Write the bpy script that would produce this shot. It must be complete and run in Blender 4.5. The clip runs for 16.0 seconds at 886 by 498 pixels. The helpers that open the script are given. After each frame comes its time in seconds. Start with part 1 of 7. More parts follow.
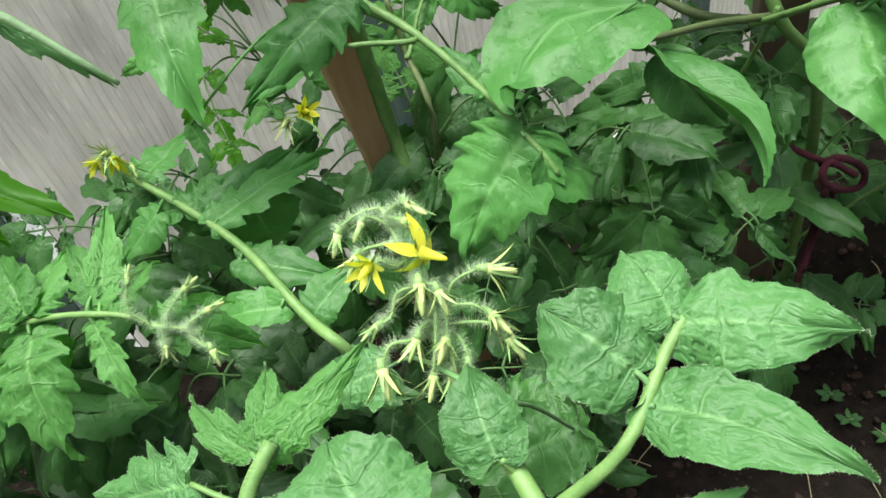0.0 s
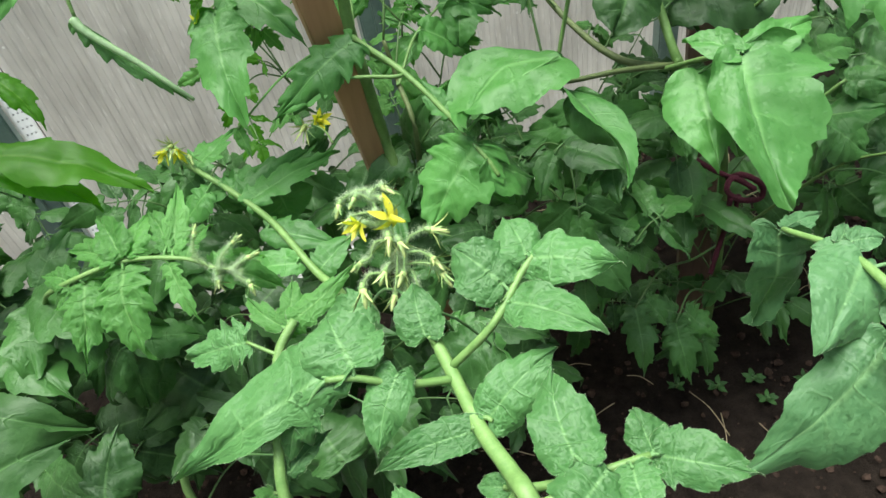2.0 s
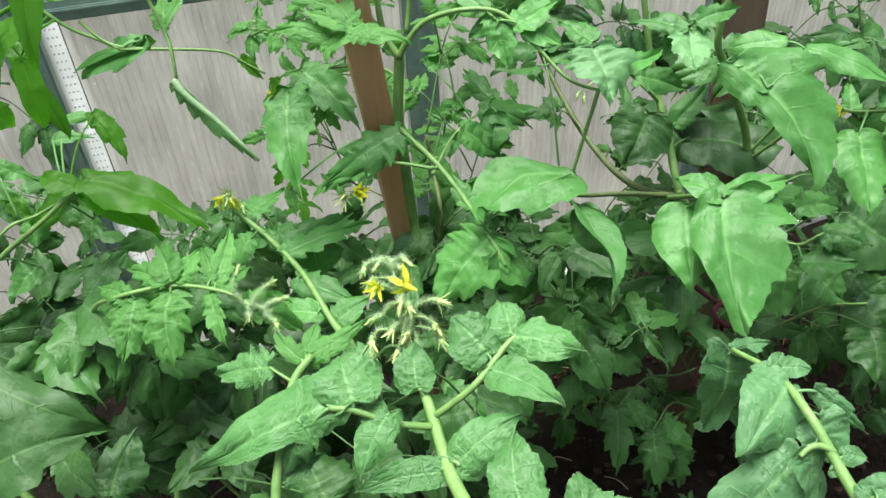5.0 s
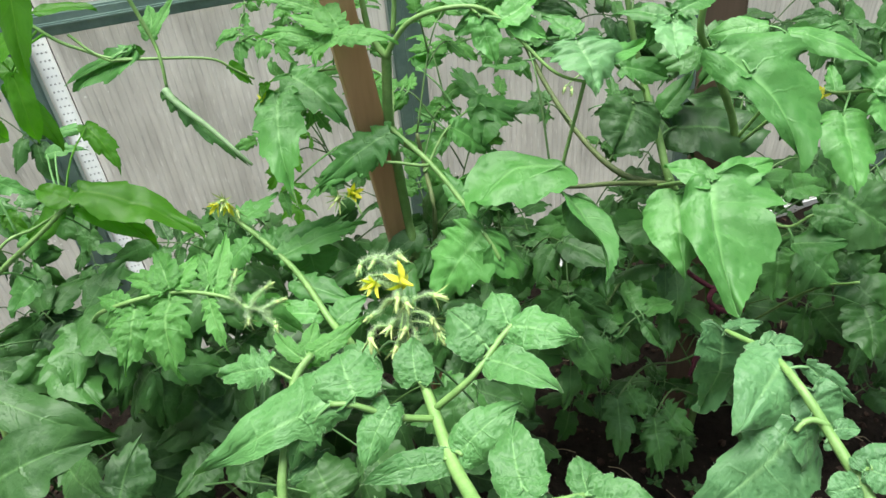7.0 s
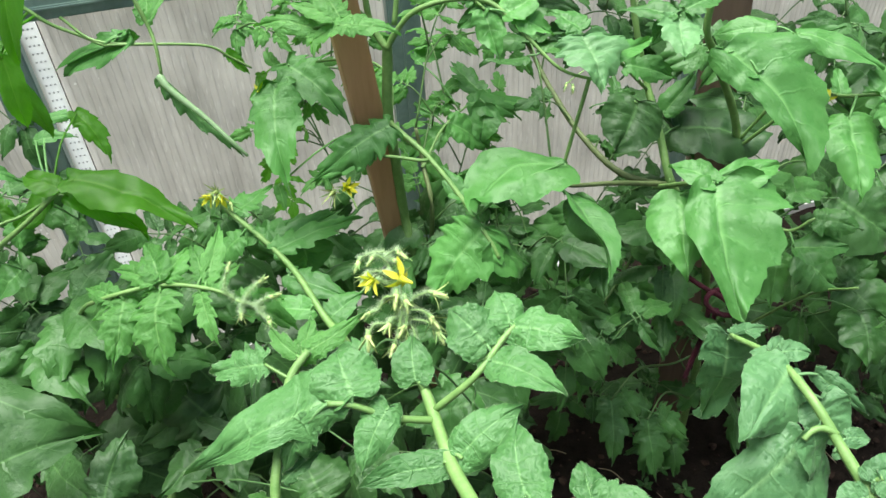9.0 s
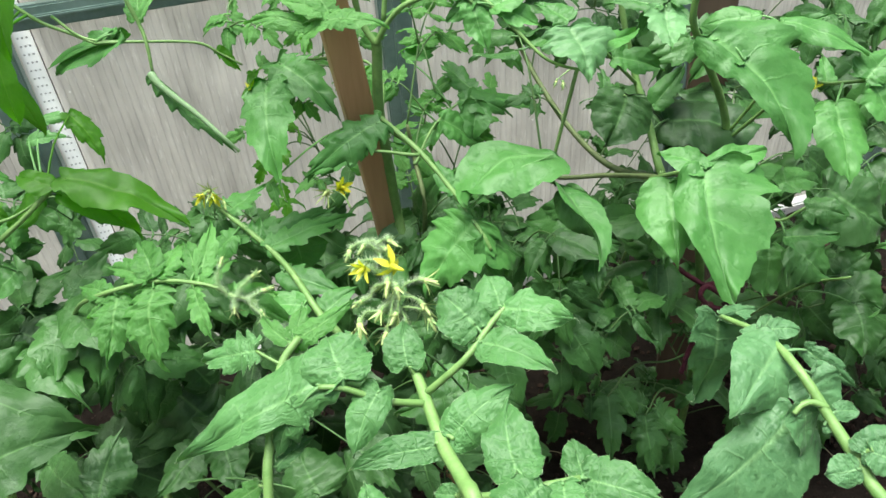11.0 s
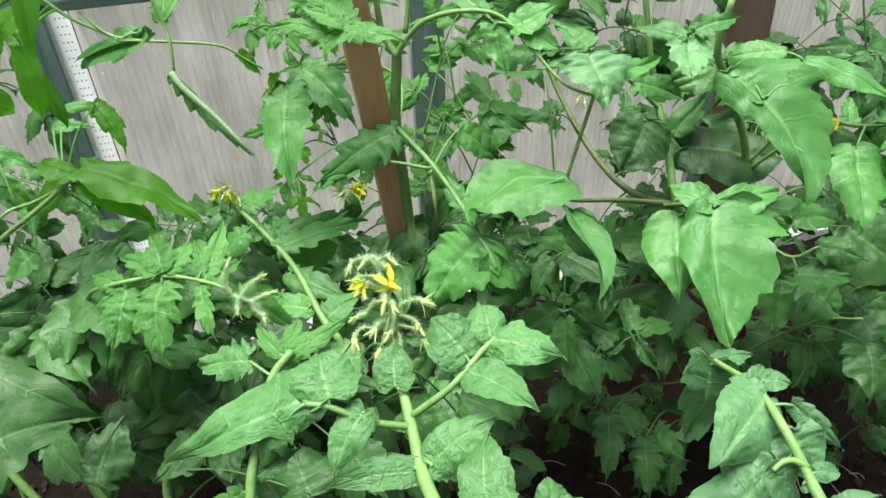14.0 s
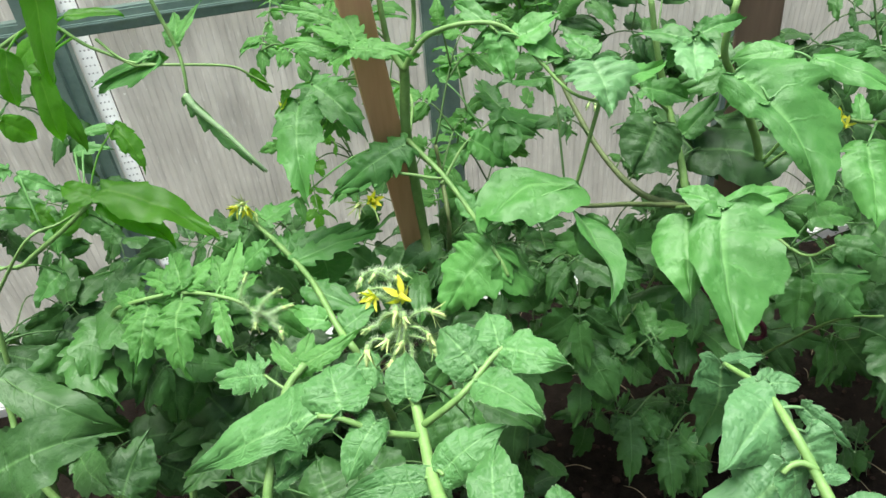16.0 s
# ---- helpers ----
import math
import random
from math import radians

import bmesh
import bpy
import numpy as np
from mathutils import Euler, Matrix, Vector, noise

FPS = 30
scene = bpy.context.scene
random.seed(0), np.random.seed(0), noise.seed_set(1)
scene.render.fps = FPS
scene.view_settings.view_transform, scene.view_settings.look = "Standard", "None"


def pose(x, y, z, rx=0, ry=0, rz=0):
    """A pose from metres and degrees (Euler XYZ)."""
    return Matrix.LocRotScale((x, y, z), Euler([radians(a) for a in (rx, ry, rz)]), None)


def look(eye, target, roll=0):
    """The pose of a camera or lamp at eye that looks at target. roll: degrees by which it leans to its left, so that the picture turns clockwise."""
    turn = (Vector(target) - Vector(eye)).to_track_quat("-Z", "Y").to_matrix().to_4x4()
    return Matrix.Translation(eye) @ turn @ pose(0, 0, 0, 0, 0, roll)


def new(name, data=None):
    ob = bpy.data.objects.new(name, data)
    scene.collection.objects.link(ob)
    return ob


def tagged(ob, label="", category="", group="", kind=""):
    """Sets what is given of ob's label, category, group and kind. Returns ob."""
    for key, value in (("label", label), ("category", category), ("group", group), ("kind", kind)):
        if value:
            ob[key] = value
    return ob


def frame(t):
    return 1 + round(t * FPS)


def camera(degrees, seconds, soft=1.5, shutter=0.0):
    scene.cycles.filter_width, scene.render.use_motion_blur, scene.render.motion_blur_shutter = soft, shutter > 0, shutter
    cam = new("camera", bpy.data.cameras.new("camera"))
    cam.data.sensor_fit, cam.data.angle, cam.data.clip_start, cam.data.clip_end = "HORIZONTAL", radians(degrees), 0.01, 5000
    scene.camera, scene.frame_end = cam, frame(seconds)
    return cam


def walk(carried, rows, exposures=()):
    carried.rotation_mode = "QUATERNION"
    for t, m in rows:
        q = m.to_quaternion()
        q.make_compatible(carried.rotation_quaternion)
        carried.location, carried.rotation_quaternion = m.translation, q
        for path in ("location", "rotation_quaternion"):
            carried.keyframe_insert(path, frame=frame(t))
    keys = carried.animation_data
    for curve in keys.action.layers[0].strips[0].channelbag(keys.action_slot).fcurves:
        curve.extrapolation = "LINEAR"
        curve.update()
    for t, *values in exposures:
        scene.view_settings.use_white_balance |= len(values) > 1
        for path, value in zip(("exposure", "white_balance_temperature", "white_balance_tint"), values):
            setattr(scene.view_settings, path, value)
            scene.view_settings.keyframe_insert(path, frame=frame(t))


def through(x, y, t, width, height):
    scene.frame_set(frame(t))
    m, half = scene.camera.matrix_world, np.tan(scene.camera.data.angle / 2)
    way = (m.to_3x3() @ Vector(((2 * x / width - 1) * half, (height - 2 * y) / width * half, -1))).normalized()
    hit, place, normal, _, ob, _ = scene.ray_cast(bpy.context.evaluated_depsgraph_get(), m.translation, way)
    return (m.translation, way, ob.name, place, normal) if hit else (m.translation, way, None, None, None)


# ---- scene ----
cam = camera(62.1, 16.0, 1.5, 0.0)
PATH = [
    (0, (0.0739, 0.0666, 0.9335), (0.3117, 0.9504, -0.0038), -14.56),
    (0.5, (0.0697, 0.0546, 0.9324), (0.3148, 0.9493, 0.0074), -14.28),
    (1, (0.0705, 0.0289, 0.9354), (0.2984, 0.9257, 0.0081), -14.34),
    (1.5, (0.0663, -0.0046, 0.9676), (0.2970, 0.8864, 0.0354), -12.70),
    (2, (0.0576, -0.0760, 1.0378), (0.2925, 0.8158, 0.1075), -12.26),
    (2.5, (0.0366, -0.1341, 1.0781), (0.3145, 0.8087, 0.2120), -9.73),
    (3, (0.0425, -0.1499, 1.0907), (0.3556, 0.7986, 0.2431), -7.67),
    (3.5, (0.0460, -0.1561, 1.1022), (0.3445, 0.8163, 0.2767), -3.85),
    (4, (0.0461, -0.1438, 1.0900), (0.3008, 0.8483, 0.2732), -2.63),
    (6.5, (0.0475, -0.1429, 1.0937), (0.3015, 0.8414, 0.2673), -4.58),
    (7, (0.0464, -0.1519, 1.0921), (0.2996, 0.8388, 0.2731), -5.44),
    (7.5, (0.0476, -0.1519, 1.0970), (0.3000, 0.8322, 0.2700), -4.92),
    (8, (0.0475, -0.1438, 1.0921), (0.3014, 0.8344, 0.2585), -3.43),
    (8.5, (0.0398, -0.1387, 1.0872), (0.3066, 0.8391, 0.2572), -3.21),
    (11, (0.0410, -0.1545, 1.0700), (0.3203, 0.8407, 0.2654), -4.39),
    (11.5, (0.0473, -0.1710, 1.0646), (0.3127, 0.8252, 0.2564), -3.76),
    (12, (0.0373, -0.1647, 1.0768), (0.3188, 0.8132, 0.2518), -3.16),
    (12.5, (0.0340, -0.1726, 1.0915), (0.3189, 0.7962, 0.2570), -3.88),
    (13, (0.0579, -0.1558, 1.0917), (0.3293, 0.8179, 0.2584), -1.42),
    (13.5, (0.0660, -0.1467, 1.0957), (0.3342, 0.8276, 0.2621), -1.10),
    (14, (0.0655, -0.1484, 1.0922), (0.2927, 0.8474, 0.2718), -2.01),
    (14.5, (0.0669, -0.1576, 1.0971), (0.2742, 0.8448, 0.2796), -3.49),
    (15, (0.0668, -0.1656, 1.1030), (0.2731, 0.8451, 0.2956), -4.18),
    (15.5, (0.0701, -0.1571, 1.0961), (0.2614, 0.8579, 0.2902), -4.41),
    (16, (0.0790, -0.1550, 1.1005), (0.2604, 0.8568, 0.2884), -5.32),
]
EXPOSURES = [(0.0, 0.82, 6500, 5), (1.5, 0.80, 6500, 5), (3.0, 1.0, 6500, 5), (16.0, 1.04, 6500, 5)]
walk(cam, [(t, look(eye, target, roll)) for t, eye, target, roll in PATH], EXPOSURES)

# ---------------------------------------------------------------- world and light
world = bpy.data.worlds.new("overcast_sky")
scene.world = world
world.use_nodes = True
wn = world.node_tree.nodes
sky = wn.new("ShaderNodeTexSky")
sky.sky_type = "NISHITA"
sky.sun_disc = False
sky.sun_elevation = radians(80)
sky.sun_rotation = radians(-45)
sky.air_density, sky.dust_density = 1.4, 4.0
world.node_tree.links.new(sky.outputs[0], wn["Background"].inputs[0])
wn["Background"].inputs[1].default_value = 0.125

sun_data = bpy.data.lights.new("sun", "SUN")
sun_data.energy, sun_data.angle, sun_data.color = 7.6, radians(46), (1.0, 0.97, 0.92)
sun = new("sun", sun_data)
sun.matrix_world = look((-0.25, 0.95, 4.5), (0.2, 0.5, 0.4))


# ---------------------------------------------------------------- materials
def material(name):
    m = bpy.data.materials.new(name)
    m.use_nodes = True
    nt = m.node_tree
    return m, nt, nt.nodes["Principled BSDF"], nt.nodes["Material Output"]


def add(nt, kind):
    return nt.nodes.new(kind)


def math_node(nt, op, a, b=None, c=None):
    n = add(nt, "ShaderNodeMath")
    n.operation = op
    for i, v in enumerate((a, b, c)):
        if v is None:
            continue
        if isinstance(v, (int, float)):
            n.inputs[i].default_value = v
        else:
            nt.links.new(v, n.inputs[i])
    return n.outputs[0]


def ramp(nt, fac, stops):
    n = add(nt, "ShaderNodeValToRGB")
    while len(n.color_ramp.elements) < len(stops):
        n.color_ramp.elements.new(0.5)
    for e, (p, c) in zip(n.color_ramp.elements, stops):
        e.position, e.color = p, (*c, 1)
    nt.links.new(fac, n.inputs[0])
    return n.outputs[0]


def mix(nt, fac, a, b, mode="MIX"):
    n = add(nt, "ShaderNodeMix")
    n.data_type, n.blend_type = "RGBA", mode
    for i, v in ((0, fac), (6, a), (7, b)):
        if isinstance(v, (int, float)):
            n.inputs[i].default_value = v
        elif isinstance(v, tuple):
            n.inputs[i].default_value = (*v, 1)
        else:
            nt.links.new(v, n.inputs[i])
    return n.outputs[2]


def noise_tex(nt, coord, scale, detail=3, rough=0.55):
    n = add(nt, "ShaderNodeTexNoise")
    n.inputs["Scale"].default_value, n.inputs["Detail"].default_value, n.inputs["Roughness"].default_value = scale, detail, rough
    if coord is not None:
        nt.links.new(coord, n.inputs["Vector"])
    return n.outputs[0]


def bump(nt, bsdf, height, strength, distance):
    n = add(nt, "ShaderNodeBump")
    n.inputs["Strength"].default_value, n.inputs["Distance"].default_value = strength, distance
    nt.links.new(height, n.inputs["Height"])
    nt.links.new(n.outputs[0], bsdf.inputs["Normal"])


def leaf_material(name, low, high, vein, through=0.2, rough=0.5, relief=0.0015):
    """Leaf: uv.x counts the side veins, uv.y runs across the blade with the midrib at one half."""
    m, nt, b, out = material(name)
    uv = add(nt, "ShaderNodeUVMap").outputs[0]
    sep = add(nt, "ShaderNodeSeparateXYZ")
    nt.links.new(uv, sep.inputs[0])
    obj = add(nt, "ShaderNodeObjectInfo")
    tex = add(nt, "ShaderNodeTexCoord").outputs["Object"]
    fine = noise_tex(nt, tex, 900, 3)
    broad = noise_tex(nt, tex, 45, 3)
    patch = noise_tex(nt, tex, 14, 2)
    side = math_node(nt, "ABSOLUTE", math_node(nt, "SUBTRACT", sep.outputs[1], 0.5))
    wob = math_node(nt, "MULTIPLY", math_node(nt, "SUBTRACT", broad, 0.5), 0.6)
    lane = math_node(nt, "ABSOLUTE", math_node(nt, "SUBTRACT", math_node(nt, "FRACT", math_node(nt, "ADD", sep.outputs[0], wob)), 0.5))
    mid = math_node(nt, "SUBTRACT", 1.0, math_node(nt, "MULTIPLY", side, math_node(nt, "ADD", math_node(nt, "MULTIPLY", sep.outputs[0], 5.0), 10.0)))
    mid.node.use_clamp = True
    lat = math_node(nt, "SUBTRACT", 1.0, math_node(nt, "MULTIPLY", lane, 20.0))
    lat.node.use_clamp = True
    lat = math_node(nt, "MULTIPLY", lat, math_node(nt, "SUBTRACT", 0.55, side))
    veins = math_node(nt, "MAXIMUM", mid, math_node(nt, "MULTIPLY", lat, 0.6))
    # crinkles are strongest towards the stalk
    near = math_node(nt, "SUBTRACT", 1.25, math_node(nt, "MULTIPLY", sep.outputs[0], 0.17))
    near.node.use_clamp = True
    # net of small veins with raised cells between them, drawn out along the side veins
    grain = add(nt, "ShaderNodeMapping")
    grain.inputs["Scale"].default_value = (2.1, 6.5, 1.0)
    nt.links.new(uv, grain.inputs[0])
    shift = add(nt, "ShaderNodeCombineXYZ")
    nt.links.new(math_node(nt, "MULTIPLY", obj.outputs["Random"], 37.0), shift.inputs[2])
    swirl = add(nt, "ShaderNodeTexNoise")
    swirl.inputs["Scale"].default_value, swirl.inputs["Detail"].default_value = 150, 2
    nt.links.new(tex, swirl.inputs["Vector"])
    warp = add(nt, "ShaderNodeVectorMath")
    warp.operation = "MULTIPLY_ADD"
    nt.links.new(swirl.outputs["Color"], warp.inputs[0])
    warp.inputs[1].default_value = (1.1, 1.1, 0.0)
    nt.links.new(grain.outputs[0], warp.inputs[2])
    spot = add(nt, "ShaderNodeVectorMath")
    nt.links.new(warp.outputs[0], spot.inputs[0])
    nt.links.new(shift.outputs[0], spot.inputs[1])

    def net(scale):
        cell = add(nt, "ShaderNodeTexVoronoi")
        cell.feature = "DISTANCE_TO_EDGE"
        cell.inputs["Scale"].default_value = scale
        nt.links.new(spot.outputs[0], cell.inputs["Vector"])
        rng = add(nt, "ShaderNodeMapRange")
        rng.interpolation_type = "SMOOTHERSTEP"
        rng.inputs["From Max"].default_value = 0.4
        nt.links.new(cell.outputs["Distance"], rng.inputs["Value"])
        return rng.outputs[0]

    cells, small = net(1.0), net(2.4)
    tone = math_node(nt, "ADD", math_node(nt, "MULTIPLY", patch, 0.45), math_node(nt, "MULTIPLY", obj.outputs["Random"], 0.55))
    base = ramp(nt, tone, ((0.15, low), (0.85, high)))
    base = mix(nt, math_node(nt, "MULTIPLY", fine, 0.25), base, (low[0] * 0.7, low[1] * 0.75, low[2] * 0.7))
    base = mix(nt, math_node(nt, "MULTIPLY", math_node(nt, "SUBTRACT", 1.0, cells), 0.09), base, vein)
    base = mix(nt, math_node(nt, "MULTIPLY", veins, 0.55), base, vein)
    nt.links.new(base, b.inputs["Base Color"])
    nt.links.new(math_node(nt, "ADD", rough - 0.06, math_node(nt, "MULTIPLY", broad, 0.16)), b.inputs["Roughness"])
    b.inputs["Specular IOR Level"].default_value = 0.42
    b.inputs["Sheen Weight"].default_value = 0.125
    b.inputs["Sheen Roughness"].default_value = 0.35
    b.inputs["Sheen Tint"].default_value = (0.85, 1.0, 0.80, 1)
    height = math_node(nt, "ADD", math_node(nt, "MULTIPLY", cells, 0.55), math_node(nt, "MULTIPLY", small, 0.2))
    height = math_node(nt, "MULTIPLY", height, math_node(nt, "ADD", math_node(nt, "MULTIPLY", near, 0.9), 0.12))
    height = math_node(nt, "ADD", height, math_node(nt, "ADD", math_node(nt, "MULTIPLY", fine, 0.12), math_node(nt, "MULTIPLY", broad, 0.7)))
    height = math_node(nt, "SUBTRACT", height, math_node(nt, "MULTIPLY", lat, 1.0))
    bump(nt, b, height, 0.6, relief)
    tr = add(nt, "ShaderNodeBsdfTranslucent")
    warm = mix(nt, 1.0, base, (1.12, 1.4, 0.55), "MULTIPLY")
    nt.links.new(warm, tr.inputs[0])
    sh = add(nt, "ShaderNodeMixShader")
    sh.inputs[0].default_value = through
    nt.links.new(b.outputs[0], sh.inputs[1])
    nt.links.new(tr.outputs[0], sh.inputs[2])
    nt.links.new(sh.outputs[0], out.inputs[0])
    return m


def plain(name, low, high, scale=60, rough=0.6, relief=0.3, depth=0.001, metal=0.0, stretch=(1, 1, 1)):
    m, nt, b, out = material(name)
    tex = add(nt, "ShaderNodeTexCoord").outputs["Object"]
    mp = add(nt, "ShaderNodeMapping")
    mp.inputs["Scale"].default_value = stretch
    nt.links.new(tex, mp.inputs[0])
    n1, n2 = noise_tex(nt, mp.outputs[0], scale, 4), noise_tex(nt, mp.outputs[0], scale * 6, 3)
    f = math_node(nt, "ADD", math_node(nt, "MULTIPLY", n1, 0.7), math_node(nt, "MULTIPLY", n2, 0.3))
    nt.links.new(ramp(nt, f, ((0.3, low), (0.7, high))), b.inputs["Base Color"])
    b.inputs["Roughness"].default_value, b.inputs["Metallic"].default_value = rough, metal
    bump(nt, b, f, relief, depth)
    return m


LEAF = leaf_material("tomato_leaf", (0.033, 0.130, 0.022), (0.088, 0.278, 0.054), (0.21, 0.43, 0.15), 0.22, 0.48, 0.0009)
FRONT = leaf_material("grey_green_tomato_leaf", (0.037, 0.124, 0.030), (0.096, 0.263, 0.073), (0.22, 0.42, 0.16), 0.2, 0.5, 0.0016)
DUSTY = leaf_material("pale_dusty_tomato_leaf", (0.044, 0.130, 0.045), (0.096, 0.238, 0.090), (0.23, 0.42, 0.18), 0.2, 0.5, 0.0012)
YOUNG = leaf_material("young_tomato_leaf", (0.060, 0.200, 0.036), (0.135, 0.365, 0.082), (0.27, 0.50, 0.18), 0.4, 0.5, 0.0022)
SMOOTH = leaf_material("smooth_pepper_leaf", (0.055, 0.20, 0.012), (0.11, 0.33, 0.024), (0.17, 0.37, 0.05), 0.6, 0.42, 0.0006)
MATURE = leaf_material("mature_tomato_leaf", (0.021, 0.080, 0.014), (0.058, 0.182, 0.034), (0.13, 0.27, 0.095), 0.14, 0.45, 0.0011)
PALELEAF = leaf_material("pale_leaf_underside", (0.20, 0.33, 0.16), (0.31, 0.46, 0.25), (0.36, 0.5, 0.3), 0.3, 0.55, 0.0012)
# Pale base colour stands in for sky sheen on upward-facing top leaves.
SHEENLEAF = leaf_material("sky_sheen_leaf", (0.095, 0.235, 0.085), (0.18, 0.40, 0.155), (0.3, 0.5, 0.24), 0.3, 0.48, 0.0010)
# Dark green of old leaves, darkened further for the shade under the canopy.
SHADELEAF = leaf_material("old_leaf_shade_toned", (0.013, 0.052, 0.009), (0.035, 0.112, 0.022), (0.12, 0.25, 0.08), 0.14, 0.5, 0.0011)
STEM = plain("green_stem", (0.09, 0.20, 0.045), (0.195, 0.33, 0.10), 90, 0.55, 0.4, 0.0006)
PETIOLE = plain("green_petiole", (0.05, 0.115, 0.028), (0.10, 0.19, 0.055), 90, 0.6, 0.4, 0.0006)
OLDSTEM = plain("brown_green_stem", (0.07, 0.10, 0.035), (0.15, 0.20, 0.07), 90, 0.65, 0.5, 0.0008)
PETAL = leaf_material("yellow_petal", (0.74, 0.66, 0.03), (0.86, 0.82, 0.12), (0.82, 0.74, 0.10), 0.35, 0.5, 0.0004)
PALE = plain("pale_faded_petal", (0.36, 0.46, 0.14), (0.52, 0.61, 0.26), 200, 0.55, 0.3, 0.0004)
HAIR = leaf_material("plant_hair", (0.50, 0.62, 0.44), (0.60, 0.70, 0.52), (0.6, 0.7, 0.5), 0.4)
WOOD = plain("brown_painted_wood", (0.34, 0.18, 0.085), (0.55, 0.33, 0.18), 30, 0.6, 0.35, 0.001, 0, (1, 1, 0.08))
DARKWOOD = plain("dark_weathered_wood", (0.10, 0.065, 0.045), (0.20, 0.13, 0.09), 30, 0.75, 0.5, 0.001, 0, (1, 1, 0.08))
GREENPAINT = plain("dark_green_painted_steel", (0.17, 0.255, 0.215), (0.27, 0.37, 0.32), 25, 0.34, 0.1, 0.0005)
SOIL = plain("dark_garden_soil", (0.008, 0.0064, 0.005), (0.026, 0.020, 0.016), 45, 0.95, 1.0, 0.01)
CLOD = plain("soil_clod", (0.016, 0.011, 0.009), (0.075, 0.050, 0.038), 90, 0.95, 0.8, 0.004)
for soil_mat in (SOIL, CLOD):
    soil_mat.node_tree.nodes["Principled BSDF"].inputs["Specular IOR Level"].default_value = 0.05
STRAW = plain("dry_straw", (0.32, 0.25, 0.14), (0.50, 0.42, 0.27), 90, 0.7, 0.3)
YARN = plain("dark_red_knit_cord", (0.035, 0.002, 0.008), (0.075, 0.005, 0.018), 400, 0.9, 1.0, 0.002)
PERFORATION = plain("grey_vent_holes", (0.38, 0.38, 0.37), (0.5, 0.5, 0.49), 40, 0.6, 0.2)
EDGING = plain("white_plastic_edging", (0.70, 0.70, 0.68), (0.85, 0.85, 0.83), 20, 0.45, 0.2)


def sheet_material(name="twin_wall_polycarbonate", low=(0.48, 0.465, 0.44), high=(0.80, 0.78, 0.745), rib=0.011, through=0.72):
    m, nt, b, out = material(name)
    tex = add(nt, "ShaderNodeTexCoord").outputs["Object"]
    mp = add(nt, "ShaderNodeMapping")
    mp.inputs["Scale"].default_value = (1, 1, 0.12)
    nt.links.new(tex, mp.inputs[0])
    streak = noise_tex(nt, mp.outputs[0], 55, 4)
    dirt = noise_tex(nt, tex, 9, 3)
    f = math_node(nt, "ADD", math_node(nt, "MULTIPLY", streak, 0.6), math_node(nt, "MULTIPLY", dirt, 0.4))
    col = ramp(nt, f, ((0.3, low), (0.7, high)))
    if rib:
        mp2 = add(nt, "ShaderNodeMapping")
        mp2.inputs["Scale"].default_value = (1, 1, 0.16)
        nt.links.new(tex, mp2.inputs[0])
        dash = ramp(nt, noise_tex(nt, mp2.outputs[0], 170, 3, 0.6), ((0.44, (0.04, 0.04, 0.04)), (0.62, (1.0, 1.0, 1.0))))
        sep = add(nt, "ShaderNodeSeparateXYZ")
        nt.links.new(tex, sep.inputs[0])
        lane = math_node(nt, "ABSOLUTE", math_node(nt, "SUBTRACT", math_node(nt, "FRACT", math_node(nt, "DIVIDE", sep.outputs[0], rib)), 0.5))
        web = math_node(nt, "MULTIPLY", math_node(nt, "GREATER_THAN", lane, 0.37), math_node(nt, "MULTIPLY", dash, 0.17))
        col = mix(nt, web, col, (0.30, 0.28, 0.27))
        lit = ramp(nt, noise_tex(nt, mp2.outputs[0], 210, 2, 0.5), ((0.6, (0, 0, 0)), (0.68, (1, 1, 1))))
        col = mix(nt, math_node(nt, "MULTIPLY", lit, 0.4), col, (0.88, 0.87, 0.85))
        fleck = add(nt, "ShaderNodeTexVoronoi")
        fleck.inputs["Scale"].default_value = 34
        nt.links.new(tex, fleck.inputs["Vector"])
        dot = math_node(nt, "MULTIPLY", math_node(nt, "LESS_THAN", fleck.outputs["Distance"], 0.075), math_node(nt, "GREATER_THAN", noise_tex(nt, tex, 14, 1), 0.56))
        col = mix(nt, math_node(nt, "MULTIPLY", dot, 0.8), col, (0.9, 0.9, 0.88))
    nt.links.new(col, b.inputs["Base Color"])
    b.inputs["Roughness"].default_value = 0.35
    drops = add(nt, "ShaderNodeTexVoronoi")
    drops.inputs["Scale"].default_value = 70
    nt.links.new(mp.outputs[0], drops.inputs["Vector"])
    bump(nt, b, math_node(nt, "ADD", math_node(nt, "MULTIPLY", drops.outputs["Distance"], 0.6), streak), 0.5, 0.002)
    tr = add(nt, "ShaderNodeBsdfTranslucent")
    nt.links.new(mix(nt, 1.0, col, (1.13, 1.13, 1.10), "MULTIPLY"), tr.inputs[0])
    cl = add(nt, "ShaderNodeBsdfTransparent")
    cl.inputs[0].default_value = (0.85, 0.85, 0.85, 1)
    s1, s2 = add(nt, "ShaderNodeMixShader"), add(nt, "ShaderNodeMixShader")
    s1.inputs[0].default_value, s2.inputs[0].default_value = through, 0.0
    nt.links.new(b.outputs[0], s1.inputs[1])
    nt.links.new(tr.outputs[0], s1.inputs[2])
    nt.links.new(s1.outputs[0], s2.inputs[1])
    nt.links.new(cl.outputs[0], s2.inputs[2])
    nt.links.new(s2.outputs[0], out.inputs[0])
    return m


SHEET = sheet_material()
TAPE = sheet_material("white_sealing_strip", (0.74, 0.75, 0.75), (0.93, 0.94, 0.94), 0, 0.83)


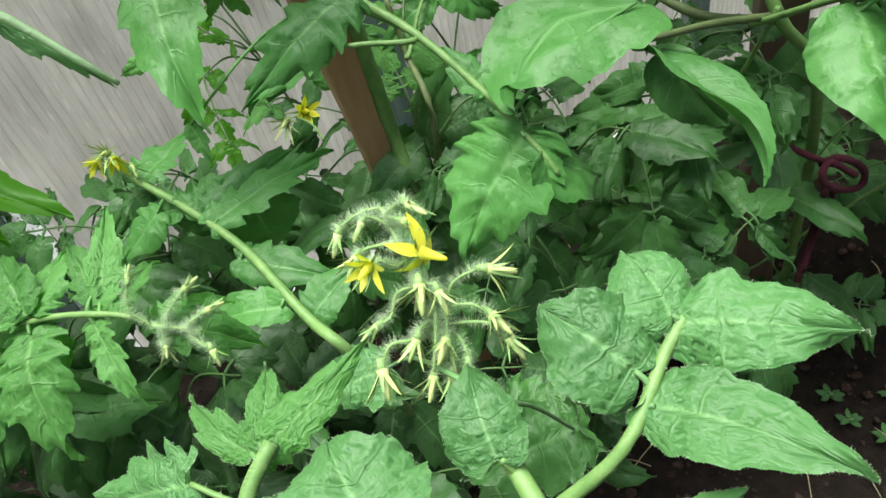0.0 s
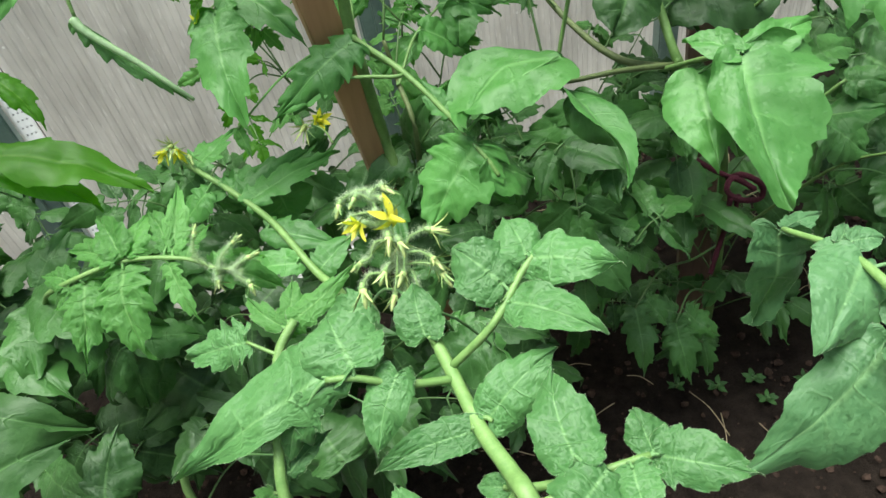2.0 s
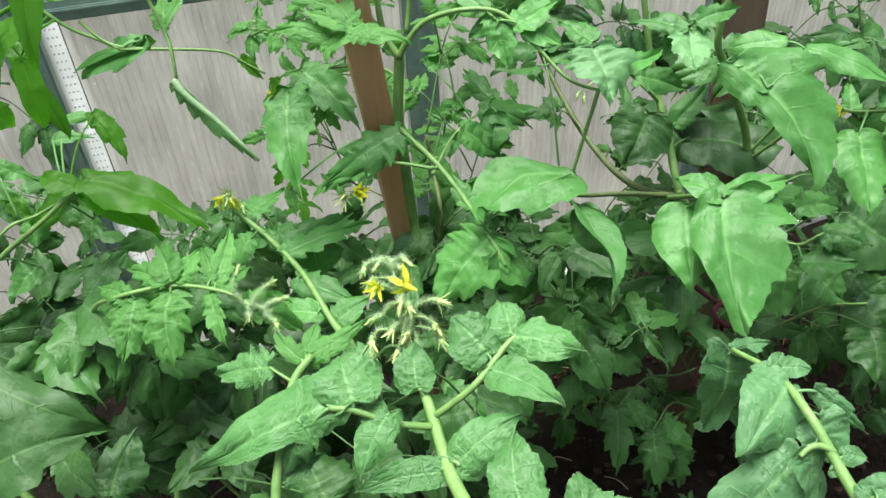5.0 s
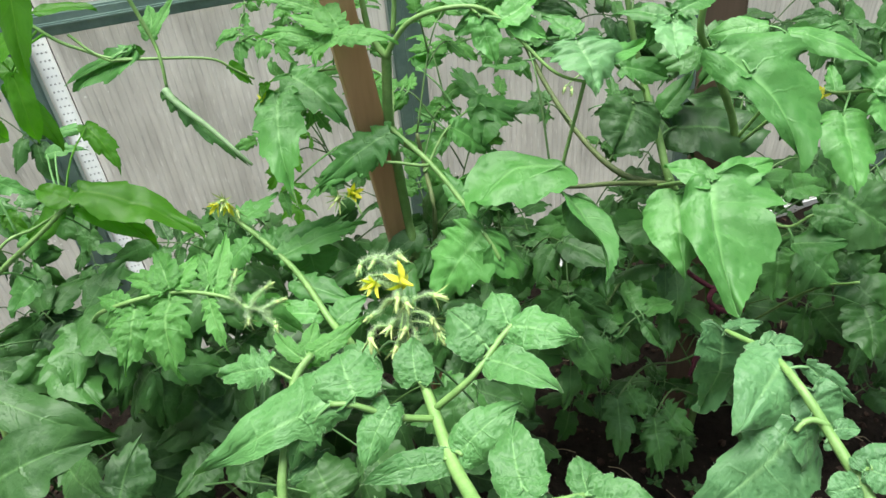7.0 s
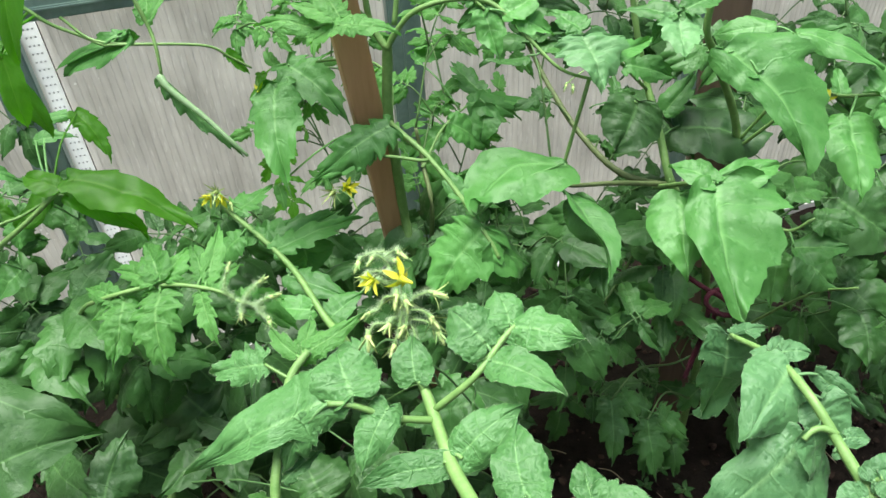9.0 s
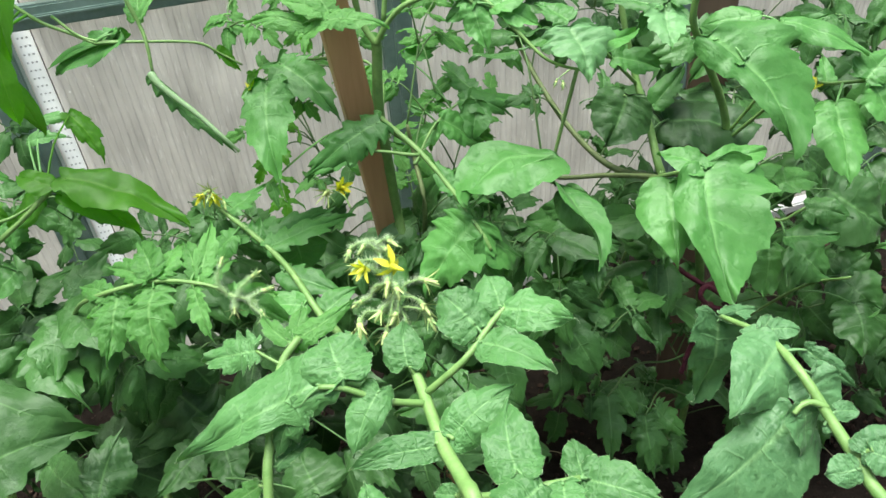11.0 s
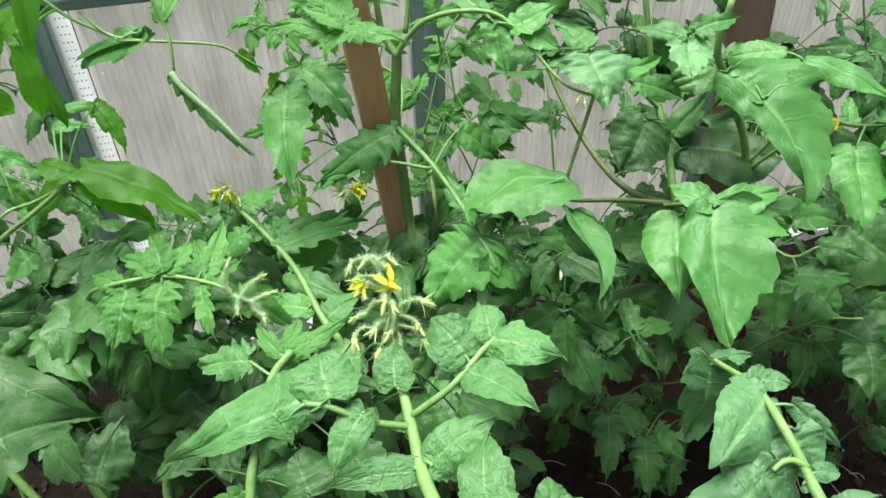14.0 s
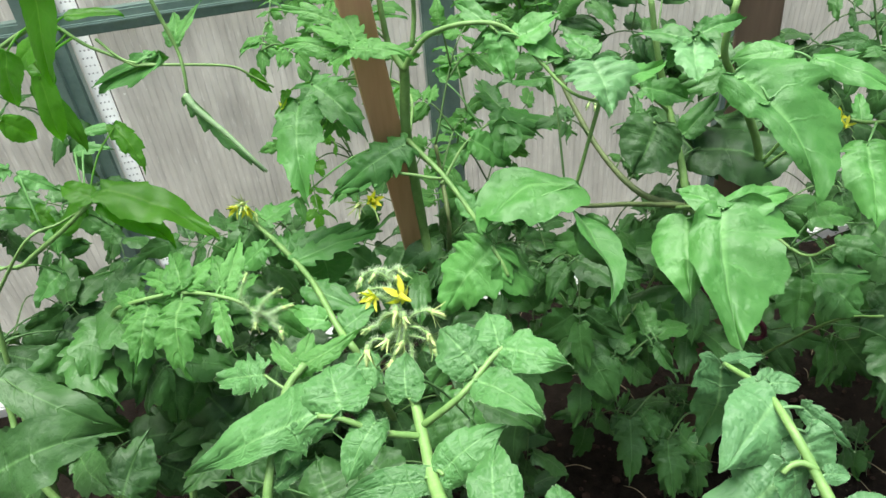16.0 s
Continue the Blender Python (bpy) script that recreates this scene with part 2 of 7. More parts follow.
def roof_material():
    m, nt, b, out = material("clear_roof_sheet")
    cl = add(nt, "ShaderNodeBsdfTransparent")
    cl.inputs[0].default_value = (0.93, 0.94, 0.95, 1)
    b.inputs["Base Color"].default_value = (0.8, 0.8, 0.8, 1)
    b.inputs["Roughness"].default_value = 0.3
    s = add(nt, "ShaderNodeMixShader")
    s.inputs[0].default_value = 0.85
    nt.links.new(b.outputs[0], s.inputs[1])
    nt.links.new(cl.outputs[0], s.inputs[2])
    nt.links.new(s.outputs[0], out.inputs[0])
    return m


ROOF = roof_material()


# ---------------------------------------------------------------- mesh builders
def mesh_of(name, verts, faces, mat, uvs=None, smooth=True):
    me = bpy.data.meshes.new(name)
    me.from_pydata([tuple(v) for v in verts], [], faces)
    if uvs is not None:
        layer = me.uv_layers.new(name="UVMap")
        idx = np.zeros(len(me.loops), np.int32)
        me.loops.foreach_get("vertex_index", idx)
        layer.data.foreach_set("uv", np.asarray(uvs, np.float32)[idx].ravel())
    if smooth:
        me.polygons.foreach_set("use_smooth", np.ones(len(me.polygons), bool))
    me.materials.append(mat)
    return me


def piece(name, me, parent, label=""):
    ob = new(name, me)
    if parent is not None:
        ob.parent = parent
    return tagged(ob, label)


def smooth_line(pts, n=6):
    """Catmull-Rom points through pts."""
    p = [np.array(q, float) for q in pts]
    if len(p) < 3:
        return [p[0] + (p[-1] - p[0]) * k / n for k in range(n + 1)]
    p = [2 * p[0] - p[1]] + p + [2 * p[-1] - p[-2]]
    out = []
    for i in range(1, len(p) - 2):
        a, b, c, d = p[i - 1 : i + 3]
        for k in range(n):
            t = k / n
            out.append(0.5 * (2 * b + (c - a) * t + (2 * a - 5 * b + 4 * c - d) * t * t + (3 * b - a - 3 * c + d) * t**3))
    return out + [p[-2]]


def tube_data(line, r0, r1, sides=8, knob=0.0, seed=0):
    """Rings of a tapered, slightly uneven tube along a line."""
    rnd = random.Random(seed)
    line = [np.array(q, float) for q in line]
    verts, faces, ref = [], [], np.array([0.31, 0.22, 0.93])
    n = len(line)
    for i, q in enumerate(line):
        d = line[min(i + 1, n - 1)] - line[max(i - 1, 0)]
        d = d / (np.linalg.norm(d) + 1e-9)
        if abs(d @ ref) > 0.95:
            ref = np.array([0.9, -0.3, 0.2])
        a = np.cross(d, ref)
        a /= np.linalg.norm(a)
        b = np.cross(d, a)
        r = (r0 + (r1 - r0) * i / (n - 1)) * (1 + knob * rnd.uniform(-1, 1))
        for k in range(sides):
            t = 2 * math.pi * k / sides
            verts.append(q + r * (math.cos(t) * a + math.sin(t) * b))
    for i in range(n - 1):
        for k in range(sides):
            j = (k + 1) % sides
            faces.append((i * sides + k, i * sides + j, (i + 1) * sides + j, (i + 1) * sides + k))
    verts += [line[0], line[-1]]
    for k in range(sides):
        j = (k + 1) % sides
        faces.append((len(verts) - 2, j, k))
        faces.append((len(verts) - 1, (n - 1) * sides + k, (n - 1) * sides + j))
    return verts, faces


def join(*parts):
    verts, faces = [], []
    for v, f in parts:
        o = len(verts)
        verts += list(v)
        faces += [tuple(i + o for i in q) for q in f]
    return verts, faces


def box_data(lo, hi, bevel=0.0):
    bm = bmesh.new()
    bmesh.ops.create_cube(bm, size=1)
    size, mid = [b - a for a, b in zip(lo, hi)], [(a + b) / 2 for a, b in zip(lo, hi)]
    bmesh.ops.transform(bm, matrix=Matrix.LocRotScale(mid, None, size), verts=bm.verts)
    if bevel:
        bmesh.ops.bevel(bm, geom=bm.edges, offset=bevel, segments=2, affect="EDGES")
    bm.verts.index_update()
    v, f = [tuple(q.co) for q in bm.verts], [tuple(q.index for q in p.verts) for p in bm.faces]
    bm.free()
    return v, f


FACE = Vector((-0.12, -0.47, 0.87)).normalized()
KINDS = {  # side veins, lobe depth, place of the greatest width, tip sharpness, pucker, basal lobes
    "ov": (5, 0.32, 0.30, 2.6, 0.035, 0.10),
    "lob": (5, 0.52, 0.32, 2.5, 0.040, 0.09),
    "ent": (6, 0.06, 0.42, 1.85, 0.015, 0.03),
    "soft": (5, 0.33, 0.34, 2.4, 0.022, 0.08),
    "big": (5, 0.27, 0.31, 2.35, 0.026, 0.07),
    "tri": (5, 0.30, 0.20, 3.0, 0.034, 0.14),
    "rnd": (4, 0.11, 0.40, 1.65, 0.042, 0.16),
    "heart": (5, 0.12, 0.30, 2.2, 0.036, 0.16),
    "nar": (5, 0.34, 0.32, 2.5, 0.035, 0.04),
    "crisp": (6, 0.45, 0.32, 2.3, 0.080, 0.06),
}
COUNT = [0]
TEETH = (((0.22, 0.32), (0.36, 0.36), (0.5, 0.34), (0.64, 0.3), (0.79, 0.24)), ((0.28, 0.36), (0.43, 0.32), (0.57, 0.36), (0.72, 0.3), (0.85, 0.2)))
DEEP = (((0.24, 0.52), (0.38, 0.6), (0.52, 0.54), (0.66, 0.46), (0.8, 0.34)), ((0.2, 0.46), (0.33, 0.58), (0.47, 0.56), (0.61, 0.5), (0.76, 0.36)))


def blade_data(base, tip, width, kind="ov", roll=0.0, curl=0.12, fold=0.10, seed=0, steps=10, nv=7, cut=None, arch=None, lean=0.0):
    """One leaflet from base to tip: a heart-shaped outline with irregular teeth, side veins, puckers and curling margins."""
    rnd = random.Random(seed)
    veins, lobe, wide, sharp, puck, ear = KINDS[kind]
    base, tip = Vector(base), Vector(tip)
    ax = tip - base
    length = ax.length
    ax.normalize()
    nrm = FACE - ax * FACE.dot(ax)
    nrm.normalize()
    nrm = Matrix.Rotation(radians(roll + rnd.uniform(-8, 8)), 3, ax) @ nrm
    side = nrm.cross(ax)
    ns = (veins + 1) * steps if cut is None else 7 * steps
    cuts = []
    for h in (0, 1):
        c = [0.0] + [(k + 0.55 + rnd.uniform(-0.18, 0.18)) / (veins + 0.6) for k in range(veins)] + [1.0]
        cuts.append(c)
    deep = [[rnd.uniform(0.35, 1.5) for _ in range(veins + 2)] for h in (0, 1)]
    if cut is not None:
        cuts = [[0.0] + [p for p, _ in c] + [1.0] for c in cut]
        deep = [[1.0] + [d / lobe for _, d in c] + [1.0] for c in cut]
    amp = [1 + rnd.uniform(-0.18, 0.14), 1 + rnd.uniform(-0.18, 0.14)]
    amp = [amp[0] - lean, amp[1] + lean]
    bend, twist = rnd.uniform(-0.06, 0.06), rnd.uniform(-0.35, 0.35)
    bend = bend if arch is None else arch
    off = Vector((rnd.uniform(0, 50), rnd.uniform(0, 50), rnd.uniform(0, 50)))
    wavef, wavep, lip = rnd.uniform(9, 16), rnd.uniform(0, 6.3), rnd.uniform(-0.02, 0.10)
    verts, uvs, faces = [], [], []
    for i in range(ns + 1):
        u = i / ns
        m = max(0.0, (u - 0.22) / 0.78)
        m = m * m * (1.0 - 0.25 * (1 - m)) * 0.35 + m * 0.65 if u < 1 else 1.0
        edge = []
        for h in (0, 1):
            c = cuts[h]
            n = max(k for k in range(len(c) - 1) if c[k] <= u + 1e-9)
            fr = (u - c[n]) / (c[n + 1] - c[n])
            saw = lobe * deep[h][n] * (1 - fr) ** 1.4 if n else lobe * 0.4 * (1 - fr)
            saw *= min(1.0, fr / 0.15) if n else 1.0
            a = math.pi * u
            if u < 0.5:
                bx = wide * length - (wide + ear) * length * math.cos(a) + ear * length * math.exp(-((u / 0.07) ** 2))
                by = math.sin(a) ** 0.75
            else:
                bx = wide * length - (1 - wide) * length * math.cos(a)
                by = math.sin(a) ** sharp if u < 1 else 0.0
            tooth = ((n + fr) * 2.6 + 0.37 * h + deep[h][n]) % 1.0
            ripple = 1 - saw * (1 - 0.35 * u) - (0.045 + 0.11 * lobe) * (1 - tooth) * min(1.0, tooth / 0.25) * (0.6 + 0.5 * min(1.4, deep[h][n])) * min(1, u * 5)
            edge.append((bx, by * 0.5 * width * amp[h], ripple, n + fr))
        for k in range(-nv, nv + 1):
            v = k / nv
            h = 0 if k < 0 else 1
            av = abs(v)
            bx, by, ripple, count = edge[h]
            mx = m * length
            t = av * (1 - av * (1 - ripple))
            x = mx + (bx - mx) * t - 0.05 * length * t * (1 - t) * 4 * (0.3 + 0.7 * u) * 0.6
            y = math.copysign(by * t, v) + bend * length * math.sin(math.pi * m)
            w = by
            z = fold * w * av * 1.2 - curl * length * m * m + curl * length * 0.3 * math.sin(math.pi * m)
            q = Vector((x / length * 3.2, y / length * 3.2, 0)) + off
            gap = abs(math.sin(math.pi * (count + 0.12)))
            z += puck * width * (gap**0.6 - 0.6) * min(1, 3.0 * av) * (1.15 - 0.75 * av) * (1.3 - 0.9 * u) * (0.8 + 0.9 * noise.noise(q * 1.7))
            z += 0.045 * length * noise.noise(q) + 0.028 * width * noise.noise(q * 2.6) + puck * 0.45 * width * noise.noise(q * 5.5) * (1.2 - 0.6 * u)
            z += 0.055 * width * av**2.5 * math.sin(wavef * u + wavep + 2.2 * h) * (0.4 + ripple) - lip * width * av**4
            z -= 0.03 * width * math.exp(-((v / 0.16) ** 2))
            tw = twist * m
            y, z = y * math.cos(tw) - z * math.sin(tw), z * math.cos(tw) + y * math.sin(tw)
            verts.append(base + ax * x + side * y + nrm * z)
            uvs.append((count + 0.62, v * 0.5 + 0.5))
    row = 2 * nv + 1
    for i in range(ns):
        for k in range(row - 1):
            a = i * row + k
            faces.append((a, a + 1, a + row + 1, a + row))
    rim = [verts[i * row] for i in range(0, ns + 1, 2)], [verts[i * row + row - 1] for i in range(0, ns + 1, 2)]
    return verts, faces, uvs, rim


class Plant:
    """A plant: an Empty at its foot, stems as parts, leaves as parts with their leaflets."""

    def __init__(self, name, foot, label, category="plant", group=""):
        self.root = new(name)
        self.root.location = foot
        self.foot = Vector(foot)
        tagged(self.root, label, category, group)
        self.line, self.stems, self.rims = [], [], []

    def child(self, name, verts, faces, mat, parent=None, uvs=None, label=""):
        o = self.foot
        me = mesh_of(name, [(v[0] - o[0], v[1] - o[1], v[2] - o[2]) for v in verts], faces, mat, uvs)
        return piece(name, me, parent or self.root, label)

    def near(self, q, lines):
        best = min((((Vector(p) - Vector(q)).length, tuple(p)) for p in lines), default=(0, tuple(q)))
        return best[1]

    def stem(self, pts, r0, r1, mat=None, name="stem"):
        COUNT[0] += 1
        line = smooth_line(pts, 6)
        self.line += line
        self.stems.append((line, min(r0, r1)))
        v, f = tube_data(line, r0, r1, 9, 0.05, COUNT[0])
        return self.child(name, v, f, mat or STEM)

    def leaf(self, pts, r0=0.0022, r1=0.0012, mat=None, joined=True, name="leaf"):
        """A leaf stalk; its leaflets hang under it."""
        COUNT[0] += 1
        if joined and self.line:
            pts = [self.near(pts[0], self.line)] + list(pts)
        line = smooth_line(pts, 5)
        v, f = tube_data(line, r0, r1, 7, 0.04, COUNT[0])
        ob = self.child(name, v, f, mat or STEM)
        self.stalk = (ob, line)
        self.stems.append((line, r1))
        return ob

    def blade(self, base, tip, width, kind="ov", roll=0, curl=0.12, fold=0.10, mat=None, lone=False, steps=10, nv=7, cut=None, arch=None, lean=0.0):
        COUNT[0] += 1
        v, f, uv, rim = blade_data(base, tip, width, kind, roll, curl, fold, COUNT[0], steps, nv, cut, arch, lean)
        self.rims += rim
        parent, line = (self.root, self.line) if lone else self.stalk
        a = self.near(base, line)
        gap = (Vector(a) - Vector(base)).length
        if gap > 0.002:
            b = Vector(base) + (Vector(tip) - Vector(base)) * 0.04
            midp = (Vector(a) + b) / 2 + Vector((0, 0, 0.1 * gap))
            tv, tf = tube_data(smooth_line([a, tuple(midp), tuple(b)], 3), 0.0012, 0.0009, 6)
            o = len(v)
            v = list(v) + list(tv)
            f = list(f) + [tuple(i + o for i in q) for q in tf]
            uv = list(uv) + [(0.0, 0.5)] * len(tv)
        return self.child("leaf_blade" if lone else "leaflet", v, f, mat or LEAF, parent, uv)

    def leafy(self, end, size, seed, kind="ov", pairs=2, mat=None, droop=0.35):
        """A whole compound leaf from the nearest stem to end: a terminal leaflet and pairs of side leaflets."""
        rnd = random.Random(seed)
        end = Vector(end)
        root = Vector(self.near(end - Vector((0, 0, 0.05)), self.line))
        d = end - root
        lift = Vector((0, 0, 0.18 * d.length))
        line = smooth_line([tuple(root), tuple(root + d * 0.5 + lift), tuple(end)], 6)
        v, f = tube_data(line, 0.0012, 0.0007, 6, 0.04, seed)
        ob = self.child("leaf", v, f, PETIOLE)
        self.stalk = (ob, line)
        self.line += line[2:]
        ahead = (Vector(line[-1]) - Vector(line[-3])).normalized()
        down = Vector((0, 0, -1))
        side = ahead.cross(FACE).normalized()
        go = (ahead + down * droop + side * rnd.uniform(-0.5, 0.5)).normalized()
        self.blade(tuple(end), tuple(end + go * size * rnd.uniform(0.9, 1.15)), size * rnd.uniform(0.5, 0.68), kind, rnd.uniform(-45, 45), rnd.uniform(0.08, 0.3), rnd.uniform(-0.25, 0.1), mat or MATURE, False, 6, 5)
        for p in range(pairs):
            k = max(1, len(line) - 3 - 2 * p)
            q = Vector(line[k])
            for sgn in (-1, 1):
                go = (ahead * 0.35 + side * sgn * rnd.uniform(0.8, 1.1) + down * droop * rnd.uniform(0.3, 1.3)).normalized()
                ln = size * rnd.uniform(0.6, 0.95)
                b = q + go * size * 0.12
                self.blade(tuple(b), tuple(b + go * ln), ln * rnd.uniform(0.52, 0.72), kind, rnd.uniform(-50, 50), rnd.uniform(0.08, 0.3), rnd.uniform(-0.25, 0.1), mat or MATURE, False, 6, 5)
        return ob


# ---------------------------------------------------------------- ground and greenhouse shell
WALL_Y = 1.022


def ground_mesh():
    xs = np.concatenate(([-60, -15, -4], np.linspace(-1.5, 2.3, 150), [5, 16, 60]))
    ys = np.concatenate(([-60, -15, -4], np.linspace(-1.2, 1.6, 112), [5, 16, 60]))
    verts, faces = [], []
    for y in ys:
        for x in xs:
            z = 0.0
            if -1.5 <= x <= 2.3 and -1.2 <= y <= 1.6:
                z = 0.018 * noise.noise((x * 4, y * 4, 0.3)) + 0.012 * noise.noise((x * 15, y * 15, 1.7)) + 0.006 * noise.noise((x * 42, y * 42, 4.1))
            verts.append((x, y, z - 0.006))
    n = len(xs)
    for j in range(len(ys) - 1):
        for i in range(n - 1):
            faces.append((j * n + i, j * n + i + 1, (j + 1) * n + i + 1, (j + 1) * n + i))
    return mesh_of("ground", verts, faces, SOIL)


tagged(new("ground", ground_mesh()), "dark crumbly garden soil under the plants", "soil", kind="structure")


def sheet_mesh(length, height, mat, pitch=0.011, thick=0.008):
    """A fluted twin-wall sheet in the x-z plane, front towards -y: shallow grooves over the ribs."""
    xs, prof = [], []
    for i in range(int(length / pitch)):
        for dx, dy in ((0.0, 0.0009), (0.0011, 0.0), (pitch * 0.5, -0.0004), (pitch - 0.0011, 0.0)):
            xs.append(i * pitch + dx)
            prof.append(dy)
    verts, faces = [], []
    zs = [height * k / 10 for k in range(11)]
    for z in zs:
        for x, d in zip(xs, prof):
            verts.append((x, d + 0.0012 * noise.noise((x * 3, z * 3, 2.2)), z))
    n = len(xs)
    for j in range(10):
        for i in range(n - 1):
            faces.append((j * n + i, j * n + i + 1, (j + 1) * n + i + 1, (j + 1) * n + i))
    o = len(verts)
    verts += [(xs[0], thick, 0), (xs[-1], thick, 0), (xs[-1], thick, height), (xs[0], thick, height)]
    faces += [(o, o + 3, o + 2, o + 1), (0, o, o + 1, n - 1), (10 * n, 10 * n + n - 1, o + 2, o + 3)]
    return mesh_of("wall_sheet", verts, faces, mat, smooth=False)


for name, at, length, turn in (("wall_north", (-0.2215, WALL_Y, 0), 2.716, 0), ("wall_north_west", (-1.500, WALL_Y, 0), 1.255, 0), ("wall_west", (-1.5, -1.5, 0), 2.5, 90),
                               ("wall_east", (2.5, 1.0, 0), 2.5, -90), ("wall_south", (2.5, -1.5, 0), 4.0, 180)):
    wall = new(name, sheet_mesh(length, 1.95, SHEET))
    wall.matrix_world = pose(*at, 0, 0, turn)
    tagged(wall, "grey fluted twin-wall polycarbonate greenhouse wall with dirt streaks", "greenhouse wall", kind="structure")

v, f = box_data((-1.55, -1.55, 1.955), (2.55, 1.06, 1.965))
tagged(new("ceiling", mesh_of("ceiling", v, f, ROOF, smooth=False)), "clear plastic greenhouse roof sheet", "roof", kind="structure")


def channel(lo, hi, axis):
    """A folded steel post with a raised middle seam, along z or x."""
    a, b = box_data(lo, hi, 0.003), None
    if axis == "z":
        w = hi[0] - lo[0]
        b = box_data((lo[0] + w * 0.40, lo[1] - 0.006, lo[2]), (lo[0] + w * 0.60, lo[1] + 0.002, hi[2]), 0.002)
    else:
        h = hi[2] - lo[2]
        b = box_data((lo[0], lo[1] - 0.005, lo[2] + h * 0.4), (hi[0], lo[1] + 0.002, lo[2] + h * 0.6), 0.002)
    return join(a, b)


for x0, x1 in ((-0.304, -0.250), (0.286, 0.341), (0.86, 0.905), (-0.85, -0.80), (1.43, 1.48)):
    v, f = channel((x0, WALL_Y - 0.028, -0.02), (x1, WALL_Y - 0.002, 1.95), "z")
    tagged(new("wall_post", mesh_of("wall_post", v, f, GREENPAINT, smooth=False)), "dark green painted steel greenhouse post", "post", "wall posts", "structure")
v, f = channel((-1.49, WALL_Y - 0.022, 0.708), (2.49, WALL_Y - 0.0025, 0.742), "x")
tagged(new("wall_rail", mesh_of("wall_rail", v, f, GREENPAINT, smooth=False)), "dark green painted steel rail across the wall", "rail", kind="structure")
v, f = box_data((-0.2495, WALL_Y - 0.0010, 0.015), (-0.2230, WALL_Y + 0.0006, 1.949))
strip = tagged(new("sealing_strip", mesh_of("sealing_strip", v, f, TAPE, smooth=False)), "white perforated sealing strip along the post", "strip", kind="structure")
verts, faces = [], []
for k in range(150):
    for x in (-0.2425, -0.2363, -0.2300):
        o = len(verts)
        verts += [(x + 0.0016 * math.cos(1.047 * n), WALL_Y - 0.0016, 0.03 + 0.0125 * k + 0.0016 * math.sin(1.047 * n)) for n in range(6)]
        verts += [(v[0], WALL_Y - 0.0006, v[2]) for v in verts[o:o + 6]]
        faces += [tuple(range(o + 5, o - 1, -1))] + [(o + n, o + (n + 1) % 6, o + 6 + (n + 1) % 6, o + 6 + n) for n in range(6)]
tagged(piece("perforations", mesh_of("perforations", verts, faces, PERFORATION, smooth=False), strip, "rows of small grey vent holes"), kind="stuff")
v, f = box_data((-1.49, WALL_Y - 0.035, -0.03), (2.49, WALL_Y - 0.004, 0.014), 0.004)
tagged(new("baseboard", mesh_of("baseboard", v, f, EDGING, smooth=False)), "white plastic edging at the foot of the wall", "edging", kind="structure")


# ---------------------------------------------------------------- stakes and tie
def stake(name, foot, head, width, deep, facing, mat, label):
    """A squared stake with slightly worn arrises; facing: the way from its front to its back."""
    foot, head = Vector(foot), Vector(head)
    length = (head - foot).length
    z = (head - foot).normalized()
    x = Vector(facing).cross(z).normalized()
    y = z.cross(x)
    rows, rnd = 40, random.Random(int(width * 1e5))
    half = [(-1, -1), (1, -1), (1, 1), (-1, 1)]
    verts, faces = [], []
    for i in range(rows + 1):
        h = length * i / rows
        for sx, sy in half:
            for cx, cy in ((0.0, 0.10), (0.06, 0.0)) if sx * sy > 0 else ((0.06, 0.0), (0.0, 0.10)):
                wear = 1 - 0.5 * cx + rnd.uniform(-0.012, 0.012)
                px = sx * width / 2 * (1 - cx * 1.2) * wear
                py = sy * deep / 2 * (1 - cy * 1.2)
                verts.append(foot + z * h + x * (px + 0.0012 * noise.noise((h * 5, 0.2, width))) + y * (py + 0.0010 * noise.noise((h * 6, 3.1, width))))
    for i in range(rows):
        for k in range(8):
            j = (k + 1) % 8
            faces.append((i * 8 + k, i * 8 + j, (i + 1) * 8 + j, (i + 1) * 8 + k))
    faces += [tuple(range(7, -1, -1)), tuple(rows * 8 + k for k in range(8))]
    o = foot.copy()
    ob = new(name, mesh_of(name, [q - o for q in verts], faces, mat, smooth=False))
    ob.location = o
    return tagged(ob, label, "stake", "plant stakes")


stake("wooden_stake", (0.2403, 0.5618, -0.04), (0.1295, 0.5054, 0.93), 0.0300, 0.022, (0.0, 0.8, -0.3), WOOD, "brown wooden plant stake leaning beside a tomato stem")
stake("wooden_stake", (0.6247, 0.544, -0.04), (0.597, 0.587, 1.048), 0.048, 0.03, (0.42, 0.7, -0.3), DARKWOOD, "dark weathered wooden stake tied with red cord")
# ---------------------------------------------------------------- flowers
def petal_data(at, way, up, length, width, bend, steps=6):
    """A pointed petal from at along way, bending back by bend."""
    way, up = Vector(way).normalized(), Vector(up)
    up = (up - way * up.dot(way)).normalized()
    side = up.cross(way)
    verts, faces = [], []
    for i in range(steps + 1):
        s = i / steps
        w = width * 0.5 * math.sin(math.pi * min(1, 0.12 + s * 0.88)) ** 0.8 * (1 - s * 0.25)
        c = Vector(at) + way * length * s + up * (-bend * length * s * s)
        for k in (-1, 0, 1):
            verts.append(c + side * w * k + up * (0.18 * w * (abs(k) - 0.5)))
    for i in range(steps):
        for k in range(2):
            a = i * 3 + k
            faces.append((a, a + 1, a + 4, a + 3))
    return verts, faces


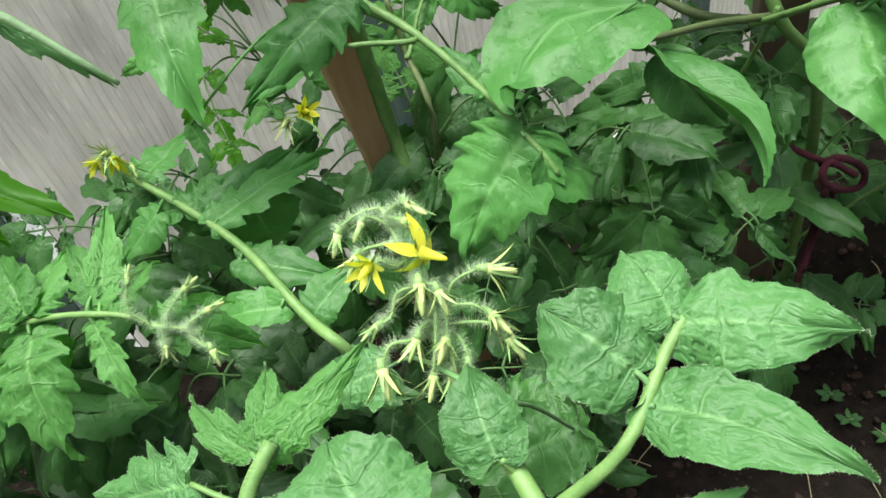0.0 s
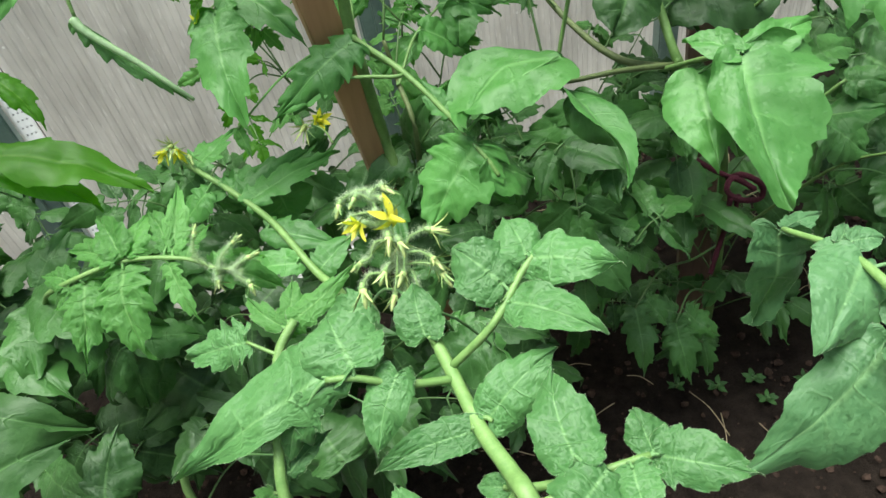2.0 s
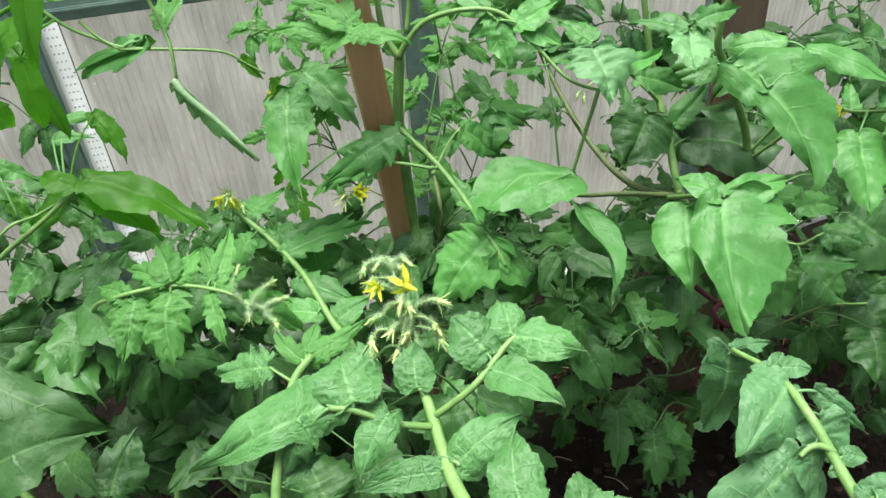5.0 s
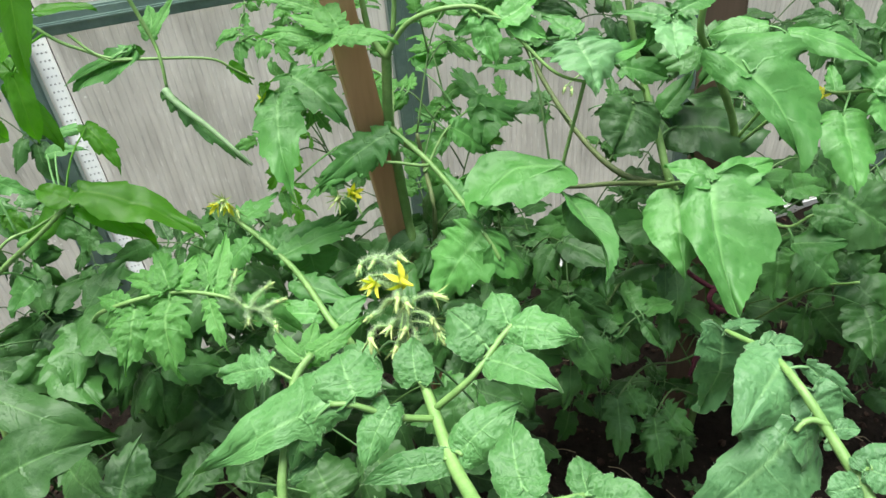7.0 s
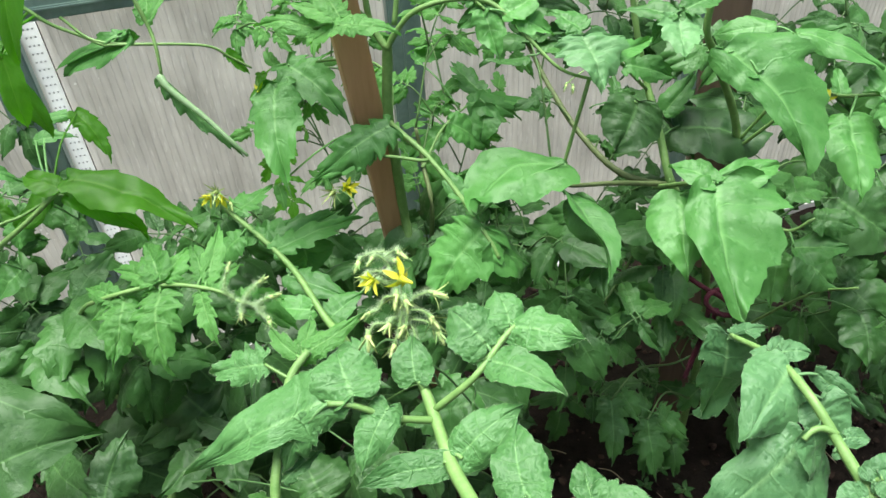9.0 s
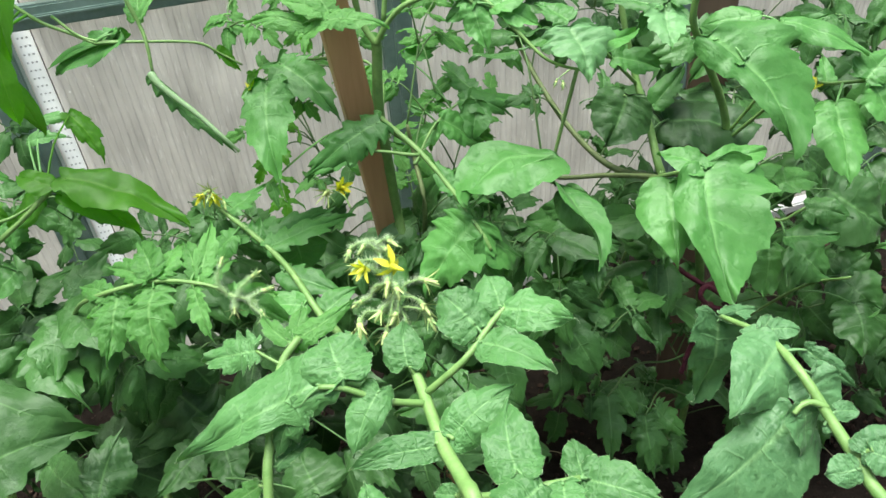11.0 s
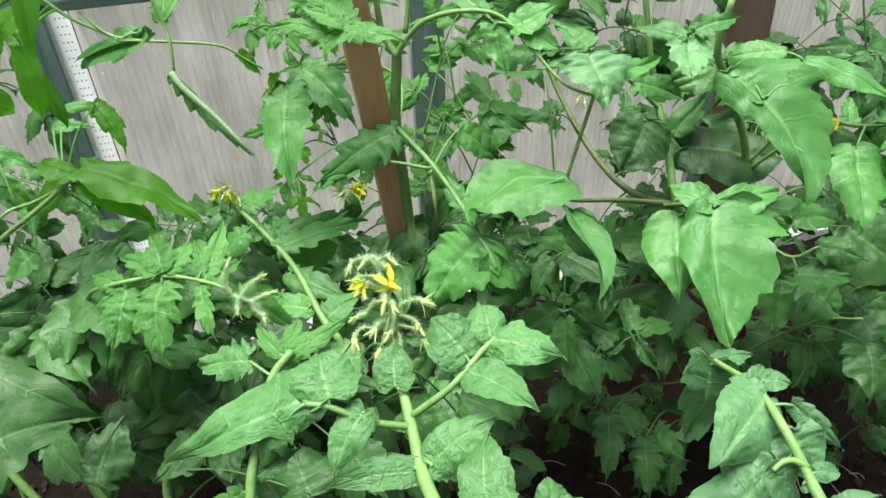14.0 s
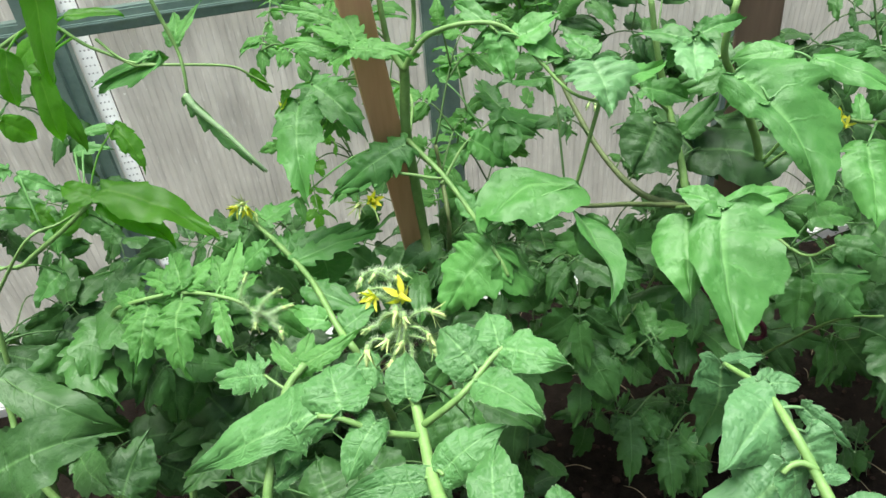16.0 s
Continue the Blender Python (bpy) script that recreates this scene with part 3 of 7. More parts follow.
def hair_data(line, count, length, spread, rnd):
    """Fine upright hairs all round a line."""
    verts, faces = [], []
    line = [Vector(q) for q in line]
    for _ in range(count):
        i = rnd.randrange(len(line) - 1)
        t = rnd.random()
        c = line[i].lerp(line[i + 1], t)
        d = (line[i + 1] - line[i]).normalized()
        n = Vector((rnd.gauss(0, 1), rnd.gauss(0, 1), rnd.gauss(0, 1)))
        n = (n - d * n.dot(d)).normalized() + d * rnd.uniform(-0.3, 0.3)
        a = d.cross(n).normalized() * 0.00006
        l = length * rnd.uniform(0.4, 1.1)
        b = n.cross(a).normalized() * 0.00006
        o = len(verts)
        verts += [c + n * spread + a, c + n * spread - a * 0.5 + b, c + n * spread - a * 0.5 - b, c + n * (spread + l)]
        faces += [(o, o + 1, o + 3), (o + 1, o + 2, o + 3), (o + 2, o, o + 3)]
    return verts, faces


def flower(plant, parent, at, way, size, state="open", seed=0):
    """A tomato flower at the end of its stalk: calyx, petals and the cone of anthers; state: open, faded or bud."""
    rnd = random.Random(seed)
    at, way = Vector(at), Vector(way).normalized()
    ref = Vector((0.3, 0.2, 0.9)) if abs(way.z) < 0.8 else Vector((1, 0.1, 0))
    a = (ref - way * ref.dot(way)).normalized()
    b = way.cross(a)
    n = 6 if rnd.random() < 0.5 else 5
    back = {"open": (-0.1, 0.75), "faded": (0.75, 0.2), "curled": (0.55, 0.15), "bud": (1.0, 0.0)}[state]
    petals, sepals = [], []
    for k in range(n):
        t = 2 * math.pi * (k + rnd.uniform(-0.15, 0.15)) / n
        out = a * math.cos(t) + b * math.sin(t)
        ps = size * rnd.uniform(0.85, 1.1)
        w = way * (back[0] + rnd.uniform(-0.15, 0.2)) + out * rnd.uniform(0.75, 1.0) * {"open": 0.85, "faded": 0.75, "curled": 0.42, "bud": 0.2}[state]
        petals.append(petal_data(at + out * size * 0.05, w, way, ps * {"open": 0.55, "faded": 0.70, "curled": 0.62, "bud": 0.36}[state], ps * {"open": 0.25, "curled": 0.22, "faded": 0.085, "bud": 0.12}[state], back[1] * rnd.uniform(0.4, 1.2)))
        t += math.pi / n
        out = a * math.cos(t) + b * math.sin(t)
        w = way * (0.25 if state == "open" else 0.7) + out * (1.0 if state == "open" else 0.45) * rnd.uniform(0.8, 1.2)
        sepals.append(petal_data(at - way * size * 0.08, w, way, size * rnd.uniform(0.5, 0.75), size * 0.075, rnd.uniform(-0.3, 0.5)))
    cone = tube_data([at, at + way * size * 0.18, at + way * size * 0.38, at + way * size * 0.52], size * 0.11, size * 0.03, 8)
    cup = tube_data([at - way * size * 0.2, at - way * size * 0.1, at + way * size * 0.02], size * 0.05, size * 0.10, 8)
    pieces = [join(*petals), cone, join(*sepals, cup)]
    v, f = join(*pieces)
    yellow = PETAL if state in ("open", "curled") else PALE
    me_mats = [yellow, yellow, YOUNG_STEM]
    ob = plant.child("flower", v, f, me_mats[0], parent, label={"open": "open yellow star-shaped flower", "faded": "faded pale yellow hanging flower", "curled": "half-closed yellow flower", "bud": "closed hairy green flower bud"}[state])
    ob.data.materials.append(me_mats[1])
    ob.data.materials.append(me_mats[2])
    n0, n1 = len(pieces[0][1]), len(pieces[1][1])
    for p in ob.data.polygons:
        p.material_index = 0 if p.index < n0 else (1 if p.index < n0 + n1 else 2)
    if state == "bud":
        for p in ob.data.polygons:
            p.material_index = 1 if p.material_index == 1 else 2
    return ob


YOUNG_STEM = plain("young_hairy_stem", (0.17, 0.31, 0.085), (0.29, 0.44, 0.16), 90, 0.55, 0.4, 0.0006)


def truss(plant, axis, twigs, r, hairs, hair_length, seed):
    """A flower truss: an axis with side stalks, each ending in a flower; twigs: (points, state, size, way)."""
    rnd = random.Random(seed)
    main = smooth_line(axis, 6)
    bits, lines = [tube_data(main, r, r * 0.6, 7)], [main]
    ends = []
    for pts, state, size, way in twigs:
        start = plant.near(pts[0], main)
        line = smooth_line([start] + list(pts), 5)
        bits.append(tube_data(line, r * 0.55, r * 0.45, 6))
        lines.append(line)
        ends.append((line[-1], way, size, state))
    v, f = join(*bits)
    ob = plant.child("flower_truss", v, f, YOUNG_STEM, None, label="hairy pale green flower truss")
    for i, (at, way, size, state) in enumerate(ends):
        flower(plant, ob, at, way, size, state, seed * 31 + i)
        w = Vector(way).normalized() * size
        lines.append([tuple(Vector(at) - w * 0.25), tuple(Vector(at) + w * (0.45 if state in ("bud", "faded") else 0.0))])
    hv, hf = join(*[hair_data(l, max(int(hairs * 0.12), int(hairs * len(l) / len(main))), hair_length, r * 0.4, rnd) for l in lines])
    plant.child("hairs", hv, hf, HAIR, ob, label="fine pale hairs")
    return ob


def fuzz(plant, per_metre, length, zlow):
    """Short pale hairs on the upper stems and stalks of a plant."""
    rnd = random.Random(41)
    bits = []
    for line, r in plant.stems:
        pts = [q for q in line if q[2] > zlow]
        if len(pts) < 2:
            continue
        span = sum((Vector(a) - Vector(b)).length for a, b in zip(pts, pts[1:]))
        bits.append(hair_data(pts, int(per_metre * span) + 4, length, r * 0.9, rnd))
    for rim in plant.rims:
        span = sum((Vector(a) - Vector(b)).length for a, b in zip(rim, rim[1:]))
        bits.append(hair_data(rim, int(per_metre * 1.3 * span) + 4, length * 0.42, 0.0, rnd))
    v, f = join(*bits)
    tagged(plant.child("hairs", v, f, HAIR, None, label="short pale hairs on stems and leaf margins"), kind="stuff")


# ---------------------------------------------------------------- front plant with the flower truss

front = Plant("tomato_plant", (0.1, -0.02, 0.0), "bushy green tomato plant with an open yellow flower truss", "tomato plant", "tomato plants")
front.stem([(0.1000, -0.0200, -0.0100), (0.1200, -0.0350, 0.2500), (0.1250, 0.0000, 0.5500), (0.1110, 0.0568, 0.7043), (0.1101, 0.0851, 0.7068), (0.1078, 0.1162, 0.7019), (0.1090, 0.1526, 0.7002), (0.1099, 0.1993, 0.7024), (0.1103, 0.2142, 0.7060)], 0.0066, 0.003)
front.stem([(0.1230, -0.0200, 0.4200), (0.0786, 0.0880, 0.6378), (0.0374, 0.1317, 0.5940), (-0.0007, 0.1326, 0.6462), (-0.0000, 0.1476, 0.6751), (0.0079, 0.1690, 0.6930), (0.0243, 0.2023, 0.7174), (0.0409, 0.2153, 0.7278)], 0.0042, 0.0027)
front.leaf([(0.1361, 0.1557, 0.7270), (0.1619, 0.1707, 0.7384), (0.1735, 0.1763, 0.7425)], 0.0026, 0.0018)
front.blade((0.1699, 0.1755, 0.7425), (0.2043, 0.1392, 0.7553), 0.0370, "ov", 0, 0.1, -0.15, FRONT, cut=(((0.3, 0.14), (0.5, 0.1), (0.7, 0.14)), ((0.25, 0.2), (0.5, 0.3), (0.7, 0.1))))
front.blade((0.1696, 0.1766, 0.7437), (0.1697, 0.2037, 0.7535), 0.0298, "rnd", 0, 0.15, -0.1, FRONT)
front.blade((0.1513, 0.1692, 0.7375), (0.1346, 0.1990, 0.7516), 0.0360, "rnd", 0, 0.15, -0.1, FRONT, cut=(((0.3, 0.1), (0.55, 0.12), (0.75, 0.2)), ((0.35, 0.1), (0.6, 0.14))))
front.blade((0.1482, 0.1610, 0.7351), (0.1772, 0.1087, 0.7499), 0.0340, "ov", 0, 0.08, -0.15, FRONT, cut=(((0.2, 0.3), (0.42, 0.12), (0.6, 0.12), (0.75, 0.1)), ((0.3, 0.12), (0.5, 0.12), (0.68, 0.14))))
front.leaf([(0.1084, 0.1774, 0.7028), (0.1059, 0.1809, 0.7083)], 0.0016, 0.0012)
front.blade((0.1045, 0.1813, 0.7084), (0.1107, 0.2119, 0.7242), 0.0313, "heart", 0, 0.1, -0.1, FRONT)
front.leaf([(0.0824, 0.1534, 0.7138), (0.0591, 0.1603, 0.7276), (0.0447, 0.1654, 0.7293)], 0.0026, 0.0018)
front.blade((0.0480, 0.1694, 0.7294), (-0.0569, 0.1769, 0.6866), 0.0520, "tri", 0, 0.05, -0.1, FRONT, cut=(((0.3, 0.12), (0.48, 0.14), (0.68, 0.1)), ((0.3, 0.2), (0.52, 0.45), (0.7, 0.14))), lean=-0.12)
front.blade((0.0322, 0.1643, 0.7199), (0.0054, 0.1558, 0.6846), 0.0277, "lob", 0, 0.12, -0.1, FRONT)
front.blade((0.0605, 0.1627, 0.7330), (0.0586, 0.2003, 0.7423), 0.0440, "rnd", 0, 0.15, -0.1, FRONT, cut=(((0.3, 0.16), (0.5, 0.2), (0.7, 0.14)), ((0.3, 0.1), (0.55, 0.16), (0.75, 0.14))))
front.blade((0.0804, 0.1553, 0.7239), (0.0529, 0.1256, 0.7067), 0.0300, "heart", 0, 0.12, -0.15, FRONT)
front.leaf([(0.1124, 0.1206, 0.7044), (0.1148, 0.1168, 0.7047)], 0.0016, 0.0012)
front.blade((0.1132, 0.1182, 0.7059), (0.1589, 0.1276, 0.7273), 0.0346, "heart", 0, 0.1, -0.1, FRONT)
front.leaf([(0.1344, 0.0619, 0.7177), (0.1386, 0.0687, 0.7210)], 0.0016, 0.0012)
front.blade((0.1365, 0.0702, 0.7221), (0.1502, 0.1191, 0.7290), 0.0414, "heart", 0, 0.08, -0.08, FRONT)
front.leaf([(0.1080, 0.1168, 0.7027), (0.1033, 0.1191, 0.7039)], 0.0016, 0.0012)
front.blade((0.1051, 0.1171, 0.7021), (0.0490, 0.1185, 0.7032), 0.0251, "heart", 0, 0.08, -0.12, FRONT)
front.leaf([(0.1161, 0.0797, 0.6965), (0.1427, 0.0660, 0.7102), (0.1703, 0.0604, 0.7130)], 0.0028, 0.002)
front.blade((0.1470, 0.0603, 0.7195), (0.1046, 0.0414, 0.7200), 0.0373, "ov", 0, 0.12, -0.05, FRONT)
front.blade((0.1579, 0.0574, 0.7198), (0.1490, 0.0269, 0.7180), 0.0249, "ov", 10, 0.12, -0.05, FRONT)
front.blade((0.1725, 0.0597, 0.7129), (0.1766, 0.0823, 0.7203), 0.0239, "rnd", 0, 0.12, -0.05, FRONT)
front.blade((0.1725, 0.0597, 0.7129), (0.2073, 0.0279, 0.7183), 0.0351, "ov", 0, 0.12, -0.1, FRONT)
front.leaf([(0.1053, 0.0796, 0.6928), (0.0697, 0.0784, 0.6896), (0.0498, 0.0821, 0.6871)], 0.0026, 0.002)
front.blade((0.0571, 0.0825, 0.6902), (0.0569, 0.1107, 0.7027), 0.0290, "ov", 0, 0.12, -0.05, FRONT)
front.blade((0.0403, 0.0851, 0.6876), (0.0236, 0.1062, 0.6965), 0.0334, "ov", 0, 0.12, -0.05, FRONT)
front.leaf([(0.1076, 0.0867, 0.6916), (0.1052, 0.0881, 0.6925)], 0.0016, 0.0012)
front.blade((0.1077, 0.0869, 0.6918), (0.0945, 0.0971, 0.6890), 0.0179, "rnd", 0, 0.12, -0.05, FRONT)
front.blade((0.1581, 0.2228, 0.6175), (0.0975, 0.2362, 0.6012), 0.0520, "ov", 0, 0.15, -0.1, MATURE, lone=True, cut=TEETH)
front.blade((0.1374, 0.2552, 0.6103), (0.1769, 0.2192, 0.5864), 0.0560, "ov", 0, 0.15, -0.1, MATURE, lone=True, cut=TEETH)
front.blade((0.0937, 0.3100, 0.6090), (0.0492, 0.3140, 0.6014), 0.0400, "ov", 0, 0.15, -0.1, FRONT, lone=True, cut=TEETH)
front.blade((0.0378, 0.2158, 0.7252), (0.0853, 0.2308, 0.7392), 0.0220, "tri", 0, 0.1, -0.1, YOUNG, lone=True, cut=TEETH)
front.blade((0.0363, 0.2172, 0.7265), (0.0488, 0.2445, 0.7341), 0.0182, "nar", 0, 0.1, 0.1, YOUNG, lone=True)
front.blade((0.0337, 0.2160, 0.7243), (0.0178, 0.2492, 0.7301), 0.0158, "nar", 0, 0.1, 0.1, YOUNG, lone=True)
front.leaf([(0.0243, 0.2043, 0.7198), (0.0114, 0.2186, 0.7227)], 0.0014, 0.001)
front.blade((0.0114, 0.2186, 0.7227), (-0.0307, 0.2414, 0.7057), 0.0360, "lob", 0, 0.12, -0.1, FRONT, cut=DEEP)
front.leaf([(0.0051, 0.1577, 0.6784), (0.0080, 0.1580, 0.6796)], 0.0014, 0.001)
front.blade((0.0065, 0.1551, 0.6799), (0.0364, 0.1661, 0.6877), 0.0164, "nar", 0, 0.1, 0.1, FRONT)
front.leaf([(0.0007, 0.1535, 0.6615), (-0.0072, 0.1606, 0.6609)], 0.0014, 0.001)
front.blade((-0.0073, 0.1601, 0.6603), (-0.0492, 0.1595, 0.6307), 0.0215, "lob", 0, 0.12, -0.1, YOUNG)
# ---------------------------------------------------------------- plant behind it

back = Plant("tomato_plant", (0.13, 0.5, 0.0), "green tomato plant with hairy young shoots and yellow flowers", "tomato plant", "tomato plants")
back.stem([(0.1300, 0.5000, -0.0100), (0.1300, 0.4700, 0.2000), (0.0829, 0.3534, 0.5620), (0.0647, 0.3791, 0.5979), (0.0459, 0.4470, 0.6114), (0.0202, 0.4985, 0.6238), (-0.0042, 0.5386, 0.6334), (-0.0130, 0.5543, 0.6392)], 0.0044, 0.0022)

hairy = Plant("tomato_plant", (-0.02, 0.42, 0.0), "young tomato plant with crinkled light green shoot tips", "tomato plant", "tomato plants")
hairy.stem([(-0.0200, 0.4200, -0.0100), (-0.0600, 0.4600, 0.1500), (-0.2188, 0.5533, 0.4801), (-0.1683, 0.4889, 0.5853), (-0.1255, 0.4246, 0.6466), (-0.0705, 0.4081, 0.6604), (-0.0262, 0.3848, 0.6606), (-0.0042, 0.3657, 0.6548)], 0.0028, 0.0016)
hairy.blade((-0.0316, 0.3947, 0.6603), (-0.0118, 0.4484, 0.6896), 0.0240, "ov", 0, 0.15, 0.15, YOUNG, lone=True, cut=TEETH)
hairy.blade((-0.0333, 0.3986, 0.6645), (-0.0416, 0.4446, 0.6758), 0.0230, "crisp", 0, 0.15, 0.15, YOUNG, lone=True)
hairy.blade((-0.0663, 0.4068, 0.6643), (-0.0424, 0.4502, 0.6718), 0.0305, "crisp", 0, 0.15, 0.15, YOUNG, lone=True)
hairy.blade((-0.0693, 0.4077, 0.6645), (-0.0806, 0.4571, 0.6788), 0.0303, "crisp", 0, 0.15, 0.15, YOUNG, lone=True)
hairy.blade((-0.0745, 0.4084, 0.6637), (-0.1162, 0.4517, 0.6612), 0.0262, "crisp", 0, 0.15, 0.15, YOUNG, lone=True)
hairy.blade((-0.0709, 0.4039, 0.6593), (-0.0838, 0.3421, 0.6176), 0.0500, "crisp", 0, 0.3, -0.1, YOUNG, lone=True, cut=DEEP)
hairy.blade((-0.1035, 0.4142, 0.6513), (-0.1272, 0.3628, 0.6212), 0.0460, "crisp", 0, 0.3, -0.1, YOUNG, lone=True, cut=DEEP)
hairy.blade((-0.0371, 0.3893, 0.6564), (-0.0335, 0.3423, 0.6334), 0.0240, "crisp", 0, 0.25, 0.1, YOUNG, lone=True, cut=DEEP)
hairy.blade((-0.1115, 0.4151, 0.6499), (-0.1468, 0.4604, 0.6414), 0.0265, "crisp", 0, 0.15, 0.15, YOUNG, lone=True)
hairy.blade((-0.1168, 0.4158, 0.6491), (-0.1464, 0.4406, 0.6176), 0.0265, "crisp", 0, 0.15, 0.15, YOUNG, lone=True)
hairy.blade((-0.0239, 0.3837, 0.6600), (0.0026, 0.4200, 0.6596), 0.0208, "nar", 0, 0.15, 0.15, YOUNG, lone=True)
hairy.blade((-0.0083, 0.3687, 0.6571), (0.0353, 0.3885, 0.6316), 0.0259, "crisp", 0, 0.15, 0.15, YOUNG, lone=True)
hairy.blade((-0.0042, 0.3657, 0.6548), (0.0402, 0.3561, 0.6149), 0.0308, "nar", 0, 0.15, 0.1, YOUNG, lone=True)
hairy.blade((-0.0649, 0.4100, 0.6266), (-0.1155, 0.4448, 0.5903), 0.0329, "ov", 0, 0.15, 0.15, YOUNG, lone=True)
back.blade((-0.0010, 0.5368, 0.6322), (0.0467, 0.5788, 0.6349), 0.0390, "ov", 0, 0.12, 0, lone=True, cut=DEEP)
back.blade((0.0015, 0.5348, 0.6305), (0.0123, 0.6083, 0.6180), 0.0319, "ov", 0, 0.12, 0, lone=True)
back.blade((0.0202, 0.4985, 0.6238), (0.0778, 0.5214, 0.6170), 0.0336, "ov", 0, 0.12, 0, lone=True, cut=DEEP)
back.blade((0.0171, 0.5049, 0.6201), (-0.0269, 0.5364, 0.6028), 0.0368, "ov", 0, 0.12, 0, lone=True)
back.blade((0.0302, 0.4860, 0.6223), (0.1168, 0.5184, 0.6253), 0.0414, "ov", 0, 0.12, 0, lone=True, cut=DEEP)
back.blade((0.0342, 0.4747, 0.6203), (0.1334, 0.5098, 0.6201), 0.0327, "ov", 0, 0.12, 0, lone=True, cut=DEEP)
back.blade((0.0601, 0.4911, 0.6168), (0.0624, 0.4853, 0.5685), 0.0614, "ent", 0, 0.12, 0, lone=True)
back.blade((0.0393, 0.4461, 0.6082), (0.0964, 0.4000, 0.6016), 0.0331, "ov", 0, 0.12, 0, lone=True)
back.blade((0.0655, 0.3827, 0.5920), (0.1082, 0.3992, 0.6043), 0.0335, "ov", 0, 0.12, 0, lone=True)
back.blade((0.0028, 0.5095, 0.6212), (-0.0391, 0.5030, 0.6005), 0.0362, "ov", 0, 0.12, 0, lone=True)
back.blade((0.0551, 0.3933, 0.6016), (-0.0070, 0.4212, 0.5953), 0.0307, "ov", 0, 0.12, 0, lone=True)
# ---------------------------------------------------------------- plant on the brown stake

staked = Plant("tomato_plant", (0.22, 0.68, 0.0), "tall green tomato plant tied beside a brown stake", "tomato plant", "tomato plants")
staked.stem([(0.2200, 0.6800, -0.0100), (0.2150, 0.6400, 0.3000), (0.1827, 0.5052, 0.5251), (0.1788, 0.5137, 0.5969), (0.1740, 0.5063, 0.6704), (0.1702, 0.5012, 0.7363), (0.1744, 0.4974, 0.7959), (0.1742, 0.4963, 0.8050)], 0.0065, 0.0046)
staked.stem([(0.1739, 0.4943, 0.8025), (0.1843, 0.4897, 0.8211), (0.2005, 0.4825, 0.8383), (0.2297, 0.4667, 0.8492), (0.2617, 0.4551, 0.8451), (0.2839, 0.4308, 0.8225), (0.3075, 0.4034, 0.7967), (0.3409, 0.3861, 0.7861)], 0.003, 0.0013)
staked.stem([(0.1739, 0.4943, 0.8025), (0.1641, 0.5055, 0.8235), (0.1610, 0.5069, 0.8557), (0.1605, 0.5133, 0.8842)], 0.0034, 0.0024)
staked.stem([(0.1855, 0.5053, 0.8194), (0.1916, 0.5108, 0.8488), (0.1913, 0.5068, 0.8858)], 0.0026, 0.002)
staked.stem([(0.2150, 0.6300, 0.3200), (0.2014, 0.4798, 0.6048), (0.2066, 0.5216, 0.6527), (0.2051, 0.5346, 0.6919)], 0.003, 0.002, OLDSTEM)
staked.leaf([(0.1728, 0.4899, 0.7234), (0.1939, 0.4461, 0.7084), (0.2125, 0.4026, 0.6826), (0.2263, 0.3678, 0.6552), (0.2310, 0.3557, 0.6420)], 0.0032, 0.0018)
staked.blade((0.2238, 0.3756, 0.6653), (0.1605, 0.3582, 0.6022), 0.0720, "ov", 0, 0.06, -0.05, cut=TEETH)
staked.blade((0.3119, 0.3892, 0.7090), (0.2090, 0.3648, 0.6957), 0.0840, "ent", 10, 0.08, -0.15, cut=(((0.5, 0.06),), ((0.4, 0.2), (0.6, 0.24), (0.8, 0.1))), arch=-0.26, lean=0.12)
staked.blade((0.2125, 0.4026, 0.6826), (0.2001, 0.4397, 0.7026), 0.0274, "ov", 0, 0.12, 0.1)
staked.blade((0.2273, 0.3675, 0.6551), (0.2703, 0.3659, 0.6141), 0.0496, "rnd", 0, 0.1, -0.1)
staked.blade((0.2209, 0.3660, 0.6513), (0.2555, 0.3595, 0.6018), 0.0386, "rnd", 0, 0.2, -0.1)
staked.leaf([(0.1936, 0.4454, 0.7076), (0.1624, 0.4562, 0.7109), (0.1400, 0.4703, 0.7106)], 0.0022, 0.0014)
staked.blade((0.1644, 0.4752, 0.7345), (0.0748, 0.4728, 0.6934), 0.0500, "ov", 0, 0.15, -0.1, LEAF, cut=DEEP)
staked.blade((0.1424, 0.4675, 0.7122), (0.0811, 0.4783, 0.6916), 0.0260, "ov", 0, 0.15, -0.1, cut=DEEP)
staked.leaf([(0.1616, 0.5063, 0.8237), (0.1303, 0.4694, 0.8427)], 0.002, 0.0014)
staked.blade((0.1239, 0.4510, 0.8498), (0.1747, 0.4322, 0.8428), 0.0260, "ov", 10, 0.1, -0.1, YOUNG, cut=TEETH)
staked.blade((0.1305, 0.4699, 0.8434), (0.1016, 0.4808, 0.8267), 0.0219, "lob", 0, 0.1, 0, YOUNG)
staked.blade((0.1311, 0.4714, 0.8453), (0.0894, 0.5096, 0.8577), 0.0199, "lob", 0, 0.1, 0, YOUNG)
staked.blade((0.1317, 0.4728, 0.8473), (0.1230, 0.5121, 0.8711), 0.0249, "lob", 0, 0.1, 0, YOUNG)
staked.blade((0.1119, 0.4858, 0.8359), (0.0560, 0.5203, 0.8394), 0.0224, "lob", 0, 0.2, 0, YOUNG)
staked.blade((0.1181, 0.5004, 0.8555), (0.0597, 0.5290, 0.8720), 0.0201, "lob", 0, 0.2, 0, YOUNG)
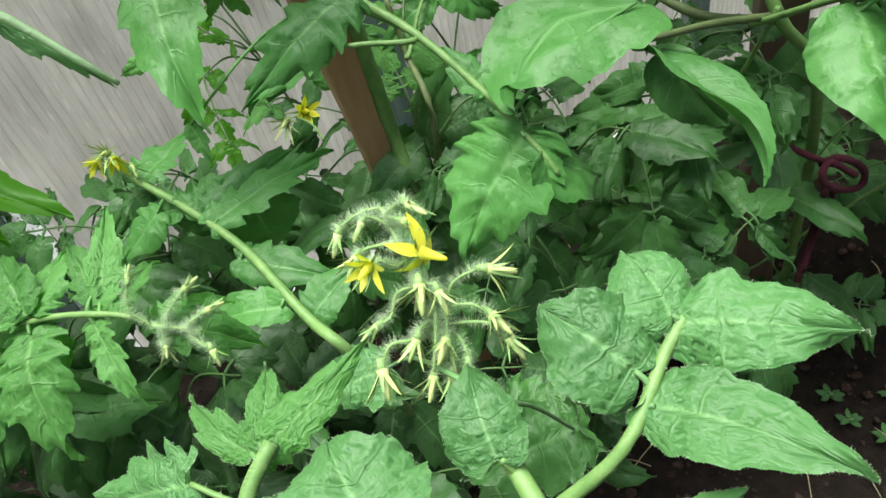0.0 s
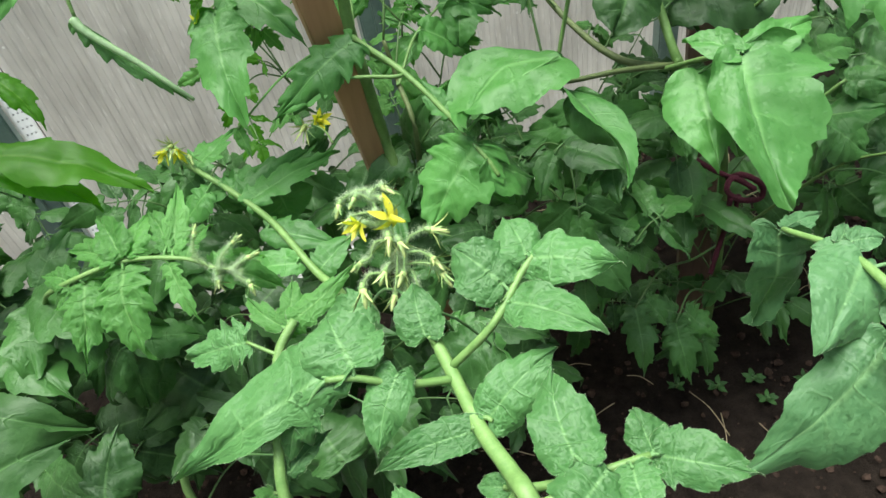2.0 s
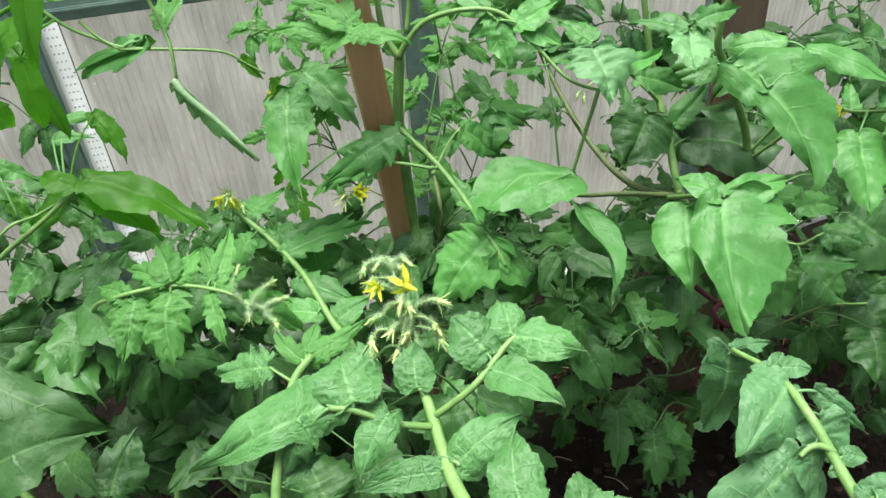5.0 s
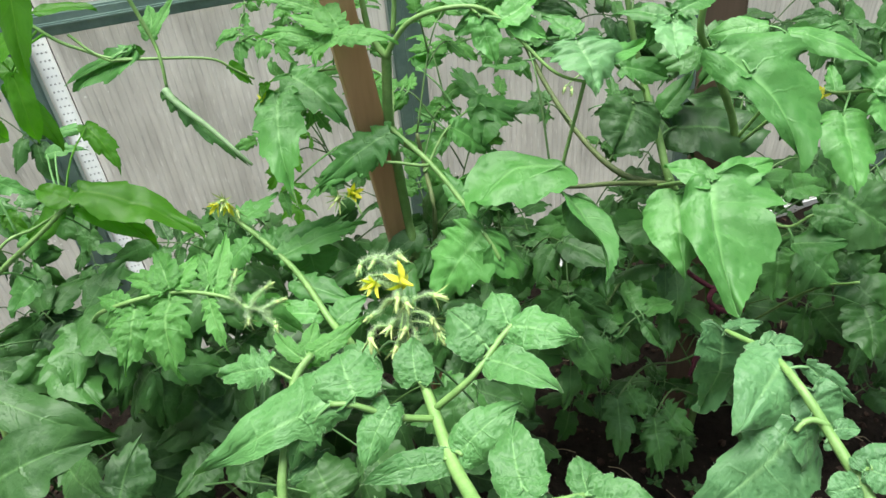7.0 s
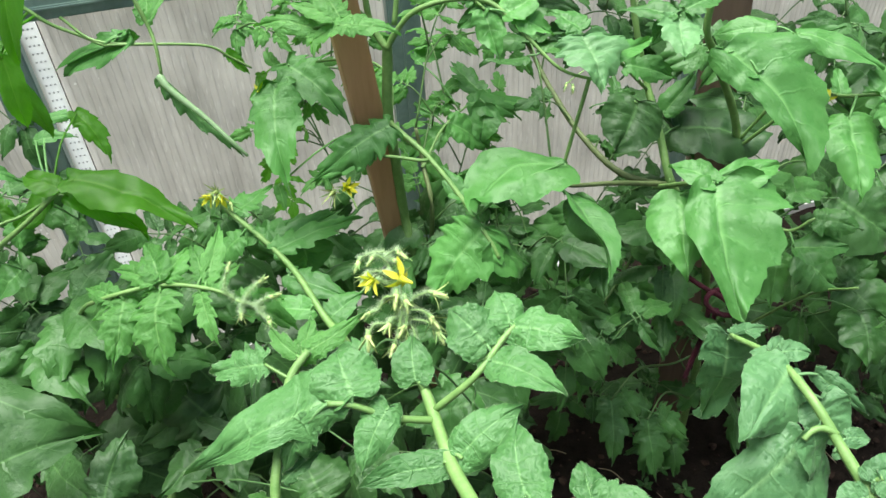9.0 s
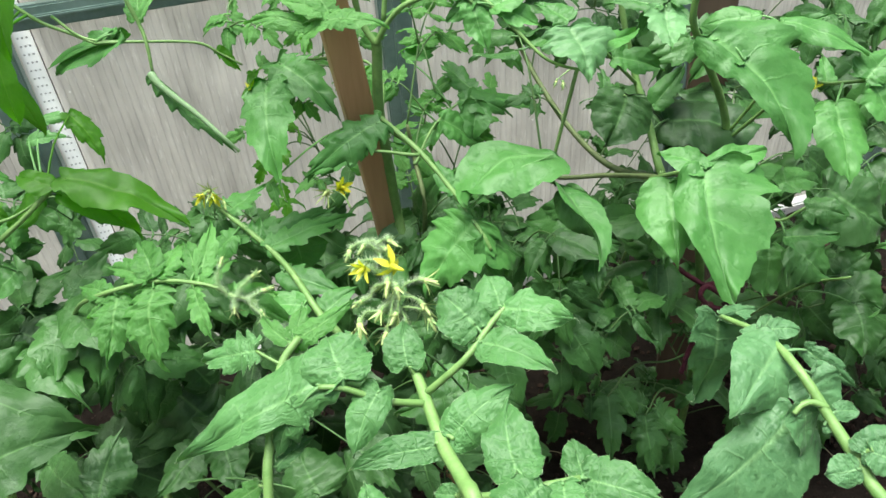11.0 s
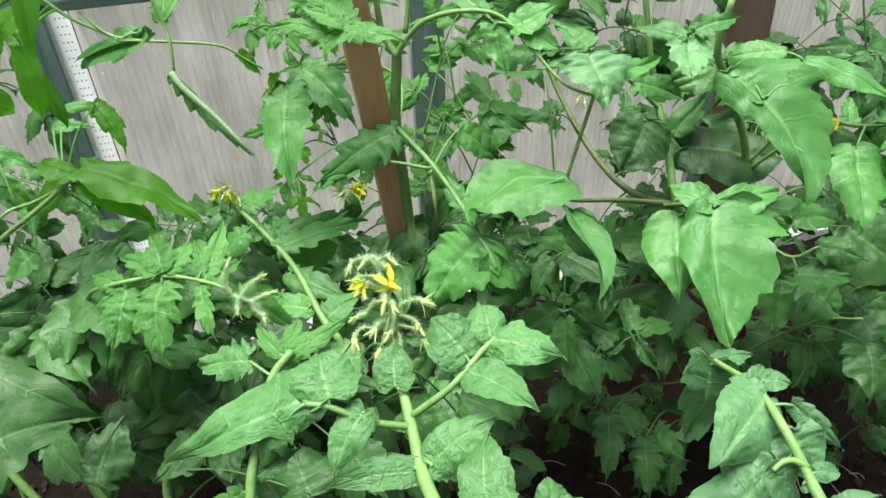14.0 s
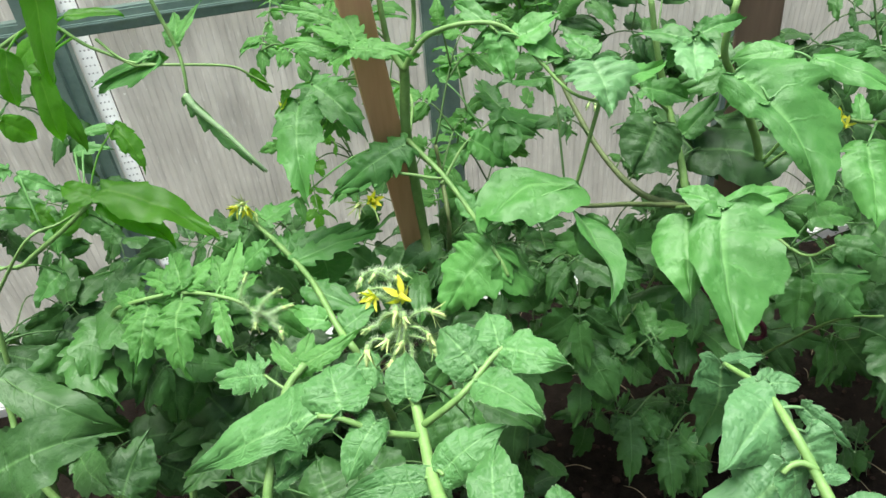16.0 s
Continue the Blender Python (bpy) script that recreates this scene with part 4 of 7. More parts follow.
staked.leaf([(0.1747, 0.5093, 0.7266), (0.1876, 0.5615, 0.7414), (0.1634, 0.5812, 0.7577), (0.0916, 0.5747, 0.7695)], 0.002, 0.0014)
staked.blade((0.0850, 0.5576, 0.7782), (0.1274, 0.4892, 0.7400), 0.0500, "ov", 0, 0.12, 0, LEAF, cut=DEEP)
staked.blade((0.0702, 0.5430, 0.7665), (0.0594, 0.4559, 0.6997), 0.0520, "ov", 0, 0.12, -0.1, LEAF, cut=TEETH)
staked.blade((0.0606, 0.5579, 0.7711), (0.0433, 0.5368, 0.7506), 0.0283, "ov", 40, 0.1, 0, SMOOTH)
staked.blade((0.0502, 0.4845, 0.6895), (0.0513, 0.4656, 0.6670), 0.0146, "nar", 0, 0.1, 0, YOUNG)
staked.leaf([(0.2500, 0.4595, 0.8468), (0.2554, 0.4532, 0.8408)], 0.002, 0.0014)
staked.blade((0.2536, 0.4554, 0.8429), (0.2588, 0.4229, 0.8053), 0.0382, "ov", 0, 0.2, -0.1)
staked.blade((0.2560, 0.4546, 0.8427), (0.2314, 0.4641, 0.8257), 0.0203, "rnd", 0, 0.2, -0.1)
staked.blade((0.2477, 0.4606, 0.8474), (0.2233, 0.4971, 0.8631), 0.0254, "ov", 0, 0.12, 0.1)
staked.blade((0.2685, 0.4457, 0.8357), (0.3141, 0.4509, 0.8562), 0.0302, "ov", 0, 0.12, 0.1)
staked.blade((0.2780, 0.4426, 0.8350), (0.3102, 0.4224, 0.8205), 0.0251, "ov", 0, 0.12, 0.1)
staked.leaf([(0.3104, 0.3972, 0.6852), (0.3026, 0.3678, 0.6893)], 0.002, 0.0014)
staked.blade((0.3026, 0.3678, 0.6893), (0.2961, 0.2585, 0.6870), 0.0351, "ent", -40, 0.1, 0.5)
staked.blade((0.3095, 0.3696, 0.6830), (0.3281, 0.3263, 0.6470), 0.0375, "ent", 20, 0.1, 0, MATURE)
staked.leaf([(0.2078, 0.5188, 0.6540), (0.2455, 0.5597, 0.6732), (0.3057, 0.5909, 0.6876)], 0.002, 0.0012)
staked.blade((0.2440, 0.5560, 0.6682), (0.1962, 0.5691, 0.6275), 0.0327, "ov", 0, 0.12, 0.1)
staked.blade((0.2524, 0.5596, 0.6752), (0.3020, 0.5484, 0.6351), 0.0458, "ov", 0, 0.12, 0.1)
staked.blade((0.2799, 0.5780, 0.6851), (0.3425, 0.5595, 0.6610), 0.0395, "lob", 0, 0.12, 0.1)
staked.blade((0.3041, 0.5870, 0.6825), (0.3930, 0.5745, 0.6529), 0.0270, "lob", 0, 0.12, 0.1)
staked.blade((0.2994, 0.5929, 0.6881), (0.2847, 0.6497, 0.7103), 0.0371, "lob", 0, 0.12, 0.1)
staked.blade((0.2197, 0.5807, 0.6906), (0.2630, 0.5915, 0.6751), 0.0262, "lob", 0, 0.12, 0.1)
staked.blade((0.2350, 0.6354, 0.7196), (0.2880, 0.6576, 0.7210), 0.0270, "lob", 0, 0.12, 0.1)
staked.blade((0.2986, 0.5721, 0.6836), (0.2811, 0.5475, 0.6485), 0.0458, "ent", 0, 0.12, 0.1)
# ---------------------------------------------------------------- plant on the dark stake

right = Plant("tomato_plant", (0.62, 0.5, 0.0), "dense broad-leaved tomato plant on a dark stake", "tomato plant", "tomato plants")
right.stem([(0.6200, 0.5000, -0.0100), (0.6000, 0.4800, 0.2500), (0.5249, 0.4332, 0.5228), (0.4609, 0.4255, 0.6194), (0.4599, 0.4628, 0.6642), (0.4589, 0.5000, 0.7089), (0.4475, 0.5142, 0.7644), (0.4402, 0.5284, 0.8213)], 0.006, 0.003)
right.stem([(0.4609, 0.4255, 0.6194), (0.4228, 0.4699, 0.6194), (0.4007, 0.5277, 0.6406), (0.3891, 0.5915, 0.6722), (0.3822, 0.6359, 0.7029), (0.3741, 0.6886, 0.7431)], 0.004, 0.0026, OLDSTEM)
right.stem([(0.4558, 0.4292, 0.6223), (0.3795, 0.4077, 0.6565), (0.3216, 0.4071, 0.6693), (0.3093, 0.4146, 0.6850)], 0.003, 0.0018, OLDSTEM)
right.stem([(0.5249, 0.4332, 0.5228), (0.5384, 0.4336, 0.6531), (0.4888, 0.4295, 0.7585), (0.4707, 0.4309, 0.7966), (0.4765, 0.4334, 0.8433)], 0.005, 0.003)
right.leaf([(0.4432, 0.4312, 0.6208), (0.4170, 0.3393, 0.6901), (0.3932, 0.2760, 0.7320)], 0.003, 0.002)
right.blade((0.3900, 0.2769, 0.7413), (0.3585, 0.1726, 0.6854), 0.0900, "big", 0, 0.06, -0.05, cut=(((0.4, 0.04), (0.7, 0.06)), ((0.3, 0.08), (0.47, 0.42), (0.66, 0.24), (0.82, 0.06))), lean=0.38)
right.blade((0.3721, 0.2968, 0.7191), (0.3469, 0.2316, 0.6848), 0.0520, "big", 0, 0.12, -0.15, cut=(((0.4, 0.06), (0.7, 0.08)), ((0.45, 0.1), (0.72, 0.1))))
right.blade((0.3871, 0.2741, 0.7382), (0.3655, 0.3091, 0.7424), 0.0276, "rnd", 0, 0.12, 0.1)
right.blade((0.3938, 0.2720, 0.7377), (0.4484, 0.2739, 0.7465), 0.0292, "rnd", 0, 0.12, 0.1)
right.leaf([(0.4888, 0.4295, 0.7585), (0.4489, 0.3721, 0.8025), (0.4432, 0.3375, 0.8113)], 0.003, 0.002)
right.blade((0.4267, 0.3449, 0.8188), (0.4593, 0.2484, 0.7441), 0.0760, "big", 0, 0.06, -0.1, cut=(((0.5, 0.45), (0.72, 0.1)), ((0.35, 0.1), (0.5, 0.4), (0.66, 0.14), (0.8, 0.08))), arch=0.12, lean=0.42)
right.blade((0.4468, 0.3205, 0.8023), (0.4376, 0.3378, 0.7995), 0.0191, "rnd", 0, 0.12, 0.1)
right.leaf([(0.4667, 0.4418, 0.7876), (0.4329, 0.4239, 0.8184)], 0.0022, 0.0016)
right.blade((0.4300, 0.4175, 0.8201), (0.4157, 0.3770, 0.7982), 0.0500, "ov", 0, 0.1, 0, SHEENLEAF, cut=TEETH)
right.blade((0.4265, 0.4186, 0.8204), (0.3857, 0.4553, 0.8208), 0.0252, "ov", 0, 0.12, 0.1)
right.blade((0.4296, 0.4193, 0.8222), (0.4069, 0.4239, 0.7894), 0.0263, "ov", 0, 0.12, 0.1)
right.blade((0.4352, 0.4192, 0.8238), (0.4832, 0.4227, 0.8324), 0.0260, "ov", 0, 0.12, 0.1)
right.leaf([(0.4574, 0.4964, 0.7041), (0.3604, 0.4258, 0.7982), (0.3234, 0.4044, 0.8237)], 0.0022, 0.0016)
right.blade((0.3249, 0.4019, 0.8243), (0.3246, 0.3537, 0.7979), 0.0660, "tri", 0, 0.1, 0, SHEENLEAF, cut=TEETH)
right.blade((0.3352, 0.3883, 0.8079), (0.4090, 0.4206, 0.8069), 0.0254, "ov", 0, 0.12, 0.1)
right.blade((0.3272, 0.4070, 0.8281), (0.3092, 0.4393, 0.8406), 0.0299, "ov", 0, 0.12, 0.1)
right.blade((0.3954, 0.4428, 0.7667), (0.4426, 0.4204, 0.7542), 0.0387, "ov", 0, 0.12, 0.1)
right.leaf([(0.4599, 0.4628, 0.6642), (0.4404, 0.4772, 0.6965), (0.4314, 0.4770, 0.7041)], 0.002, 0.0014)
right.blade((0.4355, 0.4758, 0.7037), (0.3980, 0.4466, 0.6673), 0.0640, "rnd", 0, 0.1, 0, SHADELEAF)
right.blade((0.4828, 0.4700, 0.6676), (0.5812, 0.4284, 0.6637), 0.0920, "rnd", 0, 0.08, 0, SHADELEAF)
right.blade((0.4690, 0.4763, 0.6833), (0.5169, 0.4938, 0.7193), 0.0374, "ov", 0, 0.12, 0.1)
right.leaf([(0.5384, 0.4336, 0.6531), (0.5474, 0.3959, 0.7360), (0.5214, 0.3714, 0.8031)], 0.0022, 0.0016)
right.blade((0.5173, 0.3677, 0.8079), (0.5742, 0.3124, 0.7900), 0.0280, "ent", 0, 0.1, -0.1)
right.blade((0.5107, 0.3865, 0.8076), (0.4666, 0.4154, 0.7975), 0.0263, "ent", 0, 0.1, -0.1)
right.blade((0.5285, 0.3851, 0.7799), (0.5551, 0.3540, 0.8134), 0.0311, "ov", 0, 0.12, 0.1)
right.leaf([(0.5368, 0.4300, 0.6482), (0.5568, 0.3729, 0.7321), (0.5644, 0.3347, 0.7511), (0.5826, 0.3061, 0.7640)], 0.0022, 0.0016)
right.blade((0.5500, 0.3149, 0.7437), (0.5291, 0.2500, 0.7005), 0.0483, "ov", 0, 0.12, -0.05)
right.blade((0.5714, 0.3090, 0.7641), (0.6057, 0.3196, 0.7875), 0.0402, "ov", 0, 0.12, 0.1)
right.blade((0.5693, 0.3457, 0.7449), (0.5813, 0.3740, 0.7620), 0.0215, "ov", 0, 0.12, 0.1)
right.blade((0.5779, 0.3053, 0.7616), (0.5900, 0.2700, 0.7226), 0.0402, "ov", 0, 0.12, 0.1)
right.leaf([(0.5294, 0.4265, 0.5999), (0.5461, 0.3475, 0.5933), (0.5656, 0.3270, 0.6164)], 0.0024, 0.0016)
right.blade((0.5656, 0.3270, 0.6164), (0.6035, 0.2981, 0.6141), 0.0405, "ov", 0, 0.12, -0.1, MATURE)
right.blade((0.5447, 0.3253, 0.5869), (0.5837, 0.2950, 0.6043), 0.0443, "ent", -25, 0.15, 0)
right.blade((0.5608, 0.3667, 0.6210), (0.6327, 0.3705, 0.6060), 0.0368, "ov", 0, 0.12, 0.1, MATURE)
right.blade((0.6689, 0.4004, 0.5695), (0.7332, 0.3493, 0.5275), 0.1000, "rnd", 0, 0.1, 0, SHADELEAF)
right.blade((0.6060, 0.3983, 0.5056), (0.5827, 0.3607, 0.4529), 0.0616, "soft", 0, 0.1, -0.1, MATURE)
right.blade((0.6148, 0.3740, 0.5208), (0.6491, 0.3368, 0.4865), 0.0730, "soft", 0, 0.1, -0.1, MATURE)
right.leaf([(0.6000, 0.4800, 0.2500), (0.6354, 0.3733, 0.4425), (0.6304, 0.3015, 0.5218)], 0.0024, 0.0016)
right.blade((0.7126, 0.3832, 0.4365), (0.7421, 0.3206, 0.4117), 0.0857, "soft", 0, 0.1, -0.1, MATURE)
right.blade((0.7055, 0.3416, 0.4258), (0.6811, 0.2797, 0.3853), 0.0694, "soft", 0, 0.1, -0.1, MATURE)
right.blade((0.7117, 0.3811, 0.4337), (0.7610, 0.3868, 0.4558), 0.0579, "soft", 0, 0.1, -0.1, MATURE)
right.leaf([(0.4550, 0.4274, 0.6198), (0.4679, 0.4970, 0.4566), (0.4321, 0.4790, 0.4238), (0.3835, 0.4456, 0.4102)], 0.0022, 0.0014)
right.blade((0.3835, 0.4456, 0.4102), (0.3517, 0.3910, 0.3343), 0.0560, "ov", 0, 0.12, -0.1, cut=DEEP)
right.blade((0.4476, 0.4868, 0.4170), (0.4781, 0.4358, 0.3647), 0.0600, "tri", 0, 0.12, 0.1)
right.blade((0.4536, 0.5026, 0.4170), (0.5387, 0.4857, 0.3810), 0.0465, "ov", 0, 0.12, 0.1)
right.blade((0.4232, 0.4770, 0.4186), (0.3919, 0.5224, 0.4218), 0.0528, "ov", 0, 0.12, 0.1)
right.blade((0.4447, 0.4952, 0.4262), (0.3799, 0.4960, 0.4072), 0.0377, "ov", 0, 0.12, 0.1)
right.leaf([(0.5868, 0.4585, 0.1740), (0.5020, 0.4153, 0.2714), (0.4523, 0.3795, 0.2767)], 0.002, 0.0012, PETIOLE)
right.blade((0.4523, 0.3795, 0.2767), (0.4428, 0.3194, 0.2171), 0.0560, "ov", 0, 0.12, -0.1, MATURE, cut=DEEP)
right.blade((0.4725, 0.3878, 0.2770), (0.5083, 0.3511, 0.2437), 0.0460, "ov", 0, 0.12, -0.1, MATURE, cut=DEEP)
right.blade((0.4608, 0.3915, 0.2779), (0.4139, 0.4176, 0.2950), 0.0400, "ov", 0, 0.12, -0.1, MATURE, cut=TEETH)
right.leaf([(0.5514, 0.4757, 0.2478), (0.4599, 0.4282, 0.3220), (0.4034, 0.3979, 0.3159)], 0.002, 0.0012, PETIOLE)
right.blade((0.4034, 0.3979, 0.3159), (0.3820, 0.3392, 0.2543), 0.0450, "ov", 0, 0.12, -0.1, MATURE, cut=DEEP)
right.blade((0.4227, 0.4060, 0.3157), (0.4412, 0.3729, 0.2813), 0.0400, "ov", 0, 0.12, -0.1, MATURE, cut=DEEP)
# ---------------------------------------------------------------- shoot of the plant beside the path

side = Plant("tomato_plant", (0.36, -0.04, 0.0), "tomato plant with a pale stem and drooping leaflets", "tomato plant", "tomato plants")
side.stem([(0.3600, -0.0400, -0.0100), (0.3600, -0.0500, 0.3000), (0.3300, -0.0200, 0.5500), (0.3238, -0.0231, 0.6839), (0.3252, 0.0094, 0.6985), (0.3244, 0.0461, 0.7133), (0.3225, 0.0740, 0.7256), (0.3291, 0.1110, 0.7179), (0.3283, 0.1531, 0.6994)], 0.006, 0.0018)
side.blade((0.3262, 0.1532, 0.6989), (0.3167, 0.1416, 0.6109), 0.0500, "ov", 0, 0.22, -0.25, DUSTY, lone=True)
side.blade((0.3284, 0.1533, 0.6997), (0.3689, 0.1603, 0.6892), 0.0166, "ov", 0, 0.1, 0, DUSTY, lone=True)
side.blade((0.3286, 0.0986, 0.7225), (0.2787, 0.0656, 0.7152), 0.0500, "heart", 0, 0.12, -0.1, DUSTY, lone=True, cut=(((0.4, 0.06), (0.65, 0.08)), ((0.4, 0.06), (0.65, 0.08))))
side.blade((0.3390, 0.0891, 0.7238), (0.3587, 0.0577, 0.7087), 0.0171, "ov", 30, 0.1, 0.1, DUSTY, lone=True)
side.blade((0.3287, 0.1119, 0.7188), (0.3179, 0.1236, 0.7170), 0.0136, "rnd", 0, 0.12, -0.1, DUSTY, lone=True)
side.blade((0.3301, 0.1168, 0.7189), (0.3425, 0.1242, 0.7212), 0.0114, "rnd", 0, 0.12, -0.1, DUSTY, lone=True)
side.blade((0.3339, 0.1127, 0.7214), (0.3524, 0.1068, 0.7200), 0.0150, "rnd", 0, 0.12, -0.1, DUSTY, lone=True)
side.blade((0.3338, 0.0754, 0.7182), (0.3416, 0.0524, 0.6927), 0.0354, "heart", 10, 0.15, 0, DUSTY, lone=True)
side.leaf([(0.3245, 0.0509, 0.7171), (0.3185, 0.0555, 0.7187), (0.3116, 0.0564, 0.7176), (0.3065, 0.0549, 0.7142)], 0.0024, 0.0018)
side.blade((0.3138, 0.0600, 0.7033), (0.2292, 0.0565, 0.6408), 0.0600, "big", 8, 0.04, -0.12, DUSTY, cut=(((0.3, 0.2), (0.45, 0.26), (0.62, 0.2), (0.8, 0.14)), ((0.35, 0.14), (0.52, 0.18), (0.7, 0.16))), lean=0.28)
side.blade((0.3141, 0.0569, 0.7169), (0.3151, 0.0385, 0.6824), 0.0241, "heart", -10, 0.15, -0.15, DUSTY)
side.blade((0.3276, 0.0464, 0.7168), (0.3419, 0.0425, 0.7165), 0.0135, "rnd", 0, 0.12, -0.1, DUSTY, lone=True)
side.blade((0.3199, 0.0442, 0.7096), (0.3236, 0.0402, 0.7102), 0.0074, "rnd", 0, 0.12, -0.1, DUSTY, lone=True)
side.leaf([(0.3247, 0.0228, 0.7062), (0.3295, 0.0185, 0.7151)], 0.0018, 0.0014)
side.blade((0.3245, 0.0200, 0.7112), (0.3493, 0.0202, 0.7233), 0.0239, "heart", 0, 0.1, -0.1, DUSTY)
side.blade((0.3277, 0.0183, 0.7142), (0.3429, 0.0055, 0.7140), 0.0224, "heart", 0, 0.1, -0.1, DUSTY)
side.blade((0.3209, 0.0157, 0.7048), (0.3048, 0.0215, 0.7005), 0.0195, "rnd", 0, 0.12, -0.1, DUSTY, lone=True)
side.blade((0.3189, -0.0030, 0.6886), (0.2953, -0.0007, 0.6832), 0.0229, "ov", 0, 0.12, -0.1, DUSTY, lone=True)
# ---------------------------------------------------------------- plant with smooth leaves by the post

left = Plant("pepper_plant", (-0.3, 0.45, 0.0), "tall pepper plant with smooth glossy leaves", "pepper plant", "")
left.stem([(-0.3000, 0.4500, -0.0100), (-0.3000, 0.4200, 0.3000), (-0.2799, 0.5085, 0.6166), (-0.2294, 0.5056, 0.6601), (-0.1797, 0.5030, 0.6932), (-0.1359, 0.5007, 0.7250)], 0.0035, 0.0022)
left.stem([(-0.2799, 0.5085, 0.6166), (-0.2163, 0.5005, 0.6894), (-0.1856, 0.5139, 0.6941), (-0.1544, 0.5157, 0.7060)], 0.0018, 0.0012)
left.blade((-0.1303, 0.5031, 0.7296), (-0.0283, 0.4502, 0.6866), 0.0488, "soft", -22, 0.06, 0.05, SMOOTH, lone=True)
left.blade((-0.1381, 0.5018, 0.7151), (-0.0727, 0.4818, 0.6693), 0.0272, "ent", -20, 0.25, -0.2, SMOOTH, lone=True)
left.blade((-0.1386, 0.4998, 0.7231), (-0.1715, 0.5248, 0.7326), 0.0265, "ent", 0, 0.15, 0, SMOOTH, lone=True)
left.blade((-0.1558, 0.5151, 0.7048), (-0.2025, 0.5248, 0.6811), 0.0329, "ent", 0, 0.15, 0, SMOOTH, lone=True)
left.stem([(-0.3000, 0.4200, 0.3000), (-0.2790, 0.5697, 0.7537), (-0.2048, 0.5706, 0.8406), (-0.1369, 0.5435, 0.8812), (-0.1261, 0.5376, 0.8837)], 0.003, 0.002)
left.stem([(-0.1254, 0.5347, 0.8845), (-0.1019, 0.5273, 0.8619), (-0.0825, 0.5218, 0.8508), (-0.0642, 0.5128, 0.8414)], 0.0018, 0.0013)
left.blade((-0.0994, 0.4518, 0.9455), (-0.1157, 0.4302, 0.8664), 0.0300, "ent", 0, 0.1, 0, SMOOTH, lone=True)
left.blade((-0.1335, 0.4806, 0.8585), (-0.1378, 0.4671, 0.7989), 0.0220, "ent", 0, 0.1, 0, SMOOTH, lone=True)
left.blade((-0.1251, 0.5120, 0.8782), (-0.1673, 0.5201, 0.8539), 0.0327, "ent", 0, 0.1, 0, SMOOTH, lone=True)
left.blade((-0.1108, 0.5331, 0.8872), (-0.0625, 0.5343, 0.8826), 0.0172, "ent", 0, 0.1, 0, SMOOTH, lone=True)
left.blade((-0.0409, 0.5118, 0.8473), (-0.1094, 0.5269, 0.8171), 0.0300, "ent", 0, 0.05, 0, lone=True, cut=TEETH)
left.blade((-0.0430, 0.5131, 0.8483), (-0.1139, 0.5316, 0.8215), 0.0119, "ent", 0, 0.05, 0.1, lone=True)
left.blade((-0.0452, 0.5141, 0.8488), (-0.0423, 0.5252, 0.8359), 0.0218, "rnd", 0, 0.05, 0.1, lone=True)
left.stem([(-0.0387, 0.5287, 0.9041), (-0.0254, 0.5133, 0.8539), (-0.0230, 0.5028, 0.8358), (-0.0245, 0.4950, 0.8154)], 0.0019, 0.0014)
left.stem([(-0.0642, 0.5128, 0.8414), (-0.0293, 0.5068, 0.8386), (0.0169, 0.5050, 0.8297), (0.0345, 0.5062, 0.8157), (0.0509, 0.5076, 0.8015)], 0.0014, 0.001)
left.stem([(-0.0921, 0.5300, 0.8640), (-0.0700, 0.5159, 0.8455), (-0.0293, 0.5068, 0.8386)], 0.0014, 0.001)
left.stem([(-0.0265, 0.4961, 0.8137), (-0.0200, 0.4861, 0.8036), (0.0025, 0.4685, 0.7812), (0.0193, 0.4544, 0.7614), (0.0296, 0.4520, 0.7457)], 0.0036, 0.0014, PALELEAF, "rolled_leaf")
left.blade((-0.0254, 0.4999, 0.8106), (0.0282, 0.4563, 0.7424), 0.0150, "crisp", 0, 0, -0.2, MATURE, lone=True, cut=DEEP, lean=-0.8)
left.blade((-0.0252, 0.5139, 0.8547), (-0.0240, 0.5518, 0.8738), 0.0218, "ov", 0, 0.1, 0.3, YOUNG, lone=True)
left.blade((-0.0233, 0.5133, 0.8546), (0.0045, 0.5362, 0.8846), 0.0128, "ov", 0, 0.1, 0.3, YOUNG, lone=True)
left.blade((0.0320, 0.5094, 0.8188), (0.0496, 0.5046, 0.7974), 0.0135, "ov", 0, 0.1, 0.3, SMOOTH, lone=True)
left.blade((-0.1495, 0.5085, 0.8406), (-0.1222, 0.4881, 0.7790), 0.0230, "ent", 0, 0.1, 0, SMOOTH, lone=True)
left.blade((-0.1276, 0.6121, 0.7422), (-0.1037, 0.5744, 0.7005), 0.0290, "ov", -30, 0.1, 0, SMOOTH, lone=True)
left.blade((-0.1584, 0.6145, 0.7382), (-0.1192, 0.6089, 0.7401), 0.0145, "nar", 0, 0.1, 0, lone=True)
left.blade((-0.1575, 0.5037, 0.8751), (-0.1707, 0.4994, 0.8245), 0.0290, "ent", 0, 0.1, 0, SMOOTH, lone=True)
left.blade((-0.1900, 0.5097, 0.8120), (-0.1684, 0.5185, 0.7855), 0.0257, "ent", 0, 0.1, 0, SMOOTH, lone=True)
left.blade((-0.1483, 0.5455, 0.8235), (-0.1685, 0.5670, 0.8459), 0.0230, "ent", 0, 0.1, 0, SMOOTH, lone=True)
left.blade((-0.1659, 0.5795, 0.7352), (-0.1254, 0.5727, 0.7359), 0.0175, "nar", 0, 0.1, 0, lone=True)
